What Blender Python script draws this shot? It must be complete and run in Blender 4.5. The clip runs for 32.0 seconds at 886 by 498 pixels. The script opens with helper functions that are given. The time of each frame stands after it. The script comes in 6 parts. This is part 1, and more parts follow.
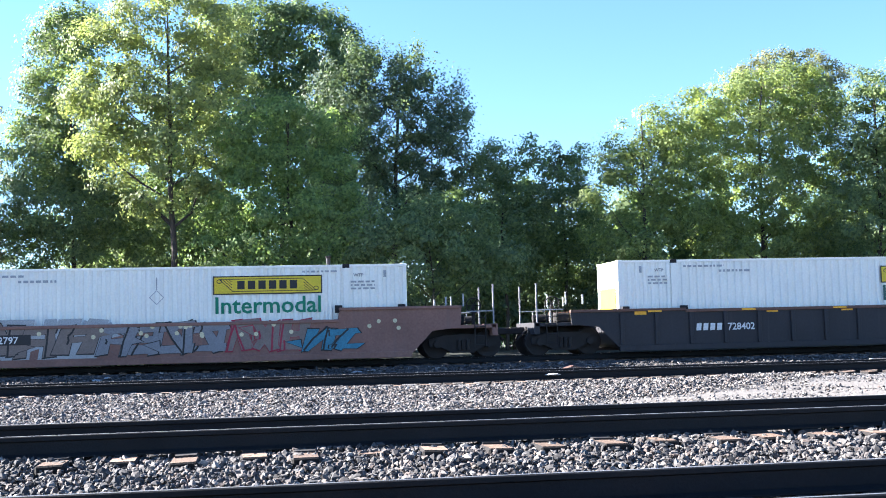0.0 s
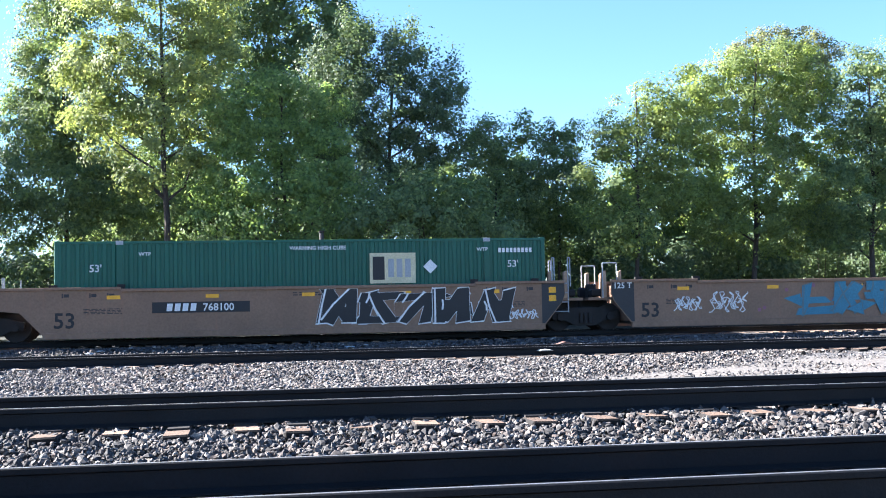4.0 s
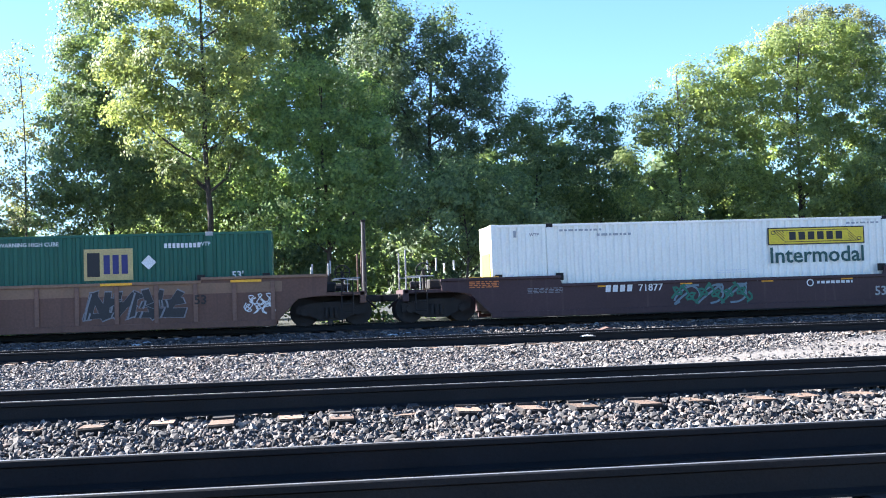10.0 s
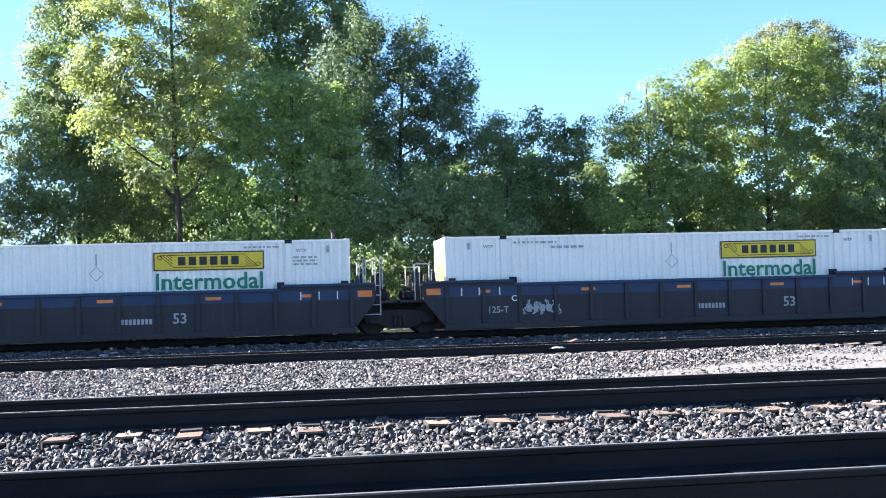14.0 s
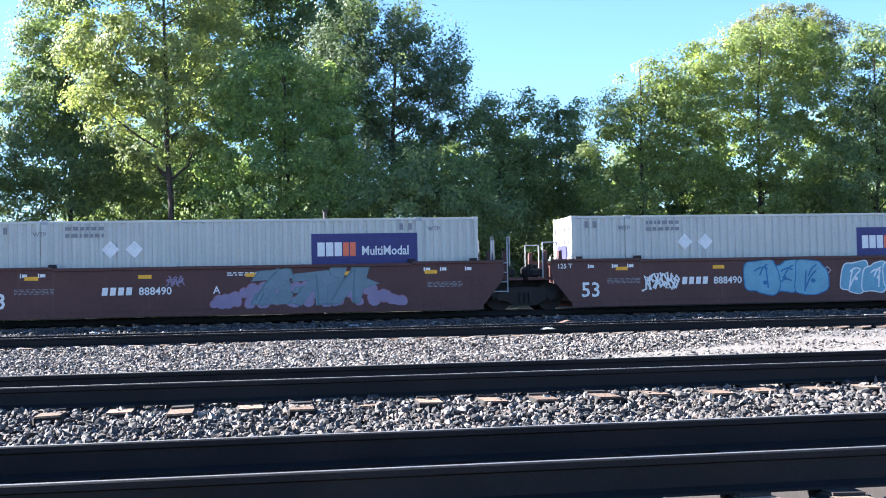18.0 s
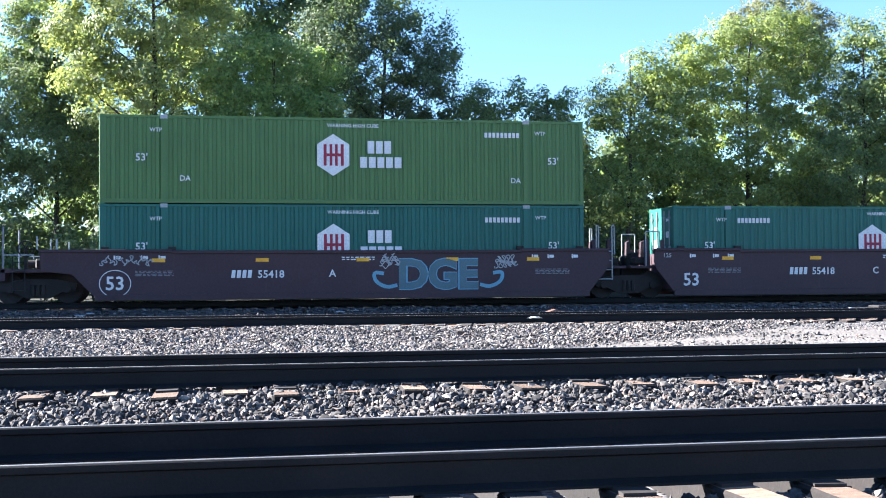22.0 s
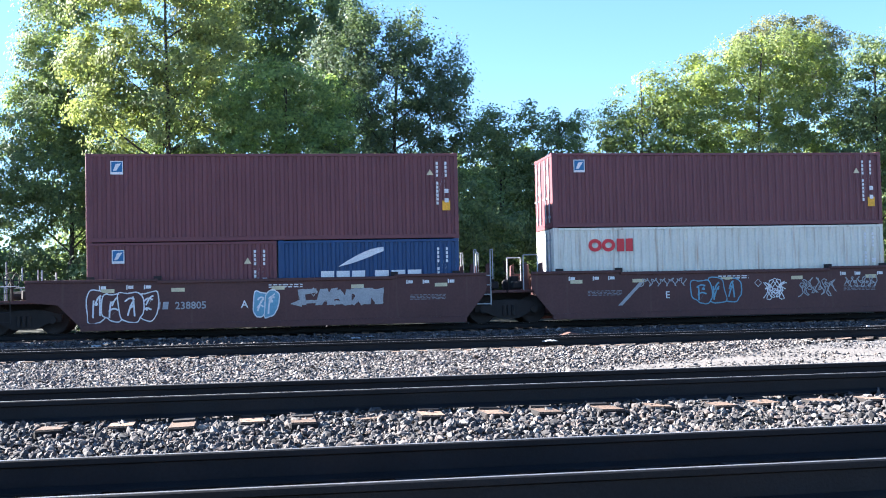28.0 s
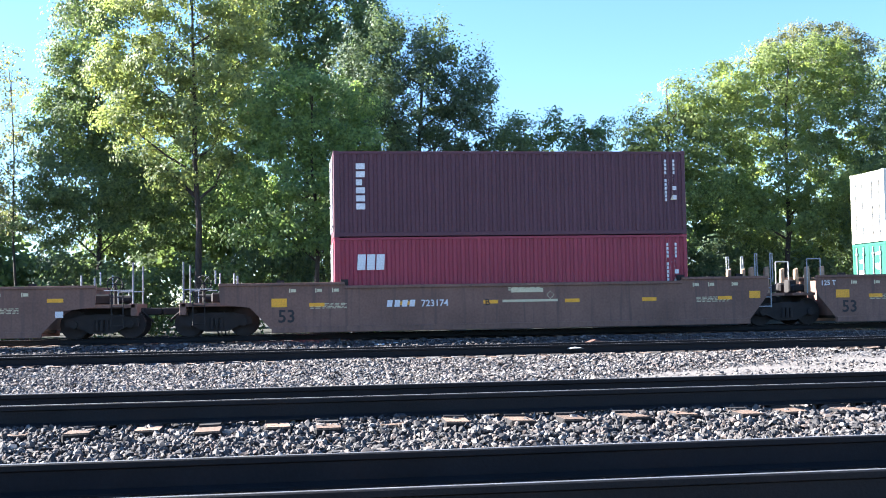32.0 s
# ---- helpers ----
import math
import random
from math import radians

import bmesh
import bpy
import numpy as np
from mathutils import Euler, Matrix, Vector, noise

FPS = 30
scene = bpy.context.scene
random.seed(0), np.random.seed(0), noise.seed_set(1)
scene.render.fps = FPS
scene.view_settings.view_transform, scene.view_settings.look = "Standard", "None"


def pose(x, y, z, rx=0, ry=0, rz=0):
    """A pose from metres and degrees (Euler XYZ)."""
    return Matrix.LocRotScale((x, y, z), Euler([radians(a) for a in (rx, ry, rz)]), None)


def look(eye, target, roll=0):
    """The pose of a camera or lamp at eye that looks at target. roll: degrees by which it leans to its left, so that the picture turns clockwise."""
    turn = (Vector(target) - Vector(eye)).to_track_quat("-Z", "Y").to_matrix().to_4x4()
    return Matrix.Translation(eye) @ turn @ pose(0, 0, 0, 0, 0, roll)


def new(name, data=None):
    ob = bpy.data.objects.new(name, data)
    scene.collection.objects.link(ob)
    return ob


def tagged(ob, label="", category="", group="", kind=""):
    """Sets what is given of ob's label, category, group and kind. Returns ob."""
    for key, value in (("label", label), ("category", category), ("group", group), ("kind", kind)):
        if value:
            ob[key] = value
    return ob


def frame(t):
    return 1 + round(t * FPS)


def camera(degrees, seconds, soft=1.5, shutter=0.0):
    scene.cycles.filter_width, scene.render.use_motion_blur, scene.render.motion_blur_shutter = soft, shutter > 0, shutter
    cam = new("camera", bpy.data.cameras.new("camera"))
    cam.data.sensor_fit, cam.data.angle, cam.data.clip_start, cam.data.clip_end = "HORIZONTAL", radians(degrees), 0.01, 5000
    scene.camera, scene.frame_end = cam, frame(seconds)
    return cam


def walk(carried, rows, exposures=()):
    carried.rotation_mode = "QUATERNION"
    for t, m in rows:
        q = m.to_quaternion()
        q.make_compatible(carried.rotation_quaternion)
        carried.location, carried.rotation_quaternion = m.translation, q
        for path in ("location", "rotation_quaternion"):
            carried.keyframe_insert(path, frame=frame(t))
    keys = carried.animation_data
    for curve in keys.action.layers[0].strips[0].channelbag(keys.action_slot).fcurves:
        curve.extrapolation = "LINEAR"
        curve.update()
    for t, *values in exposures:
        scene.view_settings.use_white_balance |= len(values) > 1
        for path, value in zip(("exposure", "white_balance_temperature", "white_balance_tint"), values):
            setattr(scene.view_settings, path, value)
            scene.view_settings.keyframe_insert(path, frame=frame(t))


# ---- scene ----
cam = camera(42.16, 32.0, soft=1.0)
PATH = [
    (0, pose(-0.011, 0.011, 0.904, 94.31, 1.41, -8.83)),
    (0.5, pose(-0.007, -0.003, 0.907, 94.23, 1.64, -9.14)),
    (1, pose(0.003, 0.007, 0.910, 94.07, 1.73, -9.35)),
    (1.5, pose(0.004, 0.007, 0.917, 93.89, 1.73, -9.41)),
    (2, pose(0.000, 0.000, 0.912, 93.81, 1.49, -9.36)),
    (2.5, pose(-0.006, 0.003, 0.904, 93.79, 1.22, -9.20)),
    (3, pose(-0.005, -0.002, 0.906, 93.69, 1.09, -9.13)),
    (3.5, pose(-0.007, 0.000, 0.903, 93.44, 1.09, -9.17)),
    (5.5, pose(-0.009, -0.007, 0.888, 92.25, 1.08, -9.12)),
    (6, pose(0.001, 0.018, 0.882, 92.27, 1.11, -8.53)),
    (6.5, pose(-0.001, -0.007, 0.891, 92.30, 1.19, -7.77)),
    (7, pose(-0.005, -0.007, 0.888, 92.42, 1.20, -6.97)),
    (7.5, pose(-0.019, -0.021, 0.892, 92.47, 1.14, -6.49)),
    (8, pose(-0.022, -0.012, 0.895, 92.48, 1.22, -6.37)),
    (8.5, pose(-0.022, -0.016, 0.890, 92.48, 1.32, -6.52)),
    (9, pose(-0.006, -0.006, 0.890, 92.48, 1.45, -6.67)),
    (9.5, pose(-0.002, -0.011, 0.895, 92.46, 1.59, -6.85)),
    (10, pose(0.005, -0.010, 0.898, 92.51, 1.84, -7.06)),
    (10.5, pose(0.010, -0.009, 0.898, 92.61, 1.99, -7.25)),
    (11, pose(0.008, -0.012, 0.897, 92.70, 2.12, -7.42)),
    (11.5, pose(0.011, 0.002, 0.904, 92.73, 2.18, -7.57)),
    (12, pose(0.010, 0.002, 0.901, 92.81, 2.19, -7.71)),
    (12.5, pose(0.003, -0.009, 0.902, 92.89, 2.17, -7.87)),
    (13, pose(0.002, -0.003, 0.904, 92.99, 2.05, -8.05)),
    (13.5, pose(0.003, 0.001, 0.910, 93.03, 1.84, -8.29)),
    (14, pose(0.007, 0.007, 0.910, 93.01, 1.63, -8.55)),
    (14.5, pose(-0.009, -0.011, 0.904, 92.89, 1.28, -8.95)),
    (16.5, pose(0.006, 0.002, 0.900, 92.41, 1.03, -9.32)),
    (17, pose(0.006, -0.005, 0.900, 92.28, 1.03, -9.14)),
    (17.5, pose(0.010, -0.003, 0.897, 92.15, 1.11, -9.01)),
    (18, pose(-0.001, -0.000, 0.897, 92.04, 1.15, -8.99)),
    (18.5, pose(0.004, -0.007, 0.897, 91.93, 1.11, -8.98)),
    (19, pose(0.007, 0.003, 0.897, 91.82, 0.99, -9.01)),
    (19.5, pose(0.009, 0.014, 0.894, 91.68, 0.89, -9.05)),
    (20, pose(0.003, 0.009, 0.897, 91.56, 0.64, -9.13)),
    (20.5, pose(0.007, 0.008, 0.898, 91.50, 0.50, -9.17)),
    (21, pose(0.008, 0.007, 0.895, 91.48, 0.45, -9.29)),
    (21.5, pose(0.013, 0.004, 0.894, 91.43, 0.46, -9.41)),
    (22, pose(0.006, 0.007, 0.891, 91.43, 0.38, -9.63)),
    (22.5, pose(0.001, 0.007, 0.892, 91.43, 0.57, -9.80)),
    (23, pose(0.002, 0.009, 0.890, 91.53, 0.70, -9.94)),
    (23.5, pose(0.005, 0.011, 0.894, 91.59, 1.00, -10.04)),
    (24, pose(0.013, 0.007, 0.892, 91.66, 1.18, -10.09)),
    (24.5, pose(0.019, 0.005, 0.887, 91.72, 1.24, -10.06)),
    (25, pose(0.022, 0.005, 0.891, 91.78, 1.28, -9.93)),
    (25.5, pose(0.008, 0.005, 0.897, 91.94, 1.22, -9.80)),
    (27.5, pose(-0.002, 0.003, 0.896, 92.65, 1.20, -9.03)),
    (28, pose(-0.002, 0.003, 0.899, 92.65, 1.28, -8.91)),
    (28.5, pose(-0.010, -0.006, 0.901, 92.67, 1.06, -8.88)),
    (29, pose(-0.011, -0.000, 0.894, 92.72, 0.92, -8.83)),
    (29.5, pose(-0.015, 0.005, 0.889, 92.73, 0.79, -8.71)),
    (30, pose(-0.014, 0.001, 0.888, 92.69, 0.68, -8.51)),
    (30.5, pose(-0.015, -0.006, 0.893, 92.70, 0.68, -8.25)),
    (31, pose(-0.001, 0.001, 0.888, 92.82, 0.79, -7.94)),
    (31.5, pose(-0.008, 0.001, 0.890, 92.94, 0.90, -7.76)),
    (32, pose(-0.009, -0.003, 0.894, 93.02, 1.03, -7.69)),
]
walk(cam, PATH, [(0, 3.22, 5520, 13), (32, 3.22, 5520, 13)])

# ---- light ----
SUN_EL, SUN_DIR = radians(26), Vector((-0.935, 0.355, 0))
world = bpy.data.worlds.new("sky")
scene.world = world
world.use_nodes = True
wn = world.node_tree.nodes
sky = wn.new("ShaderNodeTexSky")
sky.sky_type = "NISHITA"
sky.sun_disc = False
sky.sun_elevation = SUN_EL
sky.sun_rotation = math.atan2(SUN_DIR.x, SUN_DIR.y)
sky.air_density, sky.dust_density, sky.ozone_density = 1.0, 0.0, 4.0
wn["Background"].inputs[1].default_value = 0.0345
world.node_tree.links.new(sky.outputs[0], wn["Background"].inputs[0])
sun = new("sun", bpy.data.lights.new("sun", "SUN"))
sun.data.energy, sun.data.angle, sun.data.color = 5.0, radians(0.53), (1.0, 0.885, 0.72)
sun.matrix_world = look(SUN_DIR * math.cos(SUN_EL) + Vector((0, 0, math.sin(SUN_EL))), (0, 0, 0))

# ---- materials ----
def mat(name, color, rough=0.6, metal=0.0, dark=0.75, scale=3.0, fine=40.0, bump=0.0, rnd=0.0, streak=None, spec=0.4, stretch=(1, 1, 1), amp=0.2):
    """Paint or mineral surface: two scales of variation, optional drip-like streaks and per-object variation."""
    m = bpy.data.materials.new(name)
    m.use_nodes = True
    nt = m.node_tree
    n, l = nt.nodes, nt.links
    b = n["Principled BSDF"]
    b.inputs["Roughness"].default_value, b.inputs["Metallic"].default_value = rough, metal
    b.inputs["Specular IOR Level"].default_value = spec
    tc = n.new("ShaderNodeTexCoord")
    mp = n.new("ShaderNodeMapping")
    mp.inputs["Scale"].default_value = stretch
    l.new(tc.outputs["Object"], mp.inputs[0])

    def nz(sc, detail):
        t = n.new("ShaderNodeTexNoise")
        t.inputs["Scale"].default_value, t.inputs["Detail"].default_value = sc, detail
        l.new(mp.outputs[0], t.inputs["Vector"])
        return t

    def mixc(fac, a, c, kind="MIX"):
        x = n.new("ShaderNodeMix")
        x.data_type, x.blend_type = "RGBA", kind
        for k, s in ((0, fac), (6, a), (7, c)):
            if hasattr(s, "is_linked"):
                l.new(s, x.inputs[k])
            else:
                x.inputs[k].default_value = s
        return x.outputs[2]

    big, small = nz(scale, 4), nz(fine, 5)
    rp = n.new("ShaderNodeValToRGB")
    rp.color_ramp.elements[0].position, rp.color_ramp.elements[1].position = 0.35, 0.7
    l.new(big.outputs[0], rp.inputs[0])
    c = (*color, 1)
    d = (color[0] * dark, color[1] * dark, color[2] * dark, 1)
    out = mixc(rp.outputs[0], d, c)
    ss = n.new("ShaderNodeMapRange")
    ss.inputs[1].default_value, ss.inputs[2].default_value, ss.inputs[3].default_value, ss.inputs[4].default_value = 0.3, 0.7, 1 - amp * 1.2, 1 + amp * 0.8
    l.new(small.outputs[0], ss.inputs[0])
    out = mixc(1.0, out, ss.outputs[0], "MULTIPLY")
    if rnd:
        oi = n.new("ShaderNodeObjectInfo")
        mr = n.new("ShaderNodeMapRange")
        mr.inputs[3].default_value, mr.inputs[4].default_value = 1 - rnd, 1 + rnd
        l.new(oi.outputs["Random"], mr.inputs[0])
        out = mixc(1.0, out, mr.outputs[0], "MULTIPLY")
    if streak:
        mp2 = n.new("ShaderNodeMapping")
        mp2.inputs["Scale"].default_value = (6.0, 6.0, 0.35)
        l.new(tc.outputs["Object"], mp2.inputs[0])
        t = n.new("ShaderNodeTexNoise")
        t.inputs["Scale"].default_value, t.inputs["Detail"].default_value = 1.0, 6
        l.new(mp2.outputs[0], t.inputs["Vector"])
        r2 = n.new("ShaderNodeValToRGB")
        r2.color_ramp.elements[0].position, r2.color_ramp.elements[1].position = streak[1], streak[1] + 0.16
        r2.color_ramp.elements[1].color = (streak[2],) * 3 + (1,)
        l.new(t.outputs[0], r2.inputs[0])
        out = mixc(r2.outputs[0], out, (*streak[0], 1))
    l.new(out, b.inputs["Base Color"])
    if bump:
        bp = n.new("ShaderNodeBump")
        bp.inputs["Strength"].default_value, bp.inputs["Distance"].default_value = bump, 0.01
        l.new(small.outputs[0], bp.inputs["Height"])
        l.new(bp.outputs[0], b.inputs["Normal"])
    return m


RUST = (0.12, 0.055, 0.03)
M = {}
# rail rust taken down to blue-black, with shade and sky tint in the colour
M["steel_rail"] = mat("rail_shaded_rust", (0.011, 0.012, 0.014), 0.7, 0, 0.7, 2, 60, 0.3, spec=0.2)
M["rail_top"] = mat("rail_running_surface", (0.72, 0.67, 0.60), 0.42, 1.0, 0.8, 1, 30)
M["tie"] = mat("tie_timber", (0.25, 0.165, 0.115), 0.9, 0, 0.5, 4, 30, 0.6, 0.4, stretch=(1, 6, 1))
# near-black for tie sides and ends: their shade is put into the colour
M["tie_shade"] = mat("tie_side_shade", (0.016, 0.013, 0.012), 0.95, 0, 0.6, 6, 40, 0.6, 0.3)
M["steel_dark"] = mat("dark_steel", (0.022, 0.019, 0.018), 0.8, 0, 0.6, 3, 40, 0.2)
M["ballast"] = mat("ballast_stone", (0.34, 0.31, 0.30), 0.95, 0, 0.6, 8, 40, 0.5)


def ballast_ground():
    """Crushed stone seen as a bed: cells give single stones, with pale dust on the access road."""
    m = bpy.data.materials.new("ballast_bed")
    m.use_nodes = True
    n, l = m.node_tree.nodes, m.node_tree.links
    b = n["Principled BSDF"]
    b.inputs["Roughness"].default_value = 0.95
    tc = n.new("ShaderNodeTexCoord")
    vo = n.new("ShaderNodeTexVoronoi")
    vo.inputs["Scale"].default_value = 20
    l.new(tc.outputs["Object"], vo.inputs["Vector"])
    sep = n.new("ShaderNodeSeparateColor")
    l.new(vo.outputs["Color"], sep.inputs[0])
    rp = n.new("ShaderNodeValToRGB")
    e = rp.color_ramp.elements
    e[0].color, e[1].color = (0.03, 0.029, 0.03, 1), (0.19, 0.178, 0.17, 1)
    mid = e.new(0.5)
    mid.color = (0.085, 0.08, 0.08, 1)
    l.new(sep.outputs[0], rp.inputs[0])
    no = n.new("ShaderNodeTexNoise")
    no.inputs["Scale"].default_value, no.inputs["Detail"].default_value = 0.6, 5
    l.new(tc.outputs["Object"], no.inputs["Vector"])
    mr = n.new("ShaderNodeMapRange")
    mr.inputs[1].default_value, mr.inputs[2].default_value, mr.inputs[3].default_value, mr.inputs[4].default_value = 0.3, 0.7, 0.75, 1.15
    l.new(no.outputs[0], mr.inputs[0])
    mx = n.new("ShaderNodeMix")
    mx.data_type, mx.blend_type = "RGBA", "MULTIPLY"
    mx.inputs[0].default_value = 1
    l.new(rp.outputs[0], mx.inputs[6])
    l.new(mr.outputs[0], mx.inputs[7])
    sx = n.new("ShaderNodeSeparateXYZ")
    l.new(tc.outputs["Object"], sx.inputs[0])

    def calc(op, p, q):
        k = n.new("ShaderNodeMath")
        k.operation = op
        for i, s in enumerate((p, q)):
            if hasattr(s, "is_linked"):
                l.new(s, k.inputs[i])
            else:
                k.inputs[i].default_value = s
        return k.outputs[0]

    # pale dusty access way that widens to +x between the second and third track
    edge = calc("ADD", calc("MULTIPLY", sx.outputs[0], 0.6), 15.4)
    edge = calc("ADD", edge, calc("MULTIPLY", no.outputs[0], 2.4))
    way = calc("MULTIPLY", calc("SUBTRACT", edge, sx.outputs[1]), 1.6)
    low = calc("MULTIPLY", calc("SUBTRACT", sx.outputs[1], 13.2), 1.0)
    mask = n.new("ShaderNodeClamp")
    l.new(calc("MINIMUM", calc("MINIMUM", way, low), calc("MULTIPLY", calc("SUBTRACT", 23.2, sx.outputs[1]), 1.2)), mask.inputs[0])
    mask2 = calc("MULTIPLY", mask.outputs[0], 0.7)
    dm = n.new("ShaderNodeMix")
    dm.data_type = "RGBA"
    l.new(mask2, dm.inputs[0])
    # bed colour halved beyond the third track, painting in the train's shade
    train_shade = n.new("ShaderNodeMapRange")
    train_shade.inputs[1].default_value, train_shade.inputs[2].default_value, train_shade.inputs[3].default_value, train_shade.inputs[4].default_value = 26.0, 27.5, 1.0, 0.5
    l.new(sx.outputs[1], train_shade.inputs[0])
    om = n.new("ShaderNodeMix")
    om.data_type, om.blend_type = "RGBA", "MULTIPLY"
    om.inputs[0].default_value = 1
    l.new(mx.outputs[2], om.inputs[6])
    l.new(train_shade.outputs[0], om.inputs[7])
    l.new(om.outputs[2], dm.inputs[6])
    dm.inputs[7].default_value = (0.135, 0.12, 0.105, 1)
    l.new(dm.outputs[2], b.inputs["Base Color"])
    bp = n.new("ShaderNodeBump")
    bp.inputs["Distance"].default_value = 0.035
    l.new(calc("SUBTRACT", 1.0, mask2), bp.inputs["Strength"])
    inv = n.new("ShaderNodeMath")
    inv.operation = "SUBTRACT"
    inv.inputs[0].default_value = 1
    l.new(vo.outputs["Distance"], inv.inputs[1])
    l.new(inv.outputs[0], bp.inputs["Height"])
    l.new(bp.outputs[0], b.inputs["Normal"])
    return m


M["bed"] = ballast_ground()
# invented gravel for unseen ground behind the camera, added to bounce light
M["dust"] = mat("bounce_gravel", (0.13, 0.12, 0.11), 0.95, 0, 0.8, 0.8, 25, 0.8)
# soil colour lowered to hold the shade beneath the trees
M["soil"] = mat("weedy_soil", (0.028, 0.03, 0.02), 0.95, 0, 0.6, 1.5, 20, 0.6)
M["bark"] = mat("bark", (0.07, 0.055, 0.045), 0.9, 0, 0.5, 6, 30, 0.8, stretch=(4, 4, 0.6))


def leaf_mat(name, color, trans):
    """Thin leaves: colour varies by leaf, light comes through them."""
    m = bpy.data.materials.new(name)
    m.use_nodes = True
    n, l = m.node_tree.nodes, m.node_tree.links
    b = n["Principled BSDF"]
    b.inputs["Roughness"].default_value = 0.55
    b.inputs["Specular IOR Level"].default_value = 0.25
    g = n.new("ShaderNodeNewGeometry")
    rp = n.new("ShaderNodeValToRGB")
    e = rp.color_ramp.elements
    e[0].color = (color[0] * 0.55, color[1] * 0.6, color[2] * 0.65, 1)
    e[1].color = (color[0] * 1.25, color[1] * 1.15, color[2] * 1.0, 1)
    l.new(g.outputs["Random Per Island"], rp.inputs[0])
    l.new(rp.outputs[0], b.inputs["Base Color"])
    tr = n.new("ShaderNodeBsdfTranslucent")
    hs = n.new("ShaderNodeMix")
    hs.data_type, hs.blend_type = "RGBA", "MULTIPLY"
    hs.inputs[0].default_value = 1
    hs.inputs[7].default_value = (1.6, 1.58, 0.98, 1)
    l.new(rp.outputs[0], hs.inputs[6])
    l.new(hs.outputs[2], tr.inputs[0])
    mx = n.new("ShaderNodeMixShader")
    mx.inputs[0].default_value = trans
    l.new(b.outputs[0], mx.inputs[1])
    l.new(tr.outputs[0], mx.inputs[2])
    l.new(mx.outputs[0], n["Material Output"].inputs[0])
    return m


M["leaf_olive"] = leaf_mat("leaf_olive_green", (0.225, 0.275, 0.12), 0.5)
M["leaf_yellow"] = leaf_mat("leaf_yellow_green", (0.205, 0.265, 0.10), 0.52)
M["leaf_bright"] = leaf_mat("leaf_bright_green", (0.185, 0.27, 0.11), 0.54)
M["leaf_green"] = leaf_mat("leaf_fresh_green", (0.155, 0.215, 0.10), 0.5)
M["leaf_mid"] = leaf_mat("leaf_mid_green", (0.155, 0.215, 0.105), 0.5)
M["leaf_faded"] = leaf_mat("leaf_faded_green", (0.19, 0.21, 0.13), 0.45)
M["leaf_dark"] = leaf_mat("leaf_dark_green", (0.14, 0.20, 0.095), 0.48)
M["leaf_deep"] = leaf_mat("leaf_deep_green", (0.115, 0.165, 0.095), 0.42)


# ---- mesh helpers ----
def mesh_of(name, verts, faces, material):
    me = bpy.data.meshes.new(name)
    me.from_pydata(verts, [], faces)
    if material:
        me.materials.append(material)
    return me


def part(name, bm, material, parent, label=""):
    """Links a bmesh (or a mesh) as one mesh object under a thing or a part."""
    if isinstance(bm, bpy.types.Mesh):
        me = bm
    else:
        me = bpy.data.meshes.new(name)
        bm.to_mesh(me)
        bm.free()
        me.materials.append(material)
    ob = new(name, me)
    ob.parent = parent
    if label:
        ob["label"] = label
    return ob


def add_box(bm, x0, x1, y0, y1, z0, z1):
    v = [bm.verts.new(p) for p in ((x0, y0, z0), (x1, y0, z0), (x1, y1, z0), (x0, y1, z0), (x0, y0, z1), (x1, y0, z1), (x1, y1, z1), (x0, y1, z1))]
    for f in ((3, 2, 1, 0), (4, 5, 6, 7), (0, 1, 5, 4), (1, 2, 6, 5), (2, 3, 7, 6), (3, 0, 4, 7)):
        bm.faces.new([v[i] for i in f])


def box(x0, x1, y0, y1, z0, z1, bevel=0.0):
    bm = bmesh.new()
    add_box(bm, x0, x1, y0, y1, z0, z1)
    if bevel:
        bmesh.ops.bevel(bm, geom=bm.edges[:], offset=bevel, segments=1, affect="EDGES")
    return bm


def prism(poly, y0, y1):
    """A polygon in x and z, drawn counterclockwise as seen from -y, given depth from y0 to y1."""
    bm = bmesh.new()
    a = [bm.verts.new((x, y0, z)) for x, z in poly]
    b = [bm.verts.new((x, y1, z)) for x, z in poly]
    bm.faces.new(a)
    bm.faces.new(b[::-1])
    for i in range(len(poly)):
        j = (i + 1) % len(poly)
        bm.faces.new((a[j], a[i], b[i], b[j]))
    return bm


def tube(bm, p, q, r, n=8, r2=None):
    p, q = Vector(p), Vector(q)
    d = (q - p).normalized()
    a = d.orthogonal().normalized()
    b = d.cross(a)
    r2 = r if r2 is None else r2
    lo = [bm.verts.new(p + r * (math.cos(t) * a + math.sin(t) * b)) for t in (i * 2 * math.pi / n for i in range(n))]
    hi = [bm.verts.new(q + r2 * (math.cos(t) * a + math.sin(t) * b)) for t in (i * 2 * math.pi / n for i in range(n))]
    for i in range(n):
        j = (i + 1) % n
        bm.faces.new((lo[i], lo[j], hi[j], hi[i]))
    bm.faces.new(lo[::-1])
    bm.faces.new(hi)


# ---- tracks and ground ----
GAUGE = 1.505
# centre line, rail-head height, first rail is the one nearer to -y
TRACKS = {"a": (6.60, 0.0), "b": (10.91, 0.149), "c": (25.19, 0.086), "d": (39.51, 0.15)}
X0, X1 = -640.0, 640.0


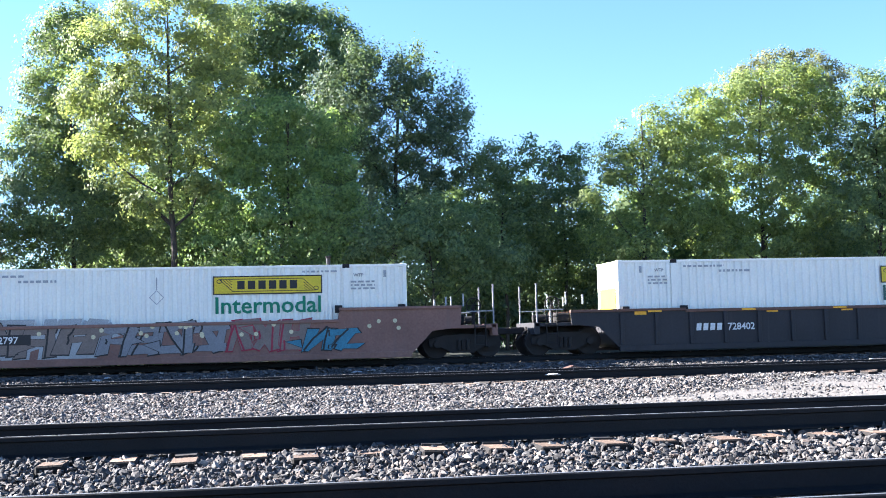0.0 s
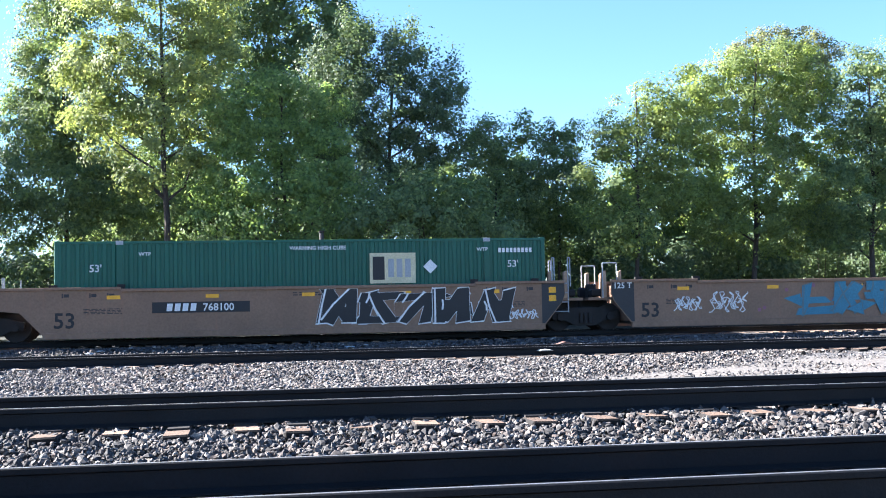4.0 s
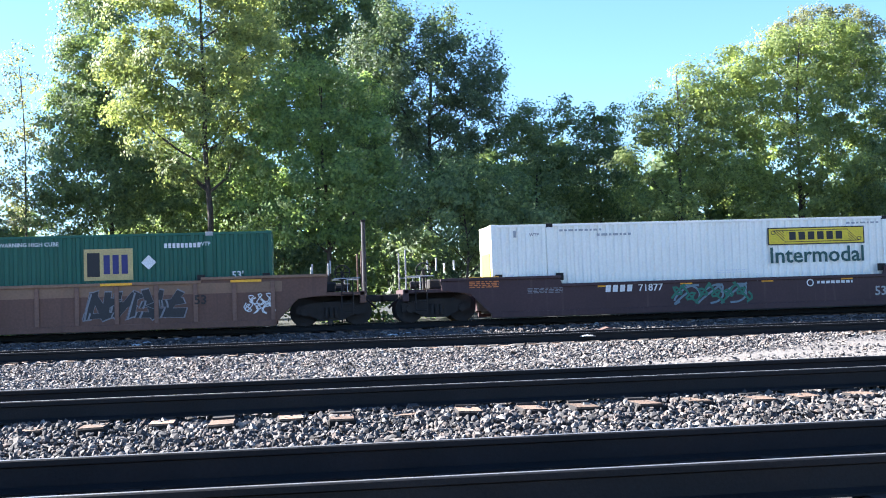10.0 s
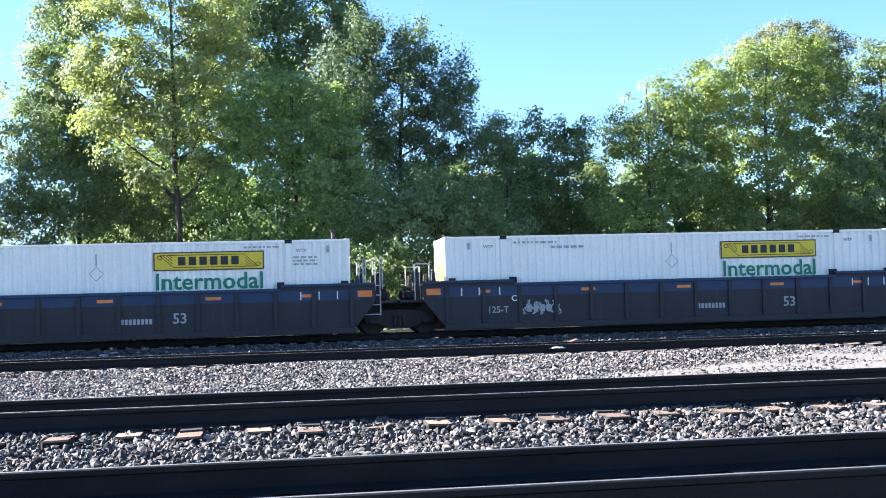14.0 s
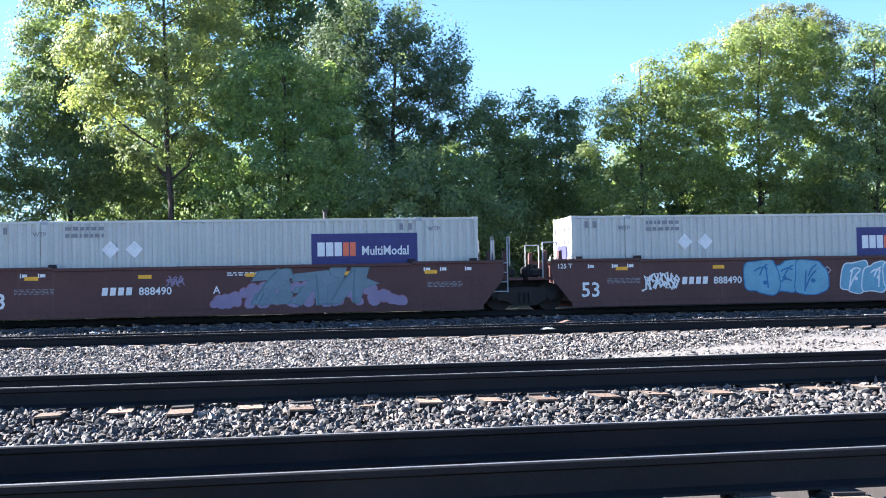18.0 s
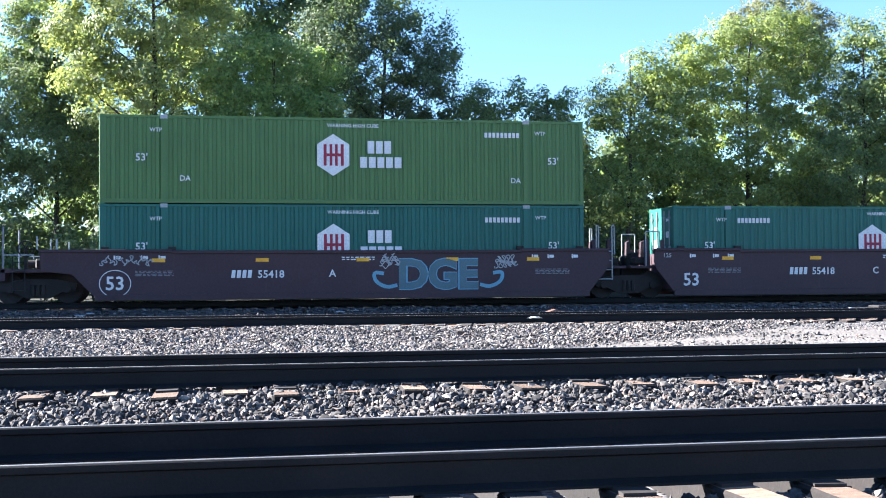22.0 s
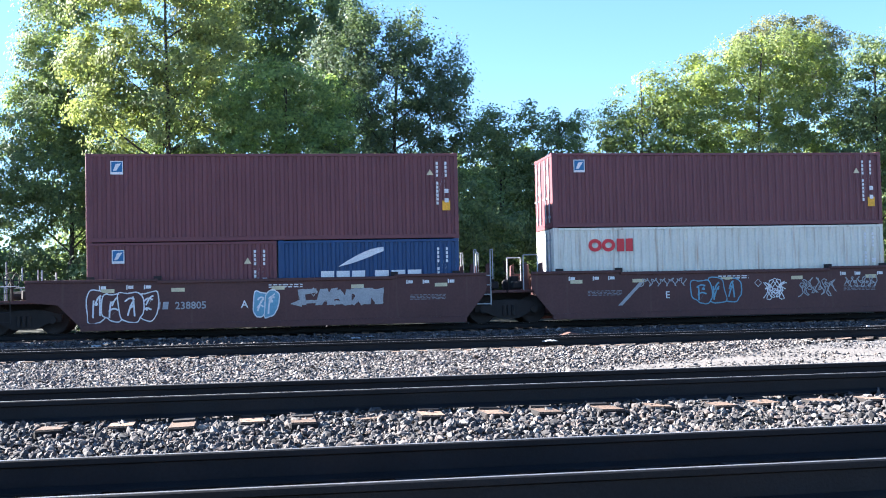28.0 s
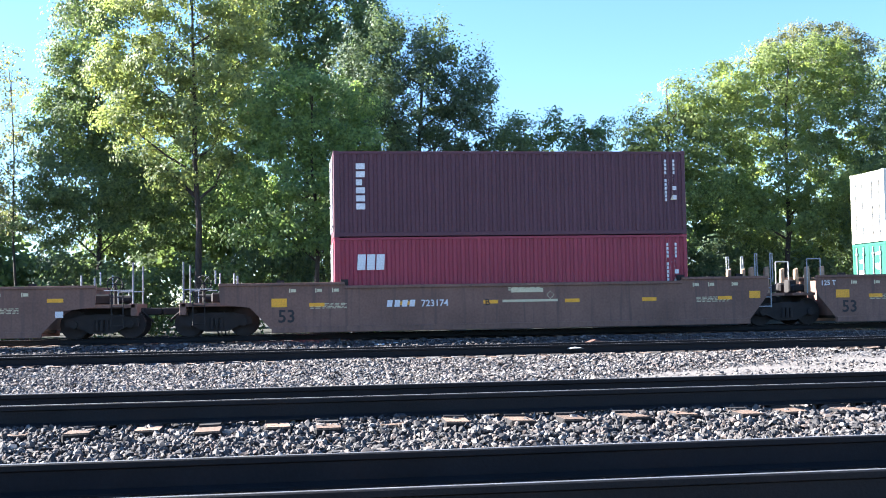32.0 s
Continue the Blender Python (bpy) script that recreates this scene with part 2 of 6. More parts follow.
def build_track(key):
    yc, zr = TRACKS[key]
    for side in (-1, 1):
        yr = yc + side * GAUGE / 2
        sec = [(-0.070, -0.185), (0.070, -0.185), (0.070, -0.172), (0.012, -0.150), (0.009, -0.052), (0.035, -0.040), (0.036, -0.008), (0.028, -0.0015), (0.013, 0.0),
               (-0.013, 0.0), (-0.028, -0.0015), (-0.036, -0.008), (-0.035, -0.040), (-0.009, -0.052), (-0.012, -0.150), (-0.070, -0.172)]
        if key == "a":
            sec = [(y, z * 1.12 if z < -0.1 else z) for y, z in sec]
        k = len(sec)
        vs = [(X0, yr + y, zr + z) for y, z in sec] + [(X1, yr + y, zr + z) for y, z in sec]
        fs = [(i, (i + 1) % k, k + (i + 1) % k, k + i) for i in range(k)]
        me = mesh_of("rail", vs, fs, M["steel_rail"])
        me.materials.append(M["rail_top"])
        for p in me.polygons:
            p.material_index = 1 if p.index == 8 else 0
        tagged(new("rail", me), "rusty steel running rail with a polished head", "rail", "rails of the tracks", "structure")


for key in TRACKS:
    build_track(key)


def ground_z(y):
    """Height of the ground across the tracks."""
    pts = ((-30, -1.2), (-6, -1.0), (3.2, -0.66), (4.9, -0.36), (5.4, -0.31), (5.8, -0.32), (6.0, -0.38), (6.9, -0.37), (7.15, -0.23), (7.5, -0.225), (7.8, -0.26), (8.3, -0.27), (8.9, -0.23), (9.35, -0.175), (9.7, -0.135), (10.2, -0.11), (12.0, -0.11), (14.5, -0.34), (18.5, -0.36), (21.0, -0.33), (22.6, -0.24), (23.6, -0.165), (26.4, -0.165), (28.5, -0.35),
           (36, -0.3), (37.8, -0.08), (41.2, -0.08), (43.5, -0.6), (61, -0.75), (72, 0.0), (400, 0.0), (3000, 0.0))
    for (ya, za), (yb, zb) in zip(pts, pts[1:]):
        if y <= yb:
            return za + (zb - za) * max(0, (y - ya)) / (yb - ya)
    return 0.0


def build_ground():
    ys = [-3000, -300, -30, -6] + [i * 0.25 for i in range(8, 180)] + [46, 48, 52, 60, 70, 400, 3000]
    xs = [-3000, -640, -200, -60] + [i * 1.0 for i in range(-30, 61)] + [100, 200, 640, 3000]
    vs, fs = [], []
    for x in xs:
        for y in ys:
            z = ground_z(y)
            if 2 < y < 44 and not 5.6 < y < 7.6:
                z += 0.05 * noise.noise(Vector((x * 0.5, y * 0.8, 0))) + 0.03 * noise.noise(Vector((x * 1.7, y * 2.1, 5)))
            vs.append((x, y, z))
    k = len(ys)
    for i in range(len(xs) - 1):
        for j in range(k - 1):
            fs.append((i * k + j, (i + 1) * k + j, (i + 1) * k + j + 1, i * k + j + 1))
    me = mesh_of("ground", vs, fs, M["bed"])
    me.materials.append(M["soil"])
    me.materials.append(M["dust"])
    for p in me.polygons:
        y = p.center.y
        # y below 1 is never in view: bounce ground for the near sides
        p.material_index = 1 if y > 40.9 else 2 if y < 1 else 0
        p.use_smooth = True
    tagged(new("ground", me), "grey crushed stone track bed with weedy soil beyond", "ground", kind="structure")


build_ground()

# ---- trees ----
def leaf_mesh(name, c, up, out, size, material, rng):
    """One folded, drooping blade for each centre c."""
    n = len(c)
    up = up / np.linalg.norm(up, axis=1)[:, None]
    b = np.cross(up, out)
    b /= np.linalg.norm(b, axis=1)[:, None] + 1e-9
    a = np.cross(b, up)
    s = size * rng.uniform(0.6, 1.35, n)[:, None]
    v = np.empty((n, 4, 3))
    v[:, 0] = c - a * s * 0.5
    v[:, 1] = c + b * s * 0.36 - up * s * 0.08
    v[:, 2] = c + a * s * 0.55 - up * s * 0.2
    v[:, 3] = c - b * s * 0.36 - up * s * 0.08
    me = bpy.data.meshes.new(name)
    me.vertices.add(n * 4)
    me.vertices.foreach_set("co", v.reshape(-1).astype(np.float32))
    me.loops.add(n * 4)
    me.loops.foreach_set("vertex_index", np.arange(n * 4, dtype=np.int32))
    me.polygons.add(n)
    me.polygons.foreach_set("loop_start", np.arange(0, n * 4, 4, dtype=np.int32))
    me.update(calc_edges=True)
    me.materials.append(material)
    return me


def clump_points(blobs, spacing, rng, inner=0.3, back=0.3):
    """Places, outward directions and sizes of the leaf clumps on the masses of a crown."""
    bl = np.array(blobs)
    cen, nor = [], []
    for i, q in enumerate(bl):
        r = q[3:6]
        area = 12.57 * ((r[0] * r[1]) ** 1.6 / 3 + (r[0] * r[2]) ** 1.6 / 3 + (r[1] * r[2]) ** 1.6 / 3) ** (1 / 1.6)
        k = max(6, int(area / spacing ** 2))
        d = rng.normal(size=(k, 3))
        d /= np.linalg.norm(d, axis=1)[:, None]
        rad = np.where(rng.uniform(0, 1, k) < inner, rng.uniform(0.35, 0.75, k), rng.uniform(0.8, 1.12, k))
        p = q[:3] + d * r * rad[:, None]
        keep = (d[:, 1] < 0.45) | (rng.uniform(0, 1, k) < back)
        for j, o in enumerate(bl):
            if j != i:
                keep &= (np.linalg.norm((p - o[:3]) / o[3:6], axis=1) > 0.72) | (rng.uniform(0, 1, k) < 0.15)
        cen.append(p[keep])
        nor.append(d[keep])
    return np.concatenate(cen), np.concatenate(nor)


def foliage(name, blobs, material, rng, spacing=0.86, clump=0.60, per=110, size=0.158, spike=0.0, shoots=0.06, inner=0.26):
    """Leaf clumps: small drooping domes of blades that catch the light above and are dark beneath."""
    cen, nor = clump_points(blobs, spacing, rng, inner)
    k = len(cen)
    rc = clump * rng.lognormal(0, 0.3, k)
    n = k * per
    rp = lambda q: np.repeat(q, per, 0)
    e = rng.normal(size=(n, 3)) + np.array((0, 0, 0.35))
    e /= np.linalg.norm(e, axis=1)[:, None]
    u = rng.uniform(0, 1, n) ** 0.45
    o, r = rp(nor), rp(rc)
    long = 1.0 + 0.6 * np.abs((e * o).sum(1))
    off = e * np.array((1.0, 1.0, 0.62)) * (u * r * long)[:, None]
    if spike:
        off += (o * 0.6 + np.array((0, 0, 0.8))) * (spike * r * rng.uniform(0, 1, n) ** 2)[:, None]
    c = rp(cen) + off
    c[:, 2] -= 0.30 * (e[:, 0] ** 2 + e[:, 1] ** 2) * u * r
    face = nor * 0.7 + rng.normal(0, 0.5, (k, 3)) + np.array((-0.25, -0.3, 0.35))
    up = e * 0.5 + rp(face) + rng.normal(0, 0.22, (n, 3))
    out = e + o * 0.4 + rng.normal(0, 0.35, (n, 3)) + np.array((0, 0, -0.35))
    # upright shoots that break the outline
    top = np.where((nor[:, 2] > 0.35) & (rng.uniform(0, 1, k) < shoots))[0]
    if len(top):
        m = 16
        t = rng.uniform(0.2, 1.0, (len(top), m))
        lean = rng.normal(0, 0.22, (len(top), 1, 3)) + np.array((0, 0, 1.0)) + nor[top][:, None] * 0.3
        sp = cen[top][:, None] + lean * (t * rng.uniform(0.5, 1.1, (len(top), 1)))[..., None] + rng.normal(0, 0.07, (len(top), m, 3))
        c = np.concatenate((c, sp.reshape(-1, 3)))
        up = np.concatenate((up, rng.normal(0, 0.5, (len(top) * m, 3)) + np.array((-0.2, 0, 0.5))))
        out = np.concatenate((out, rng.normal(0, 1, (len(top) * m, 3))))
    c[:, 2] = np.maximum(c[:, 2], -0.5)
    return leaf_mesh(name, c, up, out, size, material, rng), cen


def bough(bm, p, q, r, rng, twigs=4):
    """A bent, tapering branch with twigs."""
    p, q = Vector(p), Vector(q)
    n = (q - p).length
    m1 = p.lerp(q, 0.35) + Vector(rng.normal(0, 0.05 * n, 3)) - Vector((0, 0, 0.04 * n))
    m2 = p.lerp(q, 0.7) + Vector(rng.normal(0, 0.05 * n, 3))
    tube(bm, p, m1, r, 6, r * 0.78)
    tube(bm, m1, m2, r * 0.78, 6, r * 0.5)
    tube(bm, m2, q, r * 0.5, 5, r * 0.2)
    for _ in range(twigs):
        s = m1.lerp(q, float(rng.uniform(0.1, 0.9)))
        d = (q - p).normalized() * 0.8 + Vector(rng.normal(0, 0.55, 3)) + Vector((0, 0, 0.2))
        tube(bm, s, s + d.normalized() * float(rng.uniform(0.5, 1.3)), r * 0.3, 4, r * 0.1)


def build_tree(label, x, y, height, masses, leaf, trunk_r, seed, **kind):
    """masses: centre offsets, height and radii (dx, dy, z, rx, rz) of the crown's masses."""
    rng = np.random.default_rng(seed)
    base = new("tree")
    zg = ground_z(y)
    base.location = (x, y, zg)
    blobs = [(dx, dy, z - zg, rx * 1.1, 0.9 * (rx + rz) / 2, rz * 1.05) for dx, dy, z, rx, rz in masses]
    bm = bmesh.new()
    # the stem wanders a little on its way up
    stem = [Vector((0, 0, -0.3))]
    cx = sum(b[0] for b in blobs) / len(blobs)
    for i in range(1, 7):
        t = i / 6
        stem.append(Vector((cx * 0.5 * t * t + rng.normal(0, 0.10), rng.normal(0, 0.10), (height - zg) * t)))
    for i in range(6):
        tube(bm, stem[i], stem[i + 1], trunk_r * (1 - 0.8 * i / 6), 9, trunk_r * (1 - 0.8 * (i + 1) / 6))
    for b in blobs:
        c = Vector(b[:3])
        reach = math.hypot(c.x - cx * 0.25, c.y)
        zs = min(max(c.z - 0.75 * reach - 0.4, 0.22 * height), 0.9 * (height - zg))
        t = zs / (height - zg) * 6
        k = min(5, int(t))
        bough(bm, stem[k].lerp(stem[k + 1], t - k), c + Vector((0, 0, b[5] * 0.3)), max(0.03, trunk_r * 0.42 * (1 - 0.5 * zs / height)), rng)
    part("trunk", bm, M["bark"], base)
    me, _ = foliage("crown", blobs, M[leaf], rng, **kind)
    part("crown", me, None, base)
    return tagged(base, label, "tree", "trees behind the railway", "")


def crown(w, z0, z1, seed, n=7):
    """Masses of a crown w wide from z0 to z1."""
    rng = np.random.default_rng(seed)
    h = z1 - z0
    out = [(0, 0, z0 + h * 0.55, w * 0.30, h * 0.36)]
    for i in range(n):
        t = (i + 0.5) / n
        wid = math.sin(math.pi * min(0.97, 0.2 + 0.72 * t)) ** 0.7
        a = i * 2.4 + rng.uniform(-0.4, 0.4)
        out.append((math.cos(a) * w * 0.30 * wid, math.sin(a) * w * 0.2 * wid, z0 + h * (0.15 + 0.75 * t), w * 0.2 * rng.uniform(0.8, 1.2), h * 0.14 * rng.uniform(0.8, 1.2)))
    return out


L1 = "broad leafy tree with light green sunlit foliage"
L2 = "tall dense tree with dark green foliage"
L3 = "leafy tree with mid-green foliage behind the train"
L4 = "tall thinning tree with faded grey-green foliage"
L5 = "slender sparse tree with see-through foliage"
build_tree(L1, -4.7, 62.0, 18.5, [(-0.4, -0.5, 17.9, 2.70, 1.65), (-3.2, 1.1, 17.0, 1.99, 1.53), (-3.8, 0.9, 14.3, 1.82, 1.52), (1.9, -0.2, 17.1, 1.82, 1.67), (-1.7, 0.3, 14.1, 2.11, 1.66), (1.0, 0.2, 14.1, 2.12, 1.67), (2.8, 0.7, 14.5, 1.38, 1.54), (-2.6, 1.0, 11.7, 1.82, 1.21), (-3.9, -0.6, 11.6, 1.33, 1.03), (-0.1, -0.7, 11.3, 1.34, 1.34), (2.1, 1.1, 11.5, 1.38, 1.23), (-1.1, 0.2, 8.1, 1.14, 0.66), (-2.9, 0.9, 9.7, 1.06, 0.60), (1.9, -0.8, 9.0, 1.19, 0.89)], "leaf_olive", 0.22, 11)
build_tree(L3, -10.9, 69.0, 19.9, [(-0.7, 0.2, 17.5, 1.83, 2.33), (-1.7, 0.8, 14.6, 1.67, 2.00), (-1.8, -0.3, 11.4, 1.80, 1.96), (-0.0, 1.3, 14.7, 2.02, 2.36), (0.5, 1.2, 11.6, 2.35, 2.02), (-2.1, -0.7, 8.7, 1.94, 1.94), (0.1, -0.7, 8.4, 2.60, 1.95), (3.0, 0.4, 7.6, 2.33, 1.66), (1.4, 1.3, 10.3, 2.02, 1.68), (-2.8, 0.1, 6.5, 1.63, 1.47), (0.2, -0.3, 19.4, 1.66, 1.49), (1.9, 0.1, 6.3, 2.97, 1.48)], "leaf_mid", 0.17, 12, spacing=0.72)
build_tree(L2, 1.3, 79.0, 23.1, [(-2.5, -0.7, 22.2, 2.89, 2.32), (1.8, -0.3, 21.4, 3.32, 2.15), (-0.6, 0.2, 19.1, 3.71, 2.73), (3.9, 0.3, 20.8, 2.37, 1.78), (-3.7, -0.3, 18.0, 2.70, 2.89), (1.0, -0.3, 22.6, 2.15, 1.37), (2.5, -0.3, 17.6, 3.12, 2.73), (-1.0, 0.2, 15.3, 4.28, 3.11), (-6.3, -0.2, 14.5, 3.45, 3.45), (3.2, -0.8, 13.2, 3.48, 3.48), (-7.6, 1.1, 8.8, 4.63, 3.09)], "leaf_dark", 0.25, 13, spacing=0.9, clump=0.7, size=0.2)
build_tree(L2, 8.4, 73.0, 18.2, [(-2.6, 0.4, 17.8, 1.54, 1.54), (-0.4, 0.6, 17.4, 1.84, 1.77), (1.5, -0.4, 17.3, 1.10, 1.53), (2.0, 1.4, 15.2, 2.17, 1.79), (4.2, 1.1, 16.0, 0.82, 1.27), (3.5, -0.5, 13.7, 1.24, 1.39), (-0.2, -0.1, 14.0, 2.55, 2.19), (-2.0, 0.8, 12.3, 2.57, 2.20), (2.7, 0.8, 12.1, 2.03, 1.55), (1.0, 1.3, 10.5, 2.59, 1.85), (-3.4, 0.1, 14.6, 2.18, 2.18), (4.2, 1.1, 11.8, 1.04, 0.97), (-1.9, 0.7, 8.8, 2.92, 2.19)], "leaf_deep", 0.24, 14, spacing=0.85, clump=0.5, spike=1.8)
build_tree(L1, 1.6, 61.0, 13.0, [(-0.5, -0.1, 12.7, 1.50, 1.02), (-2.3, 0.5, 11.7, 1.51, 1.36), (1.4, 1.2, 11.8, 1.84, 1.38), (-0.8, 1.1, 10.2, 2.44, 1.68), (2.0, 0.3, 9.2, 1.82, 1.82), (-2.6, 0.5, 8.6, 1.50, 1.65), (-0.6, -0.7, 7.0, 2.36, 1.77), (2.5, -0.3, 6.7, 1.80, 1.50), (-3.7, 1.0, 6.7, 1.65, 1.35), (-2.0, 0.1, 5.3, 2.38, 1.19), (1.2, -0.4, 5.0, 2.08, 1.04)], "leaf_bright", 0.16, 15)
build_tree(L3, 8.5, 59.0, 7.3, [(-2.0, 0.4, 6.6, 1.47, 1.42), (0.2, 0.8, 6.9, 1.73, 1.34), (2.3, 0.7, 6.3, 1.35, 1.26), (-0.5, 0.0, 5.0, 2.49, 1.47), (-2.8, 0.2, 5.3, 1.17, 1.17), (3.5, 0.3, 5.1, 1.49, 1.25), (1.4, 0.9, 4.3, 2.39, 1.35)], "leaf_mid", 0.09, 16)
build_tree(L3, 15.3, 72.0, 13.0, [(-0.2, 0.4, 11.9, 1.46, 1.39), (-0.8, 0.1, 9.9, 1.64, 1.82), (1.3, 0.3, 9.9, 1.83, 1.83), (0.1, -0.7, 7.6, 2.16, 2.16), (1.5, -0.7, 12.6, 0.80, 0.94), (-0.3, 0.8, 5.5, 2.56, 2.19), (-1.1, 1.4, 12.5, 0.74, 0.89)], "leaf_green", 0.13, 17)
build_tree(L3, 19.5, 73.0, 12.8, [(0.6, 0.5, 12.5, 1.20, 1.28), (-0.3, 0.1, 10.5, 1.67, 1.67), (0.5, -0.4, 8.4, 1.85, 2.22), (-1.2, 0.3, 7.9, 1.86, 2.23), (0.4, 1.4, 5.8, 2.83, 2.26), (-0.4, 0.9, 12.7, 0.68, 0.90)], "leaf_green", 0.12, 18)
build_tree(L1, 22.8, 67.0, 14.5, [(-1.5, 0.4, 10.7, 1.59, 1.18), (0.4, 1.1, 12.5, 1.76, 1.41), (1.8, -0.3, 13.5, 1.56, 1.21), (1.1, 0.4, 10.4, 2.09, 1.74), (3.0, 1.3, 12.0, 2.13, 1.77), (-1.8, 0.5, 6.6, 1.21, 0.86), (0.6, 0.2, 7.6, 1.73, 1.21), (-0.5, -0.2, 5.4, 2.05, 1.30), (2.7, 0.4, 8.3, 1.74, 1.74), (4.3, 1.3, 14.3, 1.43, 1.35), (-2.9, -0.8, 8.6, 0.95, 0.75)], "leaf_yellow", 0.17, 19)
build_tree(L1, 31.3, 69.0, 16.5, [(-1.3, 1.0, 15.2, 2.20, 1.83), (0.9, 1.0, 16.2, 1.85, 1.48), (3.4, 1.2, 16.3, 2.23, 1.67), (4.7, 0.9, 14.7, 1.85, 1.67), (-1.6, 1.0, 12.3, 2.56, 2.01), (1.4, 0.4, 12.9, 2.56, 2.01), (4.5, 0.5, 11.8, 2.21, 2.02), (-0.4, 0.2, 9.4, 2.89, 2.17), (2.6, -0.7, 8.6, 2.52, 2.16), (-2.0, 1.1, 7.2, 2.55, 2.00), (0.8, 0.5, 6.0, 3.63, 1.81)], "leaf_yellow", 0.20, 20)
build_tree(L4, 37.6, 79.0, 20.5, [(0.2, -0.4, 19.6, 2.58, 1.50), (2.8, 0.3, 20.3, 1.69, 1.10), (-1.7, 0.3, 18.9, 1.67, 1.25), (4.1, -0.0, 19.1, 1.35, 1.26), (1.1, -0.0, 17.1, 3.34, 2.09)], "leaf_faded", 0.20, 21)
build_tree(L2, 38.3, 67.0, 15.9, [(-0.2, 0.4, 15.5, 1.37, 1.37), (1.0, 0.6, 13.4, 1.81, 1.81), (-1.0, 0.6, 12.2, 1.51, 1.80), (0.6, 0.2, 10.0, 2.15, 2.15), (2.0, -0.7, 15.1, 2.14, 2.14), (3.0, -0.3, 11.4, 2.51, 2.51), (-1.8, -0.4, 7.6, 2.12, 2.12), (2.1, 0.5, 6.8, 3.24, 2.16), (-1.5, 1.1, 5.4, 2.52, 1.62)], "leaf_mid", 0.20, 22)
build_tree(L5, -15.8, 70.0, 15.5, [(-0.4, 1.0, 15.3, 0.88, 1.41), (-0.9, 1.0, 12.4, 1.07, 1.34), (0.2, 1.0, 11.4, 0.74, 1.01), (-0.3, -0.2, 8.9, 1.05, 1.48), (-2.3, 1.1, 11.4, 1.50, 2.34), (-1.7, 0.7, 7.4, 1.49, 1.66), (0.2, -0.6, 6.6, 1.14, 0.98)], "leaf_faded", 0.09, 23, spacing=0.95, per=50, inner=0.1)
for i, (x, y, w, h) in enumerate(((-25.5, 70, 9.0, 17.5), (-37.0, 71, 13.0, 18.0), (-50.0, 72, 13.0, 18.0), (45.0, 70, 12.0, 18.5), (55.5, 71, 12.0, 18.0), (67.0, 72, 13.0, 18.0))):
    build_tree(L3, x, y, h - 1.5, crown(w, 1.5, h, 22 + i, 9), "leaf_mid", 0.2, 60 + i, spacing=1.1, clump=0.8, per=30, size=0.34)


def build_bush(x, y, w, h, leaf, seed, **kind):
    rng = np.random.default_rng(seed)
    base = new("shrub")
    base.location = (x, y, ground_z(y))
    bm = bmesh.new()
    for _ in range(5):
        a = rng.uniform(0, 6.28)
        tube(bm, (0.2 * math.cos(a), 0.2 * math.sin(a), -0.3), (w * 0.25 * math.cos(a), w * 0.25 * math.sin(a), h * 0.7), 0.04, 5, 0.015)
    part("stem", bm, M["bark"], base)
    bl = []
    for i in range(8):
        bl.append((rng.uniform(-0.4, 0.4) * w, rng.uniform(-0.35, 0.35) * w, h * rng.uniform(0.15, 0.8), w * rng.uniform(0.16, 0.3), w * rng.uniform(0.16, 0.3), h * rng.uniform(0.14, 0.24)))
    me, _ = foliage("foliage", bl, M[leaf], rng, **kind)
    part("foliage", me, None, base)
    tagged(base, "dense green shrub growing at the foot of the trees", "shrub", "shrubs along the tracks")


brng = np.random.default_rng(77)
for i in range(26):
    x = -32 + i * 3.5 + brng.uniform(-0.8, 0.8)
    gap = abs(x + 14.5) < 2.6
    # set back and given darker leaves, which paint in the wood's shade
    deep = x > 6.0
    build_bush(x, (74.0 if deep else 67.0) + brng.uniform(-2.0, 2.0), 5.6 + brng.uniform(-0.8, 1.0), (6.0 + brng.uniform(-1.6, 1.6)) * (0.75 if gap else 1.0), "leaf_mid" if i % 3 and not deep else "leaf_deep", 300 + i, spacing=0.95, clump=0.62, per=44, size=0.22)
for i in range(20):
    x = -46 + i * 6.0 + brng.uniform(-0.6, 0.6)
    gap = abs(x + 18.5) < 4.0
    build_bush(x, 86.0 + brng.uniform(-0.8, 0.8), 8.0, (13.2 + brng.uniform(-0.8, 0.8)) * (0.6 if gap else 1.0), "leaf_dark", 400 + i, spacing=1.45, clump=1.0, per=60, size=0.44)


# ---- train: paints ----
def paint(key, color, rough=0.5, dirt=0.0, dark=0.86, rust=RUST, rnd=0.0):
    M[key] = mat(key, color, rough, 0, dark, 0.7, 14, 0, rnd, (rust, 0.66 - dirt * 0.22, 0.35 + 0.6 * dirt) if dirt else None, 0.35, amp=0.05 if key.endswith('box') or key.startswith('white') else 0.13)


paint("white_box", (0.84, 0.825, 0.755), 0.45, 0.08, 0.94, (0.42, 0.36, 0.30))
paint("white_rusty", (0.70, 0.69, 0.60), 0.55, 0.5, 0.9, (0.30, 0.17, 0.09))
paint("white_reefer", (0.70, 0.70, 0.645), 0.4, 0.05, 0.95, (0.45, 0.40, 0.35))
paint("grey_box", (0.48, 0.485, 0.455), 0.5, 0.1, 0.92, (0.30, 0.28, 0.26))
paint("green_box", (0.017, 0.098, 0.066), 0.45, 0.1, 0.88, (0.05, 0.10, 0.07))
paint("teal_box", (0.02, 0.12, 0.095), 0.45, 0.1, 0.88, (0.05, 0.10, 0.08))
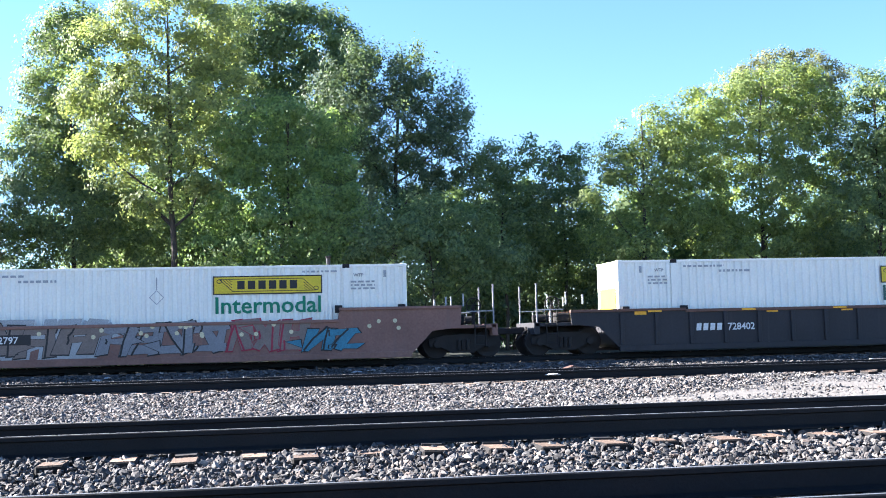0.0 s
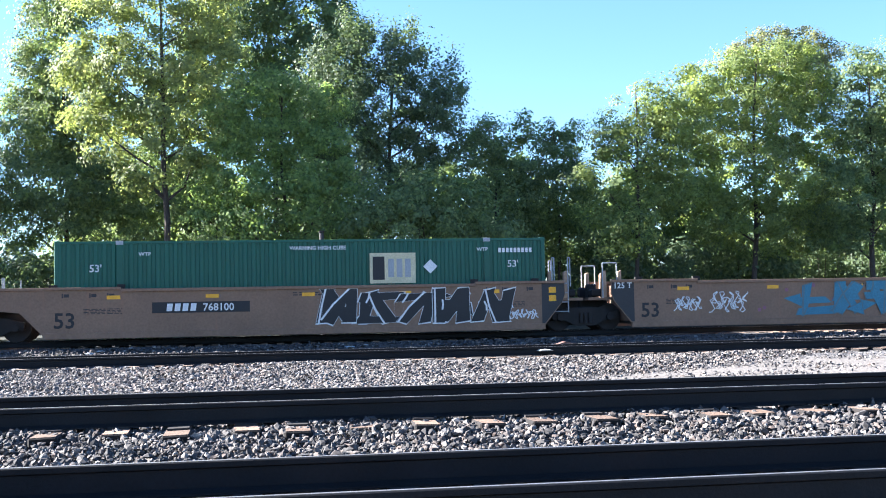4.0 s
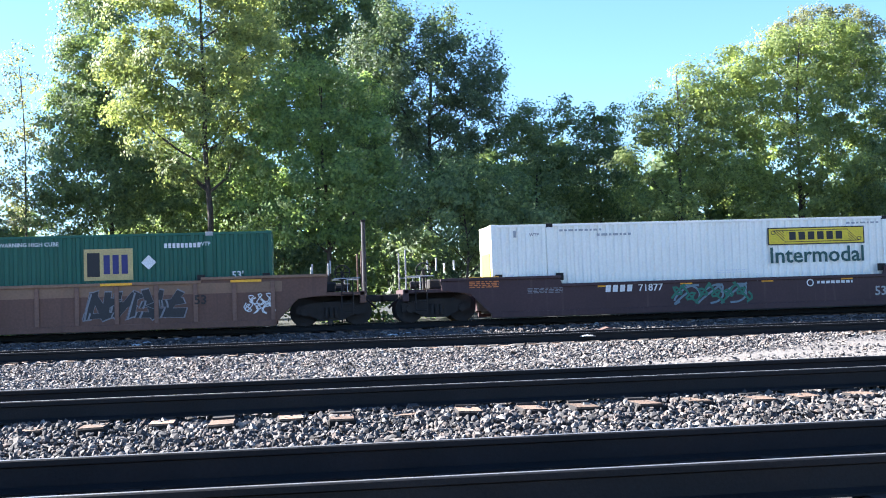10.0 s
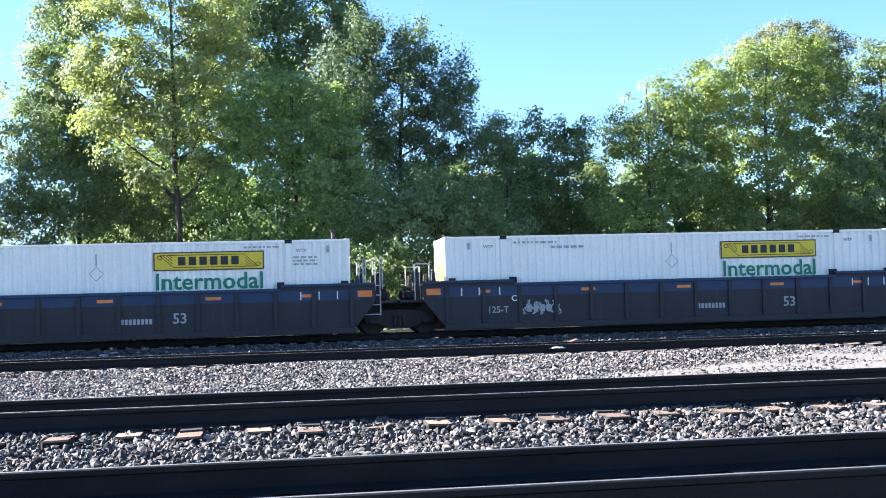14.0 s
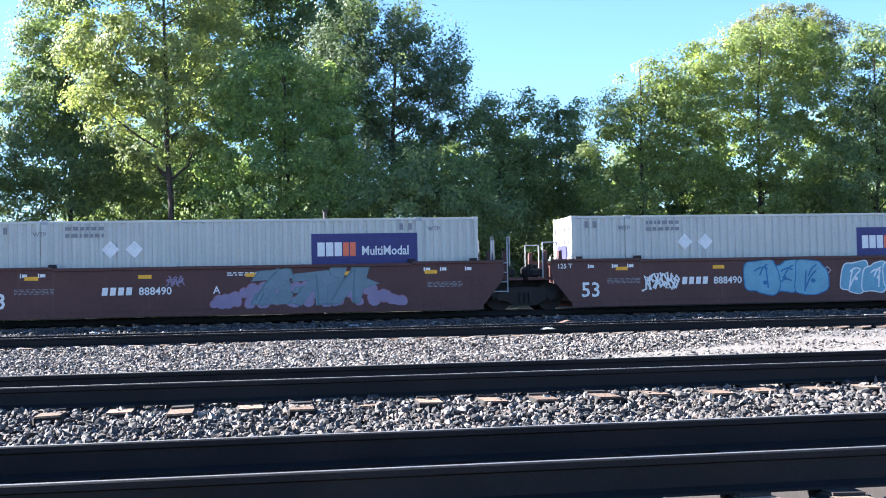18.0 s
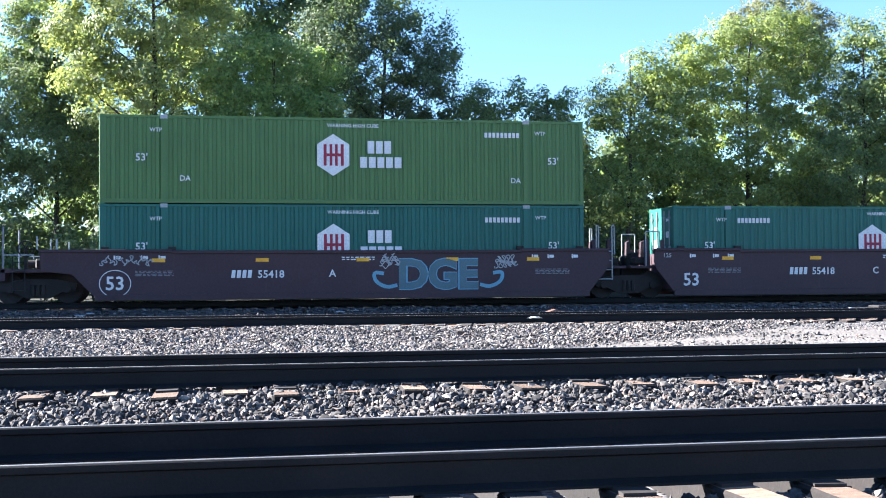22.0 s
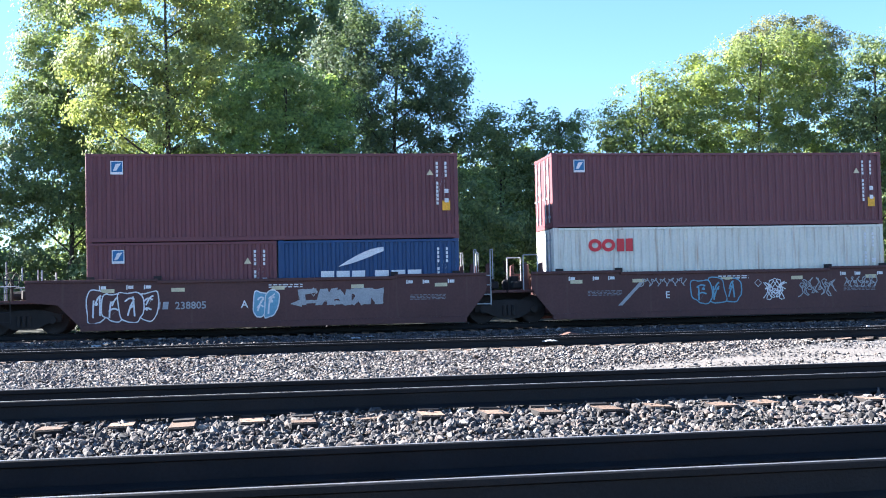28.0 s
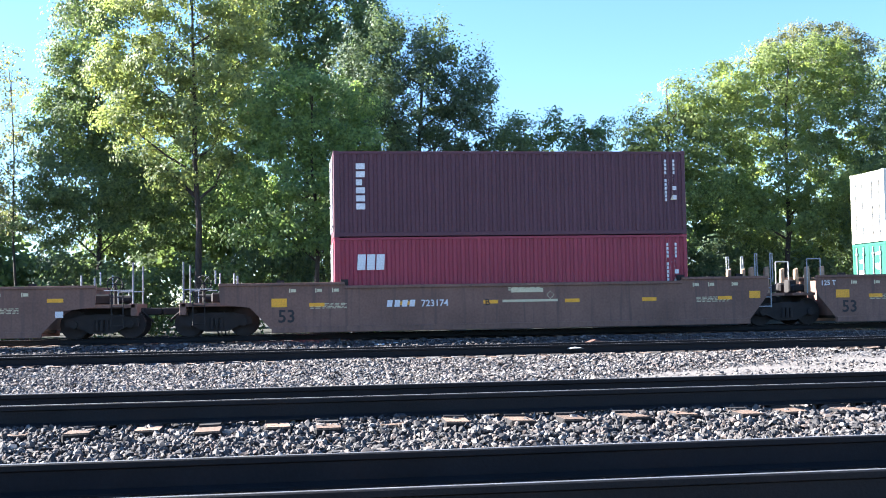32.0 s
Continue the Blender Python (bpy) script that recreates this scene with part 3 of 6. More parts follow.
paint("olive_box", (0.085, 0.17, 0.055), 0.45, 0.15, 0.88, (0.13, 0.16, 0.06))
paint("sea_green", (0.018, 0.105, 0.07), 0.5, 0.15, 0.85, (0.04, 0.09, 0.06))
paint("maroon_box", (0.14, 0.048, 0.056), 0.5, 0.15, 0.86, (0.10, 0.045, 0.04))
paint("maroon_dark", (0.095, 0.036, 0.05), 0.5, 0.15, 0.86, (0.08, 0.035, 0.035))
paint("maroon_red", (0.17, 0.052, 0.05), 0.5, 0.25, 0.84, (0.11, 0.05, 0.04))
paint("crimson_box", (0.27, 0.035, 0.06), 0.45, 0.1, 0.86, (0.20, 0.04, 0.05))
paint("blue_box", (0.012, 0.145, 0.36), 0.45, 0.1, 0.9, (0.02, 0.10, 0.33))
paint("navy_box", (0.014, 0.055, 0.15), 0.45, 0.1, 0.9, (0.02, 0.05, 0.11))
paint("car_maroon", (0.050, 0.026, 0.030), 0.6, 0.35, 0.75, (0.085, 0.055, 0.05))
paint("car_brown", (0.085, 0.036, 0.034), 0.6, 0.3, 0.78, (0.10, 0.06, 0.05))
paint("car_purple", (0.052, 0.029, 0.037), 0.6, 0.15, 0.8, (0.08, 0.05, 0.05))
paint("car_tan", (0.23, 0.14, 0.09), 0.6, 0.35, 0.82, (0.25, 0.13, 0.08))
paint("car_tan_light", (0.42, 0.28, 0.18), 0.6, 0.3, 0.85, (0.3, 0.18, 0.1))
paint("car_tan_dirty", (0.20, 0.115, 0.085), 0.65, 0.6, 0.7, (0.10, 0.065, 0.055))
paint("car_pink", (0.23, 0.125, 0.10), 0.65, 0.5, 0.75, (0.16, 0.10, 0.085))
paint("car_rust", (0.14, 0.075, 0.055), 0.65, 0.5, 0.75, (0.09, 0.05, 0.04))
paint("car_char", (0.028, 0.027, 0.032), 0.65, 0.3, 0.75, (0.05, 0.045, 0.045))
paint("car_blue", (0.018, 0.04, 0.09), 0.55, 0.2, 0.85, (0.03, 0.04, 0.06))
for key, col in (("ink_white", (0.75, 0.75, 0.75)), ("ink_black", (0.02, 0.02, 0.022)), ("ink_yellow", (0.72, 0.55, 0.03)), ("ink_amber", (0.85, 0.42, 0.03)), ("ink_orange", (0.70, 0.22, 0.05)),
                 ("ink_deepgreen", (0.012, 0.20, 0.11)), ("ink_dkgreen", (0.03, 0.09, 0.08)), ("ink_soot", (0.03, 0.03, 0.033)), ("ink_red", (0.62, 0.04, 0.05)), ("ink_wine", (0.30, 0.02, 0.05)), ("ink_navy", (0.035, 0.035, 0.15)),
                 ("ink_cream", (0.62, 0.56, 0.36)), ("ink_pale", (0.50, 0.51, 0.53)), ("ink_gold", (0.52, 0.40, 0.17)), ("ink_coral", (0.75, 0.17, 0.08)), ("ink_blue", (0.03, 0.15, 0.33)), ("ink_ltblue", (0.17, 0.36, 0.47)), ("ink_cyan", (0.05, 0.20, 0.29)), ("ink_teal", (0.03, 0.15, 0.10)), ("ink_taupe", (0.20, 0.155, 0.135)),
                 ("ink_lilac", (0.25, 0.20, 0.31)), ("ink_pink", (0.25, 0.105, 0.15)), ("ink_mint", (0.07, 0.27, 0.22)), ("ink_slate", (0.10, 0.17, 0.20)), ("ink_silver", (0.36, 0.375, 0.39)), ("ink_grey", (0.22, 0.22, 0.24)), ("ink_steel", (0.16, 0.22, 0.26))):
    M[key] = mat(key, col, 0.55, 0, 0.85, 2.5, 30)

ZD = 0.15
YD = 39.51
FLOOR = 0.314
mesh_cache = {}


def cached(key, make, material):
    """One mesh for alike parts of one paint."""
    k = (key, material)
    if k not in mesh_cache:
        bm = make()
        me = bpy.data.meshes.new(key[0] if isinstance(key, tuple) else key)
        bm.to_mesh(me)
        bm.free()
        me.materials.append(M[material])
        mesh_cache[k] = me
    return mesh_cache[k]


# ---- signs and lettering ----
def glyphs(text, h, material):
    k = ("text", text, h, material)
    if k not in mesh_cache:
        cu = bpy.data.curves.new("lettering", "FONT")
        cu.body, cu.size, cu.align_x, cu.align_y, cu.extrude = text, h / 0.72, "LEFT", "BOTTOM_BASELINE", 0.002
        cu.resolution_u, cu.offset = 2, 0.022 * h
        tmp = new("lettering", cu)
        dg = bpy.context.evaluated_depsgraph_get()
        me = bpy.data.meshes.new_from_object(tmp.evaluated_get(dg))
        bpy.data.objects.remove(tmp)
        me.materials.clear()
        me.materials.append(M[material])
        mesh_cache[k] = me
    return mesh_cache[k]


def letter(parent, text, x, y, z, h, material, squeeze=1.0, name="lettering"):
    """Lettering on a side that faces -y."""
    ob = part(name, glyphs(text, h, material), None, parent)
    ob.matrix_local = pose(x, y, z, 90, 0, 0) @ Matrix.Diagonal((squeeze, 1, 1, 1))
    return ob


def flat(parent, polys, y, material, name="mark", step=0.0):
    """Flat painted shapes on a side that faces -y: polygons in x and z; strokes of one tag hang together."""
    bm = bmesh.new()
    last = None
    for i, poly in enumerate(polys):
        f = bm.faces.new([bm.verts.new((x, y - i * step, z)) for x, z in poly])
        f.normal_update()
        if step:
            if last:
                g = bm.faces.new((last, bm.verts.new(last.co + Vector((0.004, 0, 0))), f.verts[0]))
                g.normal_update()
                if g.normal.y > 0:
                    g.normal_flip()
            last = f.verts[0]
        if f.normal.y > 0:
            f.normal_flip()
    return part(name, bm, M[material], parent)


def rect(x0, z0, x1, z1):
    return [(x0, z0), (x1, z0), (x1, z1), (x0, z1)]


def bars(parent, x, y, z, w, h, n, material, gap=0.25, slant=0.0, name="mark"):
    """Plain bars where letters stand."""
    p = w / n
    b = p * (1 - gap)
    key = (name, round(b, 3), round(h, 3), slant)
    for i in range(n):
        def one():
            bm = bmesh.new()
            bm.faces.new([bm.verts.new(q) for q in ((0, 0, 0), (b, 0, 0), (b + slant, 0, h), (slant, 0, h))])
            return bm
        part(name.replace("bars", "bar"), cached(key, one, material), None, parent).location = (x + i * p, y, z)


def ring(cx, cz, rx, rz, w, n=28, a0=0.0, a1=2 * math.pi):
    out = []
    for i in range(n):
        p, q = a0 + (a1 - a0) * i / n, a0 + (a1 - a0) * (i + 1) / n
        out.append([(cx + rx * math.cos(p), cz + rz * math.sin(p)), (cx + rx * math.cos(q), cz + rz * math.sin(q)),
                    (cx + (rx - w) * math.cos(q), cz + (rz - w) * math.sin(q)), (cx + (rx - w) * math.cos(p), cz + (rz - w) * math.sin(p))])
    return out


def disc(cx, cz, r, n=14, k=1.0):
    return [(cx + r * math.cos(i * 2 * math.pi / n), cz + k * r * math.sin(i * 2 * math.pi / n)) for i in range(n)]


# ---- containers ----
def corrugated(length, z0, z1, y, depth, pitch, facing):
    """A pressed side sheet with upright grooves."""
    bm = bmesh.new()
    n = max(1, round(length / pitch))
    p = length / n
    xs = []
    for i in range(n):
        a = -length / 2 + i * p
        xs += [(a, 0), (a + p * 0.36, 0), (a + p * 0.51, depth), (a + p * 0.85, depth)]
    xs.append((length / 2, 0))
    lo = [bm.verts.new((x, y + facing * d, z0)) for x, d in xs]
    hi = [bm.verts.new((x, y + facing * d, z1)) for x, d in xs]
    for i in range(len(xs) - 1):
        f = (lo[i], lo[i + 1], hi[i + 1], hi[i])
        bm.faces.new(f if facing > 0 else f[::-1])
    return bm


def end_sheet(z0, z1, x, depth, facing, w=2.2):
    bm = bmesh.new()
    n = 9
    p = w / n
    ys = []
    for i in range(n):
        a = -w / 2 + i * p
        ys += [(a, 0), (a + p * 0.45, 0), (a + p * 0.58, depth), (a + p * 0.87, depth)]
    ys.append((w / 2, 0))
    lo = [bm.verts.new((x + facing * d, y, z0)) for y, d in ys]
    hi = [bm.verts.new((x + facing * d, y, z1)) for y, d in ys]
    for i in range(len(ys) - 1):
        f = (lo[i], lo[i + 1], hi[i + 1], hi[i])
        bm.faces.new(f[::-1] if facing > 0 else f)
    return bm


def lock_rod(x, y, h):
    bm = bmesh.new()
    tube(bm, (x, y, 0.2), (x, y, h - 0.15), 0.022, 6)
    for z in (0.4, h * 0.5, h - 0.4):
        add_box(bm, x - 0.03, x + 0.03, y - 0.06, y + 0.06, z - 0.04, z + 0.04)
    add_box(bm, x - 0.04, x - 0.01, y - 0.02, y + 0.25, h * 0.40, h * 0.40 + 0.04)
    return bm


def build_container(label, length, height, color, doors_left=True, smooth=False, name="shipping_container"):
    """Origin under the middle of the floor. The sides face -y and +y."""
    top = new(name)
    a, w, k = length / 2, 1.219, (length, height)
    domestic = length > 14
    for s, nm in ((-1, "near"), (1, "far")):
        y = s * (w - 0.012)
        if smooth:
            part("side_panel", cached(("side_panel", k, s, 0), lambda: box(-a + 0.1, a - 0.1, min(y, y - s * 0.05), max(y, y - s * 0.05), 0.15, height - 0.1), color), None, top)
        else:
            part("side_panel", cached(("side_panel", k, s), lambda: corrugated(length - 0.2, 0.14, height - 0.09, y, 0.045, 0.282, -s), color), None, top)
        part("bottom_rail", cached(("bottom_rail", k, s), lambda: box(-a + 0.08, a - 0.08, min(s * w, s * (w - 0.1)), max(s * w, s * (w - 0.1)), 0.02, 0.155, 0.008), color), None, top)
        part("top_rail", cached(("top_rail", k, s), lambda: box(-a + 0.08, a - 0.08, min(s * w, s * (w - 0.08)), max(s * w, s * (w - 0.08)), height - 0.10, height - 0.015, 0.006), color), None, top)
        for e in (-1, 1):
            x0, x1 = sorted((e * a, e * (a - 0.13)))
            y0, y1 = sorted((s * w, s * (w - 0.13)))
            part("corner_post", cached(("corner_post", k, s, e), lambda: box(x0, x1, y0, y1, 0.11, height - 0.11, 0.012), color), None, top)
            for z0, z1 in ((0, 0.118), (height - 0.118, height)):
                x2, x3 = sorted((e * (a + 0.004), e * (a - 0.178)))
                y2, y3 = sorted((s * (w + 0.004), s * (w - 0.16)))
                part("corner_casting", cached(("corner_casting", k, s, e, z0), lambda: box(x2, x3, y2, y3, z0, z1, 0.01), color), None, top)
            if domestic:
                xm = e * 6.05
                part("stacking_post", cached(("stacking_post", k, s, e), lambda: box(xm - 0.1, xm + 0.1, min(s * (w + 0.002), s * (w - 0.08)), max(s * (w + 0.002), s * (w - 0.08)), 0.10, height - 0.10, 0.01), color), None, top)
                part("stacking_casting", cached(("stacking_casting", k, s, e), lambda: box(xm - 0.12, xm + 0.12, min(s * (w + 0.006), s * (w - 0.14)), max(s * (w + 0.006), s * (w - 0.14)), height - 0.13, height + 0.004, 0.008), "steel_dark" if color == "white_box" else "ink_silver"), None, top)
    part("floor", cached(("floor", k), lambda: box(-a + 0.1, a - 0.1, -1.12, 1.12, 0.03, 0.14), "steel_dark"), None, top)
    part("roof", cached(("roof", k), lambda: box(-a + 0.05, a - 0.05, -1.16, 1.16, height - 0.06, height - 0.03), color), None, top)
    part("front_wall", cached(("front_wall", k), lambda: end_sheet(0.13, height - 0.1, a - 0.02, 0.04, -1), color), None, top)
    if doors_left:
        for s in (-1, 1):
            y0, y1 = sorted((s * 0.01, s * 1.09))
            part("door", cached(("door", k, s), lambda: box(-a + 0.01, -a + 0.07, y0, y1, 0.14, height - 0.11, 0.01), color), None, top)
        for y in (-0.85, -0.35, 0.35, 0.85):
            part("lock_rod", cached(("lock_rod", k, y), lambda: lock_rod(-a - 0.02, y, height), "ink_silver"), None, top)
        for y, z, wy, hz in ((-0.62, 0.62, 0.34, 0.22), (0.6, 0.5, 0.3, 0.3), (0.58, 0.72, 0.24, 0.12), (-0.6, 0.82, 0.26, 0.1)):
            part("door_label", cached(("door_label", k, y), lambda: box(-a + 0.005, -a + 0.012, y - wy / 2, y + wy / 2, height * z, height * z + hz), "ink_white"), None, top)
    else:
        part("end_wall", cached(("end_wall", k), lambda: end_sheet(0.13, height - 0.1, -a + 0.02, 0.04, 1), color), None, top)
    for e in (-1, 1):
        part("end_sill", cached(("end_sill", k, e), lambda: box(min(e * a, e * (a - 0.1)), max(e * a, e * (a - 0.1)), -1.1, 1.1, 0.02, 0.14), color), None, top)
        part("end_header", cached(("end_header", k, e), lambda: box(min(e * a, e * (a - 0.1)), max(e * a, e * (a - 0.1)), -1.1, 1.1, height - 0.11, height - 0.02), color), None, top)
    return tagged(top, label, "container", "containers on the train")


YS = -1.226   # plane of paint on a container's side


def small_print(c, x, z, lines, w, h, material, seed):
    """Rows of little bars for print too small to read."""
    rng = random.Random(seed)
    polys = []
    for i in range(lines):
        xx = x
        while xx < x + w:
            ww = rng.uniform(0.06, 0.22)
            polys.append(rect(xx, z - i * h * 1.9, min(xx + ww, x + w), z - i * h * 1.9 + h))
            xx += ww + 0.06
    flat(c, polys, YS, material, "small_print", 0.00001)


def code_columns(c, x, z, material="ink_white"):
    """The upright code columns near the end of a sea container."""
    polys = []
    for i in range(11):
        if i not in (4,):
            polys.append(rect(x, z - i * 0.135, x + 0.075, z - i * 0.135 + 0.10))
    for i in range(4):
        polys.append(rect(x + 0.30, z - i * 0.135, x + 0.37, z - i * 0.135 + 0.10))
    for i in (6, 8):
        polys.append(rect(x + 0.28, z - i * 0.16, x + 0.42, z - i * 0.16 + 0.14))
    flat(c, polys, YS, material, "code_columns", 0.00001)


def end_panel(c, a, z0, z1, material):
    bm = box(-a - 0.012, -a - 0.006, -0.9, 0.9, z0, z1)
    part("end_sign", bm, M[material], c)


def sign_box(style, seed):
    c = build_container("white corrugated domestic container with a yellow company sign", 16.154, 2.896, "white_box", False)
    h, a = 2.896, 8.077
    if style == "plain":
        x0, x1, z0, z1 = 1.35, 5.35, h - 1.62, h - 0.62
    else:
        x0, x1, z0, z1 = 1.70, 5.25, h - 0.95, h - 0.34
    if style != "faded":
        flat(c, [rect(x0, z0, x1, z1)], YS, "ink_black", "sign_border")
        flat(c, [rect(x0 + 0.04, z0 + 0.04, x1 - 0.04, z1 - 0.04)], YS - 0.004, "ink_yellow", "sign_panel")
    else:
        flat(c, [rect(x0, z0, x1, z0 + 0.04), rect(x0, z1 - 0.04, x1, z1), rect(x0, z0, x0 + 0.04, z1), rect(x1 - 0.04, z0, x1, z1)], YS, "ink_black", "sign_border")
    zc, hh = (z0 + z1) / 2, (z1 - z0)
    s = YS - 0.008
    bars(c, x0 + 0.78, s, zc - hh * 0.22, x1 - x0 - 1.5, hh * 0.46, 6, "ink_black", 0.3, 0.0, "sign_bars")
    # a drawn banner with curled ends
    top, low = zc + hh * 0.33, zc - hh * 0.33
    banner = ribbon([(x0 + 0.22, top), (x1 - 0.62, top)], 0.012) + ribbon([(x0 + 0.62, low), (x1 - 0.22, low)], 0.012)
    for q in (0.0, 0.1, 0.2, 0.3):
        k = 1 - q / 0.36
        banner += ribbon([(x0 + 0.22 + q, top - 0.02), (x0 + 0.22 + q + 0.4 * k, top - 0.02 - (top - low - 0.04) * k)], 0.010)
        banner += ribbon([(x1 - 0.22 - q, low + 0.02), (x1 - 0.22 - q - 0.4 * k, low + 0.02 + (top - low - 0.04) * k)], 0.010)
    banner += ring(x0 + 0.2, top - 0.07, 0.09, 0.075, 0.025, 10) + ring(x1 - 0.2, low + 0.07, 0.09, 0.075, 0.025, 10)
    flat(c, banner, s, "ink_black", "banner", 0.00002)
    if style != "plain":
        letter(c, "Intermodal", x0 + 0.02, YS, h - 1.56, 0.55, "ink_dkgreen" if seed % 2 else "ink_deepgreen", 1.04)
        if seed % 2 == 0:
            flat(c, ring(-0.1, h - 1.0, 0.24, 0.24, 0.03, 4) + [rect(-0.12, h - 0.75, -0.08, h - 0.35)], YS, "ink_silver", "placard_holder")
    for x in (-7.3, 7.3):
        flat(c, [rect(x, h - 0.45, x + 0.09, h - 0.22)], YS, "ink_silver", "vent_mark")
    letter(c, "WTP", -6.75, YS, h - 0.42, 0.11, "ink_grey")
    letter(c, "WTP", 6.3, YS, h - 0.42, 0.11, "ink_grey")
    small_print(c, -5.7, h - 0.28, 1, 1.5, 0.07, "ink_silver", seed)
    small_print(c, -4.4, h - 0.46, 1, 1.2, 0.08, "ink_silver", seed + 1)
    small_print(c, 4.6, h - 0.26, 1, 1.2, 0.06, "ink_silver", seed + 2)
    if seed % 3 != 1:
        small_print(c, -7.0, h - 0.62, 3, 0.7, 0.06, "ink_silver", seed + 3)
        small_print(c, 6.2, h - 0.62, 3, 0.8, 0.06, "ink_silver", seed + 4)
    if style == "faded":
        rng = random.Random(5)
        flat(c, [disc(rng.choice((-2.6, -2.2, 0.4, 1.0, 4.1, -2.4)) + rng.uniform(-0.3, 0.3), h - rng.choice((0.3, 1.9)) + rng.uniform(-0.2, 0.1), rng.uniform(0.05, 0.16), 7, 1.5) for _ in range(14)], YS - 0.002, "car_rust", "rust_patch")
    end_panel(c, a, 0.55 if style != "faded" else 1.2, 1.95, "ink_yellow" if style != "faded" else "ink_cream")
    return c


def hexagon_box(color, number_side, seed, shade):
    c = build_container(shade + " corrugated domestic container with a white hexagon emblem", 16.154, 2.896, color, True)
    h = 2.896
    zc = h - 1.25 if color == "olive_box" else h - 1.35
    cx = -0.55
    hexa = [(cx + 0.62 * math.sin(i * math.pi / 3), zc + 0.70 * math.cos(i * math.pi / 3)) for i in range(6)]
    flat(c, [hexa], YS, "ink_white", "emblem")
    flat(c, [rect(cx - 0.32, zc - 0.36, cx - 0.22, zc + 0.36), rect(cx - 0.12, zc - 0.36, cx - 0.03, zc + 0.36), rect(cx + 0.06, zc - 0.36, cx + 0.15, zc + 0.36), rect(cx + 0.25, zc - 0.36, cx + 0.35, zc + 0.36), rect(cx - 0.219, zc - 0.05, cx - 0.121, zc + 0.05), rect(cx - 0.029, zc - 0.05, cx + 0.059, zc + 0.05), rect(cx + 0.151, zc - 0.05, cx + 0.249, zc + 0.05)],
         YS - 0.004, "ink_wine", "emblem_bars")
    bars(c, cx + 1.15, YS, zc + 0.06, 0.85, 0.42, 3, "ink_white", 0.2, 0, "sign_bars")
    bars(c, cx + 0.9, YS, zc - 0.42, 1.45, 0.36, 5, "ink_white", 0.2, 0, "sign_bars")
    letter(c, "WARNING HIGH CUBE", -0.75, YS, h - 0.32, 0.12, "ink_white")
    letter(c, "53'", -6.95, YS, h - 1.5, 0.24, "ink_white")
    letter(c, "53'", 6.8, YS, h - 1.5, 0.24, "ink_white")
    letter(c, "WTP", -6.5, YS, h - 0.55, 0.13, "ink_white")
    letter(c, "WTP", 6.35, YS, h - 0.5, 0.13, "ink_white")
    bars(c, 4.6 if number_side > 0 else -5.7, YS, h - 0.6, 1.25, 0.17, 9, "ink_white", 0.3, 0, "number_bars")
    if color == "olive_box":
        letter(c, "DA", -5.55, YS, 0.75, 0.18, "ink_white")
        letter(c, "DA", 5.5, YS, 0.75, 0.18, "ink_white")
    return c


def square_box(seed, number):
    c = build_container("green corrugated domestic container with a cream square sign", 16.154, 2.896, "green_box", True)
    h = 2.896
    x0, z0 = 2.05, h - 1.5
    flat(c, [rect(x0, z0, x0 + 1.55, z0 + 1.02)], YS, "ink_gold" if seed else "ink_cream", "sign_panel")
    flat(c, [rect(x0 + 0.1, z0 + 0.12, x0 + 0.5, z0 + 0.9)], YS - 0.004, "ink_black", "sign_bar")
    bars(c, x0 + 0.62, YS - 0.004, z0 + 0.2, 0.85, 0.62, 3, "ink_navy" if seed else "ink_silver", 0.3, 0, "sign_bars")
    d = 4.1
    flat(c, [[(d - 0.24, h - 0.95), (d, h - 1.19), (d + 0.24, h - 0.95), (d, h - 0.71)]], YS, "ink_white", "placard")
    letter(c, "WARNING HIGH CUBE", -0.6, YS, h - 0.35, 0.13, "ink_white")
    for x in (-7.0, 6.75):
        letter(c, "53'", x, YS, h - (1.0 if not seed else 1.55), 0.24, "ink_white")
    letter(c, "WTP", -5.45, YS, h - 0.5, 0.13, "ink_white")
    letter(c, "WTP", 5.7, YS, h - 0.45, 0.13, "ink_white")
    bars(c, 6.45 if not seed else 4.6, YS, h - 0.5, 1.2, 0.15, 9, "ink_white", 0.3, 0, "number_bars")
    return c


def panel_box(seed):
    c = build_container("light grey corrugated domestic container with a dark blue sign", 16.154, 2.896, "grey_box", True)
    h = 2.896
    x0, x1, z0, z1 = 2.45, 6.0, h - 1.55, h - 0.52
    flat(c, [rect(x0, z0, x1, z1)], YS, "ink_navy", "sign_panel")
    s = YS - 0.004
    bars(c, x0 + 0.2, s, z0 + 0.28, 0.85, 0.46, 3, "ink_white", 0.15, 0, "sign_bars")
    bars(c, x0 + 1.05, s, z0 + 0.28, 0.45, 0.46, 2, "ink_coral", 0.15, 0, "sign_bars")
    letter(c, "MultiModal", x0 + 1.66, s, z0 + 0.31, 0.31, "ink_white", 0.82)
    for x in (-4.0, -3.25):
        flat(c, [[(x - 0.28, h - 0.95), (x, h - 1.23), (x + 0.28, h - 0.95), (x, h - 0.67)]], YS, "ink_white", "placard")
    letter(c, "WTP", -6.4, YS, h - 0.5, 0.14, "ink_grey")
    letter(c, "WTP", 6.35, YS, h - 0.45, 0.14, "ink_grey")
    small_print(c, -5.4, h - 0.32, 2, 1.2, 0.12, "ink_grey", seed)
    for x in (-7.6, -7.3, 5.4, 5.7):
        flat(c, [rect(x, h - 0.42, x + 0.12, h - 0.2)], YS, "ink_grey", "vent_mark")
    bm = box(-8.13, -8.122, -0.7, 0.5, 0.9, 1.9)
    part("end_sign", bm, M["ink_navy"], c)
    return c


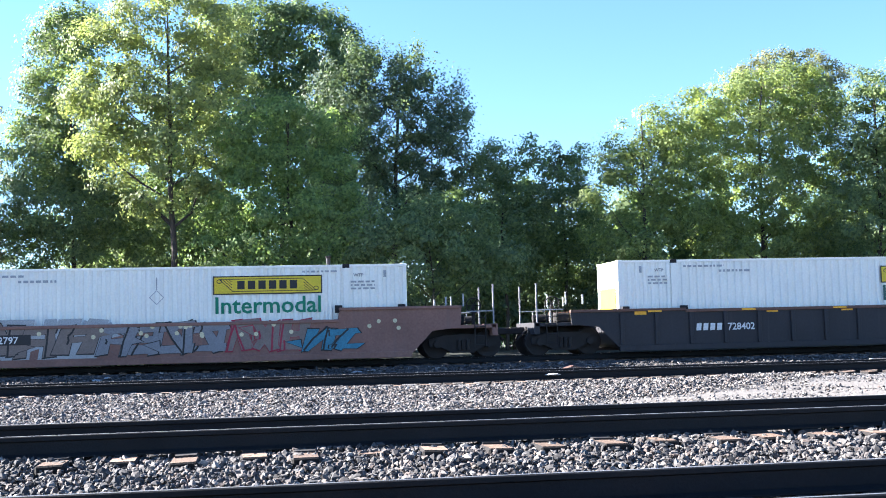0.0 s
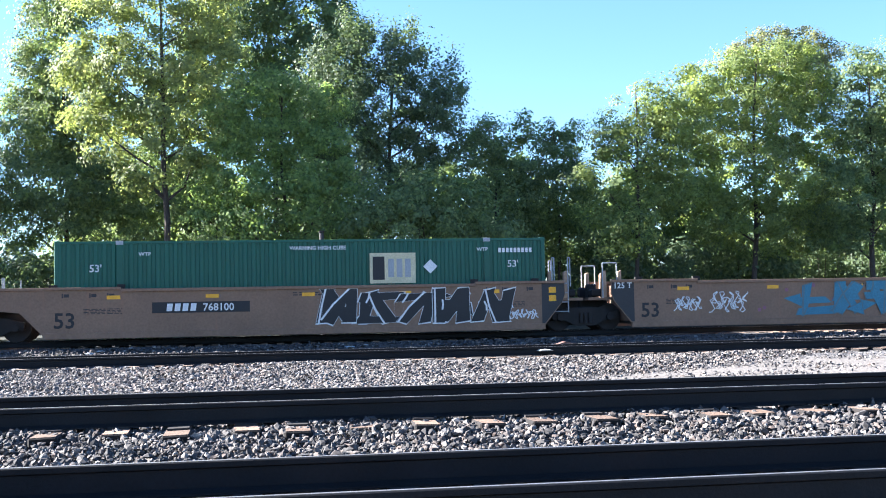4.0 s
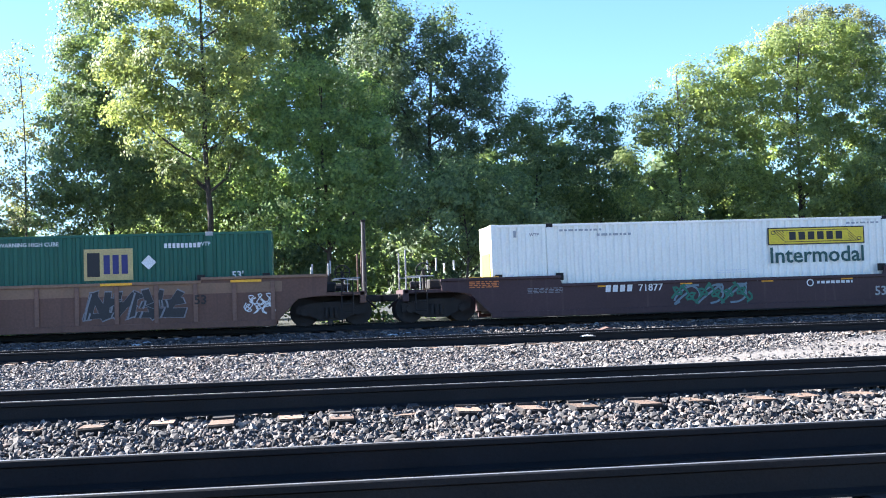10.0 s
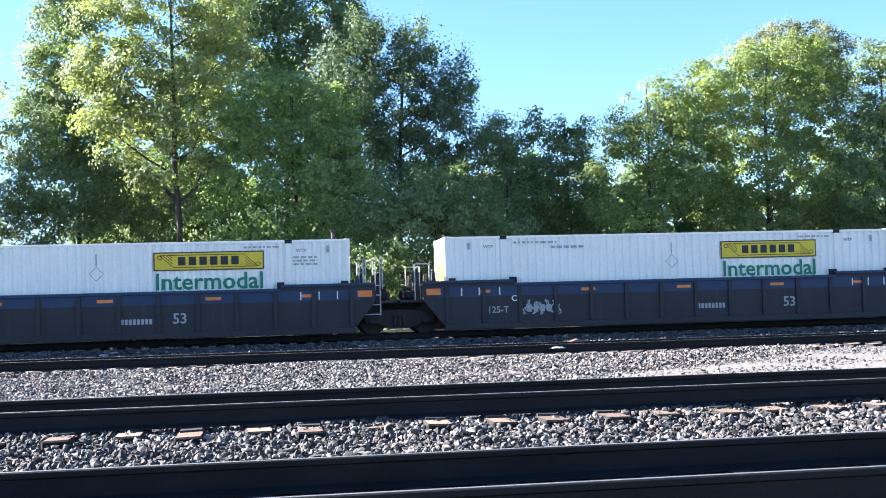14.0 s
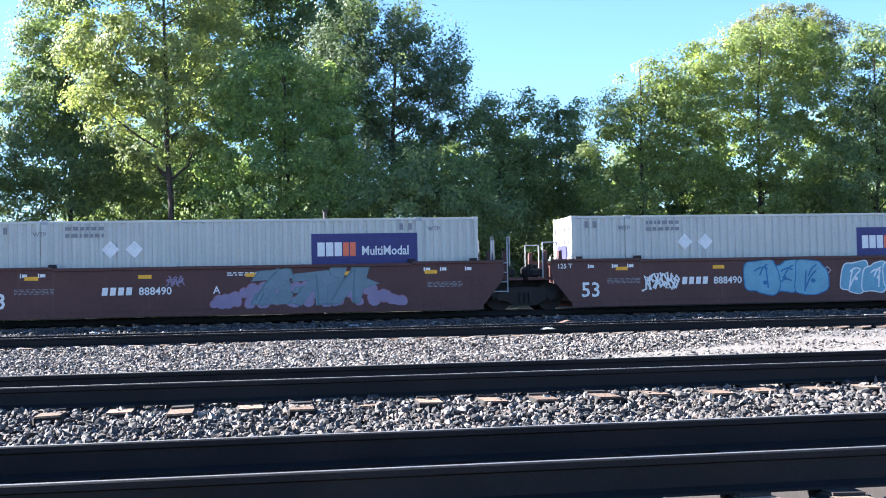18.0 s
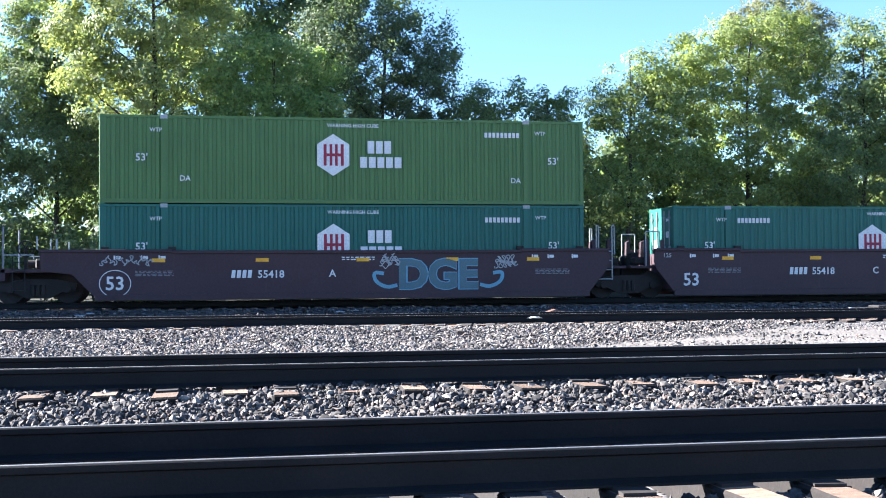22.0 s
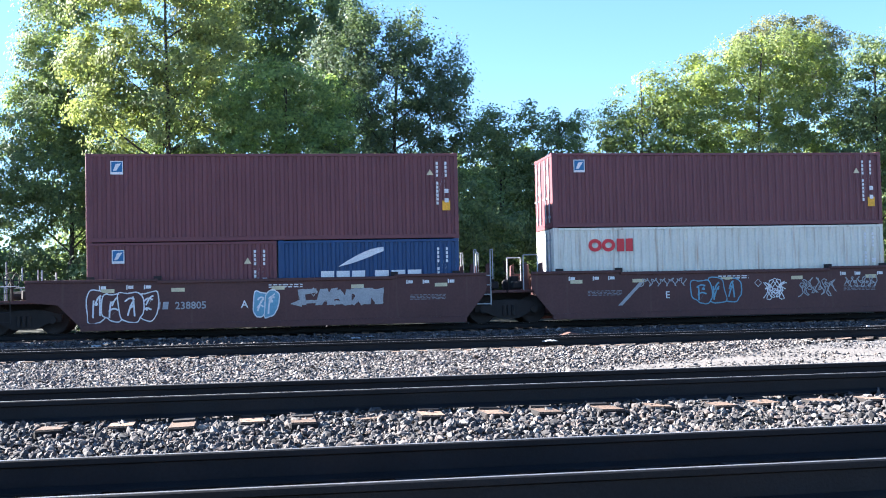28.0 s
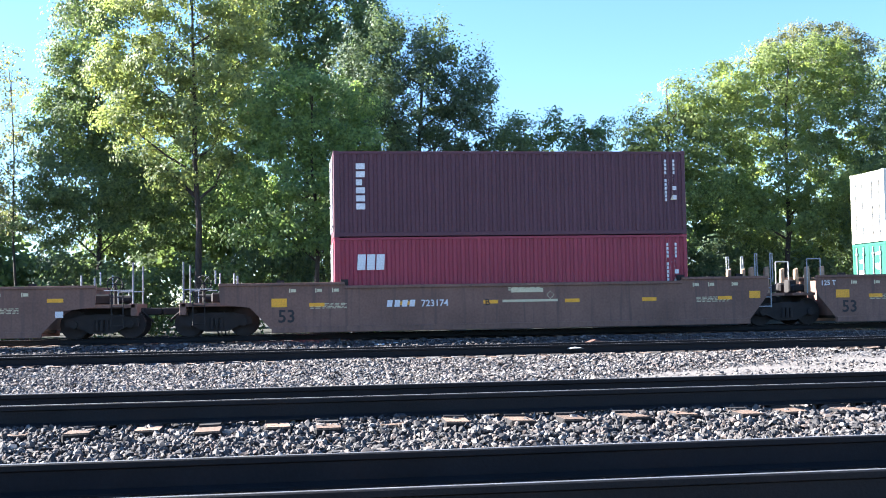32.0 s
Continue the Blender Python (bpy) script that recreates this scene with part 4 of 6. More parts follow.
def tri_print(c, x, z, material="ink_yellow"):
    flat(c, [[(x - 0.12, z), (x + 0.12, z), (x, z + 0.2)]], YS, material, "warning_triangle")


def sea_box(label, length, height, color, style="", smooth=False):
    c = build_container(label, length, height, color, True, smooth)
    a, h = length / 2, height
    if style != "code_less":
        code_columns(c, a - 0.75, h - 0.4)
    if style == "upright":
        flat(c, [rect(-a + 0.75, h - 0.62 - i * 0.27, -a + 1.05 - (0.1 if i == 2 else 0), h - 0.62 - i * 0.27 + 0.20) for i in range(6)], YS, "ink_white", "upright_bars")
    if style == "four_block":
        z0, z1 = h - 1.62, h - 1.04
        shapes = ([rect(-3.47, z0, -3.23, z1), rect(-2.91, z0, -2.67, z1), rect(-3.23, z0, -2.91, z0 + 0.18)],
                  [[(-1.34, z0), (-1.08, z0), (-0.86, z1), (-1.02, z1)], [(-0.64, z0), (-0.38, z0), (-0.70, z1), (-0.86, z1)]],
                  [rect(0.93, z0, 1.73, z0 + 0.17), rect(0.93, z0 + 0.245, 1.73, z0 + 0.415), rect(0.93, z1 - 0.17, 1.73, z1)],
                  [rect(2.97, z0, 3.2, z1), rect(3.2, z0, 3.77, z0 + 0.18), rect(3.2, z1 - 0.18, 3.77, z1)])
        for block in shapes:
            flat(c, block, YS, "ink_white", "sign_block")
        flat(c, [rect(4.2, h - 1.78, 4.62, h - 0.6)], YS, "ink_white", "sign_panel")
        flat(c, [rect(4.26, h - 1.6 + i * 0.38, 4.56, h - 1.52 + i * 0.38) for i in range(3)], YS - 0.004, "ink_dkgreen", "sign_print")
    if style == "square":
        flat(c, [rect(-a + 0.78, h - 0.68, -a + 1.18, h - 0.24)], YS, "ink_white", "emblem")
        flat(c, [rect(-a + 0.81, h - 0.60, -a + 1.15, h - 0.27)], YS - 0.004, "ink_blue", "emblem")
        flat(c, [[(-a + 0.86, h - 0.56), (-a + 0.96, h - 0.56), (-a + 1.12, h - 0.32), (-a + 0.95, h - 0.34)]], YS - 0.008, "ink_white", "emblem")
    if style == "swoosh":
        arc = [(k / 10, math.sin(k / 10 * 1.5)) for k in range(11)]
        over = [(-a + 2.0 + 1.5 * t, h - 0.88 + 0.62 * q) for t, q in arc]
        under = [(-a + 2.0 + 1.5 * t, h - 0.90 + 0.62 * q - 0.22 * math.sin(t * 2.6)) for t, q in arc]
        flat(c, [[under[k], under[k + 1], over[k + 1], over[k]] for k in range(10)], YS, "ink_white", "emblem")
        bars(c, -a + 1.4, YS, h - 1.48, 1.55, 0.44, 3, "ink_white", 0.16, 0, "sign_bars")
        bars(c, -a + 3.2, YS, h - 1.48, 1.65, 0.44, 3, "ink_white", 0.16, 0, "sign_bars")
    if style == "globe":
        cx, cz = 0.15, h - 1.42
        polys = ring(cx, cz, 0.80, 0.66, 0.05, 28, 0.45, math.pi - 0.45) + ring(cx, cz, 0.80, 0.66, 0.05, 28, math.pi + 0.5, 2 * math.pi - 0.5)
        polys += ring(cx, cz, 0.42, 0.66, 0.05, 20, 0.6, math.pi - 0.6) + ring(cx, cz, 0.42, 0.66, 0.05, 20, math.pi + 0.7, 2 * math.pi - 0.7)
        flat(c, polys, YS, "ink_white", "emblem")
        bars(c, cx - 1.0, YS, cz - 0.06, 2.0, 0.36, 5, "ink_white", 0.15, 0, "sign_bars")
        letter(c, "SHIPPING", cx - 0.9, YS, cz - 0.36, 0.23, "ink_white", 1.2)
        flat(c, [rect(-a + 0.45, h - 0.78 - i * 0.33, -a + 0.68, h - 0.78 - i * 0.33 + 0.24) for i in range(5)], YS, "ink_white", "upright_bars")
        flat(c, [[(-a + 1.16, h - 0.7), (-a + 1.34, h - 0.88), (-a + 1.52, h - 0.7), (-a + 1.34, h - 0.5)]], YS, "ink_lilac", "placard")
    if style == "red_bars":
        x = -a + 1.25
        flat(c, ring(x + 0.22, h - 0.62, 0.24, 0.22, 0.12, 16), YS, "ink_red", "emblem")
        flat(c, ring(x + 0.70, h - 0.62, 0.24, 0.22, 0.12, 16), YS, "ink_red", "emblem")
        bars(c, x + 1.0, YS, h - 0.84, 0.64, 0.44, 2, "ink_red", 0.2, 0, "sign_bars")
    if style == "short_bars":
        bars(c, -a + 0.75, YS, h - 1.1, 0.95, 0.52, 3, "ink_white", 0.15, 0.03, "sign_bars")
    if style in ("upright", "square", "short_bars"):
        tri_print(c, a - 0.95 if style == "square" else a - 0.45, h - 0.75 if style == "square" else h - 1.7, "ink_cream")
    if style in ("square", "globe"):
        flat(c, [rect(a - 0.55, h - 1.95, a - 0.28, h - 1.62)], YS, "ink_amber", "sticker")
    return c


# ---- well cars ----
def truck(parent, x):
    """Two-axle bogie."""
    bm = bmesh.new()
    tb = new("truck")
    tb.parent = parent
    tb.location = (x, 0, 0)
    part("bolster", cached("bolster", lambda: box(-0.25, 0.25, -1.0, 1.0, 0.45, 0.80, 0.03), "steel_dark"), None, tb)

    def frame_side(y):
        poly = [(-1.15, 0.38), (-0.75, 0.36), (-0.35, 0.16), (0.35, 0.16), (0.75, 0.36), (1.15, 0.38), (1.18, 0.62), (0.55, 0.78), (-0.55, 0.78), (-1.18, 0.62)]
        b = prism(poly, y - 0.07, y + 0.07)
        for px in (-0.62, 0.62):
            tube(b, (px * 1.42, y - 0.14, 0.46), (px * 1.42, y + 0.1, 0.46), 0.13, 10)
        for k in range(3):
            tube(b, (-0.16 + k * 0.16, y - 0.09, 0.25), (-0.16 + k * 0.16, y - 0.09, 0.6), 0.07, 8)
        return b

    for s in (-1, 1):
        part("side_frame", cached(("side_frame", s), lambda: frame_side(s * 1.0), "steel_dark"), None, tb)
    for ax in (-0.89, 0.89):
        def wheelset():
            b = bmesh.new()
            tube(b, (ax, -0.95, 0.45), (ax, 0.95, 0.45), 0.08, 10)
            for s in (-1, 1):
                tube(b, (ax, s * 0.72, 0.455), (ax, s * 0.82, 0.455), 0.455, 28)
                tube(b, (ax, s * 0.68, 0.455), (ax, s * 0.72, 0.455), 0.48, 28)
            return b
        part("wheelset", cached(("wheelset", ax), wheelset, "steel_dark"), None, tb)
    bm.free()


def side_poly(a, left, right, low, high):
    """Outline of a well car's side: coupled ends (c) are long, shared ends (s) short."""
    def tail(kind):
        if kind == "c":
            return [(0.12, 0.21), (0.80, 0.92), (1.75, 1.02), (1.80, high)]
        return [(0.10, 0.21), (0.72, 0.98), (0.82, 1.25), (0.80, high)]
    r = [(a + x, z) for x, z in tail(right)]
    l = [(-a - x, z) for x, z in tail(left)]
    mid = [(a - 2.25, high), (a - 2.35, low), (-a + 2.35, low), (-a + 2.25, high)]
    return l[:1] + r + mid + l[:0:-1]


def rod(name, p, q, r, material, parent):
    """A round bar as a part."""
    bm = bmesh.new()
    tube(bm, p, q, r, 6 if r < 0.04 else 10)
    return part(name, bm, M[material], parent)


def coupled_end(car, e, a, color):
    """Platform, posts, rails, ladder and coupler beyond a well's end; e is the direction."""
    def bx(name, x0, x1, y0, y1, z0, z1, m, bev=0.0):
        lo, hi = sorted((e * (a + x0), e * (a + x1)))
        part(name, box(lo, hi, y0, y1, z0, z1, bev), M[m], car)
    bx("end_platform", 0.9, 3.0, -1.38, 1.38, 0.98, 1.10, color, 0.01)
    bx("end_sill", 2.85, 3.05, -1.38, 1.38, 0.72, 1.12, color, 0.01)
    bx("centre_sill", 0.8, 3.1, -0.28, 0.28, 0.70, 0.98, "steel_dark")
    bx("coupler", 3.05, 3.72, -0.13, 0.13, 0.74, 0.98, "steel_dark", 0.03)
    for y in (-1.3, 1.3):
        part("guide_post", box(*sorted((e * (a + 2.9), e * (a + 2.95))), y - 0.025, y + 0.025, 1.1, 2.45, 0.006), M["car_rust" if color == "car_rust" else "ink_grey"], car)
        for xa, za, xb, zb, r in ((1.9, 1.72, 1.9, 2.15, 0.025), (1.3, 1.72, 1.3, 2.05, 0.03)):
            bm = bmesh.new()
            tube(bm, (e * (a + xa), y, za), (e * (a + xb), y, zb), r, 6)
            part("grab_iron", bm, M["ink_silver"], car)
        bm = bmesh.new()
        tube(bm, (e * (a + 2.0), y * 0.98, 1.55), (e * (a + 2.95), y * 0.98, 1.55), 0.018, 6)
        tube(bm, (e * (a + 2.45), y * 0.98, 1.1), (e * (a + 2.45), y * 0.98, 1.56), 0.018, 6)
        part("grab_rail", bm, M["ink_silver"], car)
    ladder = rod("ladder", (e * (a + 2.25), -1.43, 0.35), (e * (a + 2.25), -1.43, 1.5), 0.018, "steel_dark", car)
    rod("side_rail", (e * (a + 2.62), -1.43, 0.35), (e * (a + 2.62), -1.43, 1.5), 0.018, "steel_dark", ladder)
    for z in (0.42, 0.72, 1.02, 1.32):
        rod("rung", (e * (a + 2.25), -1.43, z), (e * (a + 2.62), -1.43, z), 0.016, "steel_dark", ladder)
    bx("brake_cylinder", 1.5, 2.1, -0.5, 0.4, 1.1, 1.45, "steel_dark", 0.06)
    post = rod("brake_post", (e * (a + 2.3), -0.9, 1.1), (e * (a + 2.3), -0.9, 1.75), 0.05, "steel_dark", car)
    bm = bmesh.new()
    for k in range(16):
        p, q = k * math.pi / 8, (k + 1) * math.pi / 8
        tube(bm, (e * (a + 2.3) + 0.25 * math.cos(p), -0.97, 1.75 + 0.25 * math.sin(p)), (e * (a + 2.3) + 0.25 * math.cos(q), -0.97, 1.75 + 0.25 * math.sin(q)), 0.022, 5)
    for k in range(3):
        p = k * math.pi / 3
        tube(bm, (e * (a + 2.3) - 0.25 * math.cos(p), -0.97, 1.75 - 0.25 * math.sin(p)), (e * (a + 2.3) + 0.25 * math.cos(p), -0.97, 1.75 + 0.25 * math.sin(p)), 0.018, 5)
    part("brake_wheel", bm, M["steel_dark"], post)
    rod("air_reservoir", (e * (a + 1.5), 0.7, 1.28), (e * (a + 2.6), 0.7, 1.28), 0.14, "steel_dark", car)
    for k in (0, 1):
        rod("air_hose", (e * (a + 3.0), -0.35 + 0.1 * k, 0.95), (e * (a + 3.45), -0.4 + 0.08 * k, 0.55 - 0.05 * k), 0.03, "steel_dark", car)


def shared_end(car, e, a, color):
    def bx(name, x0, x1, y0, y1, z0, z1, m, bev=0.0):
        lo, hi = sorted((e * (a + x0), e * (a + x1)))
        part(name, box(lo, hi, y0, y1, z0, z1, bev), M[m], car)
    bx("end_platform", 0.7, 1.55, -1.15, 1.15, 1.02, 1.12, color, 0.01)
    bx("centre_sill", 0.6, 1.6, -0.3, 0.3, 0.72, 1.02, "steel_dark")
    for y in (-1.3, 1.3):
        # ladder with tall hand posts, and the brackets that guide the load
        if e > 0:
            ladder = None
            for x in (0.42, 0.98):
                bm = bmesh.new()
                tube(bm, (a + x, y, 0.62), (a + x, y, 2.5), 0.022, 6)
                tube(bm, (a + x + 0.08, y, 1.5), (a + x + 0.08, y, 2.5), 0.018, 6)
                tube(bm, (a + x, y, 2.5), (a + x + 0.08, y, 2.5), 0.02, 6)
                if ladder:
                    part("side_rail", bm, M["ink_silver"], ladder)
                else:
                    ladder = part("ladder", bm, M["ink_silver"], car)
            for k in range(4):
                rod("rung", (a + 0.42, y, 0.66 + 0.32 * k), (a + 0.98, y, 0.66 + 0.32 * k), 0.02, "ink_silver", ladder)
        else:
            bm = bmesh.new()
            for x in (0.55, 1.05):
                tube(bm, (e * (a + x), y, 1.1), (e * (a + x), y, 2.3), 0.02, 6)
            tube(bm, (e * (a + 0.55), y, 2.3), (e * (a + 1.05), y, 2.3), 0.02, 6)
            part("handrail", bm, M["ink_silver"], car)
        light = "car_tan_light" if "tan" in color else color
        for x in (0.3, 0.85):
            lo, hi = sorted((e * (a + x), e * (a + x + 0.17)))
            part("guide_bracket", prism([(lo, 1.1), (hi, 1.1), (hi - 0.03, 2.05), (lo + 0.03, 2.0)], y * 0.8 - 0.09, y * 0.8 + 0.09), M[light], car)
    bx("brake_cylinder", 0.85, 1.35, -0.9, -0.5, 1.15, 1.42, "steel_dark", 0.05)
    bx("brake_valve", 1.0, 1.3, -0.35, 0.1, 1.12, 1.6, "steel_dark", 0.04)
    bx("air_tank", 0.75, 1.4, 0.3, 0.75, 1.12, 1.5, "steel_dark", 0.08)


def build_car(label, length, left, right, color, ribs=False, low=1.64, trucks="lr", band=None, high=1.70, rib_paint=None, chord=None):
    """Well car, origin at the rail heads under the middle of its well."""
    car = new("well_car")
    a = length / 2
    for s in (-1, 1):
        y0, y1 = sorted((s * 1.49, s * 1.44))
        part("side_sill", prism(side_poly(a, left, right, low, high), y0, y1), M[color], car)
        y0, y1 = sorted((s * 1.55, s * 1.38))
        part("top_chord", box(-a + 2.3, a - 2.3, y0, y1, low - 0.09, low + 0.015, 0.012), M[chord or band or color], car)
        for e, kind in ((-1, left), (1, right)):
            ext = 1.8 if kind == "c" else 0.8
            x0, x1 = sorted((e * (a - 2.3), e * (a + ext)))
            part("end_chord", box(x0, x1, y0, y1, high - 0.08, high + 0.015, 0.012), M[chord or band or color], car)
        # chord made extra deep: its lower part stands for shadow under the car
        part("bottom_chord", box(-a - 0.1, a + 0.1, y0, y1, 0.07, 0.27, 0.012), M[color], car)
        if band:
            yb = sorted((s * 1.497, s * 1.45))
            part("sill_band", box(-a - 0.3, a + 0.3, yb[0], yb[1], low - 0.42, low - 0.08), M[band], car)
        if ribs:
            n = round(length / 1.27)
            for i in range(n + 1):
                x = -a + i * length / n
                yb = sorted((s * 1.485, s * 1.555))
                me = cached(("rib", s, low, 1), lambda: box(-0.07, 0.07, yb[0], yb[1], 0.27, low - 0.09, 0.01), rib_paint or color)
                ob = part("rib", me, None, car)
                ob.location.x = x
    for i in range(7):
        x = -a + 0.15 + (length - 0.3) * i / 6
        part("cross_member", cached("cross_member", lambda: box(-0.15, 0.15, -1.45, 1.45, 0.19, 0.30), "steel_dark"), None, car).location.x = x
    for e, kind in ((-1, left), (1, right)):
        x0, x1 = sorted((e * (a + 0.12), e * (a + 0.2)))
        part("bulkhead", box(x0, x1, -1.44, 1.44, 0.3, high - 0.15), M[color], car)
        (coupled_end if kind == "c" else shared_end)(car, e, a, color)
        if kind == "s" and color == "car_tan":
            flat(car, [[(e * (a + x), z) for x, z in ((0.08, 0.25), (0.70, 0.98), (0.80, 1.25), (0.78, high), (0.0, high), (0.0, 0.25))]], -1.4935, "ink_soot", "end_panel")
    if "l" in trucks:
        truck(car, -a - (1.9 if left == "c" else 1.635))
    if "r" in trucks:
        truck(car, a + (1.9 if right == "c" else 1.635))
    # load guides and latches along the top
    for x in (-a + 0.2, -a + 2.3, a - 2.3, a - 0.2):
        for s in (-1, 1):
            y0, y1 = sorted((s * 1.42, s * 1.28))
            part("load_guide", cached(("load_guide", s, high), lambda: box(-0.12, 0.12, y0, y1, high - 0.15, high + 0.1), "steel_dark"), None, car).location.x = x
    return tagged(car, label, "rail car", "well cars of the train")


YC = -1.494   # plane of paint on a car's side


def reflectors(car, xs, material="ink_amber", z=1.28, w=0.42):
    for x in xs:
        part("reflector", cached(("reflector", w), lambda: box(-w / 2, w / 2, YC - 0.008, YC + 0.004, -0.06, 0.06), material), None, car).location = (x, 0, z)


def car_print(car, x, z, lines, w, material, seed, h=0.05):
    rng = random.Random(seed)
    polys = []
    for i in range(lines):
        xx = x
        while xx < x + w:
            ww = rng.uniform(0.06, 0.2)
            polys.append(rect(xx, z - i * h * 2, min(xx + ww, x + w), z - i * h * 2 + h))
            xx += ww + 0.05
    flat(car, polys, YC, material, "stencil", 0.00001)


def ribbon(pts, w):
    """Mitred quads along a bent line, with pointed ends."""
    n = len(pts)
    left, right = [], []
    for i, (x, z) in enumerate(pts):
        xa, za = pts[max(0, i - 1)]
        xb, zb = pts[min(n - 1, i + 1)]
        d = math.hypot(xb - xa, zb - za) or 1
        nx, nz = -(zb - za) / d * w, (xb - xa) / d * w
        ex = 0 if 0 < i < n - 1 else (-1 if i == 0 else 1)
        x, z = x + ex * nz * 0.8, z - ex * nx * 0.8
        left.append((x + nx, z + nz))
        right.append((x - nx, z - nz))
    return [[right[i], right[i + 1], left[i + 1], left[i]] for i in range(n - 1)]


def bend(pts, k=4):
    """Rounds a bent line off."""
    if len(pts) < 3:
        return pts
    out = [pts[0]]
    for (xa, za), (xb, zb), (xc, zc) in zip(pts, pts[1:], pts[2:]):
        p, q = ((xa + xb) / 2, (za + zb) / 2), ((xb + xc) / 2, (zb + zc) / 2)
        for i in range(k + 1):
            t = i / k
            out.append(((1 - t) ** 2 * p[0] + 2 * t * (1 - t) * xb + t * t * q[0], (1 - t) ** 2 * p[1] + 2 * t * (1 - t) * zb + t * t * q[1]))
    return out + [pts[-1]]


coats = {}


def coat(car):
    """Depth for a fresh coat of paint over those already on a car."""
    coats[car.name] = coats.get(car.name, 0) + 1
    return YC - 0.001 - 0.0035 * coats[car.name]


def bubbles(car, x, z, w, h, n, fill, edge, seed, glow=None, spiky=0.0):
    """Painted throw-up: fat rounded shapes that overlap, outlined, with folds and holes; they spell nothing."""
    rng = random.Random(seed)
    p = w / n
    z0, z1 = max(0.30, z), min(1.60, z + h)
    if not fill:
        y = YC - 0.004
        for i in range(n):
            a, sw = rng.uniform(0, 6.28), rng.choice((-1, 1)) * rng.uniform(2.5, 4.5)
            for s in range(3):
                pts = [(x + (i + 0.5) * p + p * 0.55 * math.cos(a + s + sw * k / 6), (z0 + z1) / 2 + (z1 - z0) * 0.46 * math.sin(a + s * 1.7 + sw * k / 6)) for k in range(6)]
                flat(car, ribbon(bend(pts), 0.035), y - 0.002 * s, edge, "graffiti_line", 0.0001)
        return
    shapes = []
    for i in range(n):
        cx, cz = x + (i + 0.5) * p, (z0 + z1) / 2 + rng.uniform(-0.04, 0.04)
        rx, rz = p * rng.uniform(0.56, 0.68), (z1 - z0) * rng.uniform(0.43, 0.5)
        lean, f1, f2 = rng.uniform(-0.15, 0.2), rng.uniform(0, 6.28), rng.uniform(0, 6.28)
        poly = []
        for k in range(26):
            a = k * 2 * math.pi / 26
            c, q = math.cos(a), math.sin(a)
            e = 0.62
            r = 1 + 0.09 * math.sin(2 * a + f1) + 0.08 * math.sin(3 * a + f2) + 0.05 * math.sin(5 * a + f1)
            px, pz = math.copysign(abs(c) ** e, c) * rx * r, math.copysign(abs(q) ** e, q) * rz * r
            poly.append((cx + px + lean * pz, max(0.29, min(1.62, cz + pz))))
        shapes.append((cx, cz, rx, rz, lean, poly))
    if glow:
        flat(car, [grown(q[5], 0.12) for q in shapes], YC - 0.002, glow, "graffiti_halo", 0.00004)
    y = coat(car)
    rng.shuffle(shapes)
    for cx, cz, rx, rz, lean, poly in shapes:
        y -= 0.002
        flat(car, [grown(poly, 0.03)], y, edge, "graffiti_outline")
        y -= 0.002
        flat(car, [poly], y, fill, "graffiti_fill")
        y -= 0.001
        lines = []
        for u, v, du, dv in rng.sample(((-0.35, -0.75, 0.05, 1.1), (0.3, -0.6, -0.04, 1.2), (-0.45, 0.35, 0.8, 0.1), (-0.4, -0.3, 0.8, 0.06), (-0.3, -0.55, 0.6, 0.9), (0.35, 0.7, -0.5, -0.6)), 3):
            pts = [(cx + (u + du * t) * rx + lean * (v + dv * t) * rz, cz + (v + dv * t + 0.16 * math.sin(3.1 * t)) * rz) for t in (0, 0.35, 0.7, 1.0)]
            lines += ribbon(bend(pts), 0.026)
        hx, hz = cx + rng.uniform(-0.2, 0.2) * rx, cz + rng.uniform(-0.35, 0.35) * rz
        lines.append([(hx + 0.16 * rx * math.cos(k) + 0.02, hz + 0.13 * rz * math.sin(k)) for k in (0, 0.8, 1.6, 2.4, 3.2, 4.0, 4.8, 5.6)])
        flat(car, lines, y, edge, "graffiti_line", 0.0001)


def block_text(car, text, x, z, w, h, fill, edge, rim=0.045, fat=0.05, hollow=False):
    """Painted block characters with an outline."""
    y = YC - 0.006
    for grow, m, nm in ((fat, edge, "graffiti_outline"),) if hollow else ((fat + rim, edge, "graffiti_outline"), (fat, fill, "graffiti_fill")):
        k = ("block", text, h, m, grow)
        if k not in mesh_cache:
            cu = bpy.data.curves.new("lettering", "FONT")
            cu.body, cu.size, cu.offset, cu.extrude, cu.resolution_u = text, h / 0.72, grow, 0.001, 3
            if hollow:
                cu.fill_mode, cu.extrude, cu.bevel_depth, cu.bevel_resolution = "NONE", 0.0, rim, 0
            tmp = new("lettering", cu)
            me = bpy.data.meshes.new_from_object(tmp.evaluated_get(bpy.context.evaluated_depsgraph_get()))
            bpy.data.objects.remove(tmp)
            me.materials.clear()
            me.materials.append(M[m])
            mesh_cache[k] = me
        me = mesh_cache[k]
        xs = [v.co.x for v in me.vertices]
        sq = w / (max(xs) - min(xs))
        ob = part(nm, me, None, car)
        ob.matrix_local = pose(x - min(xs) * sq, y, z, 90, 0, 0) @ Matrix.Diagonal((sq, 1, 0.1 if hollow else 1, 1))
        y -= 0.006


def grown(poly, d):
    """A polygon pushed outwards by d."""
    cx, cz = sum(p[0] for p in poly) / len(poly), sum(p[1] for p in poly) / len(poly)
    out = []
    for px, pz in poly:
        r = max(0.05, math.hypot(px - cx, pz - cz))
        out.append((px + (px - cx) / r * d * 1.4, max(0.31, min(1.58, pz + (pz - cz) / r * d * 1.4))))
    return out


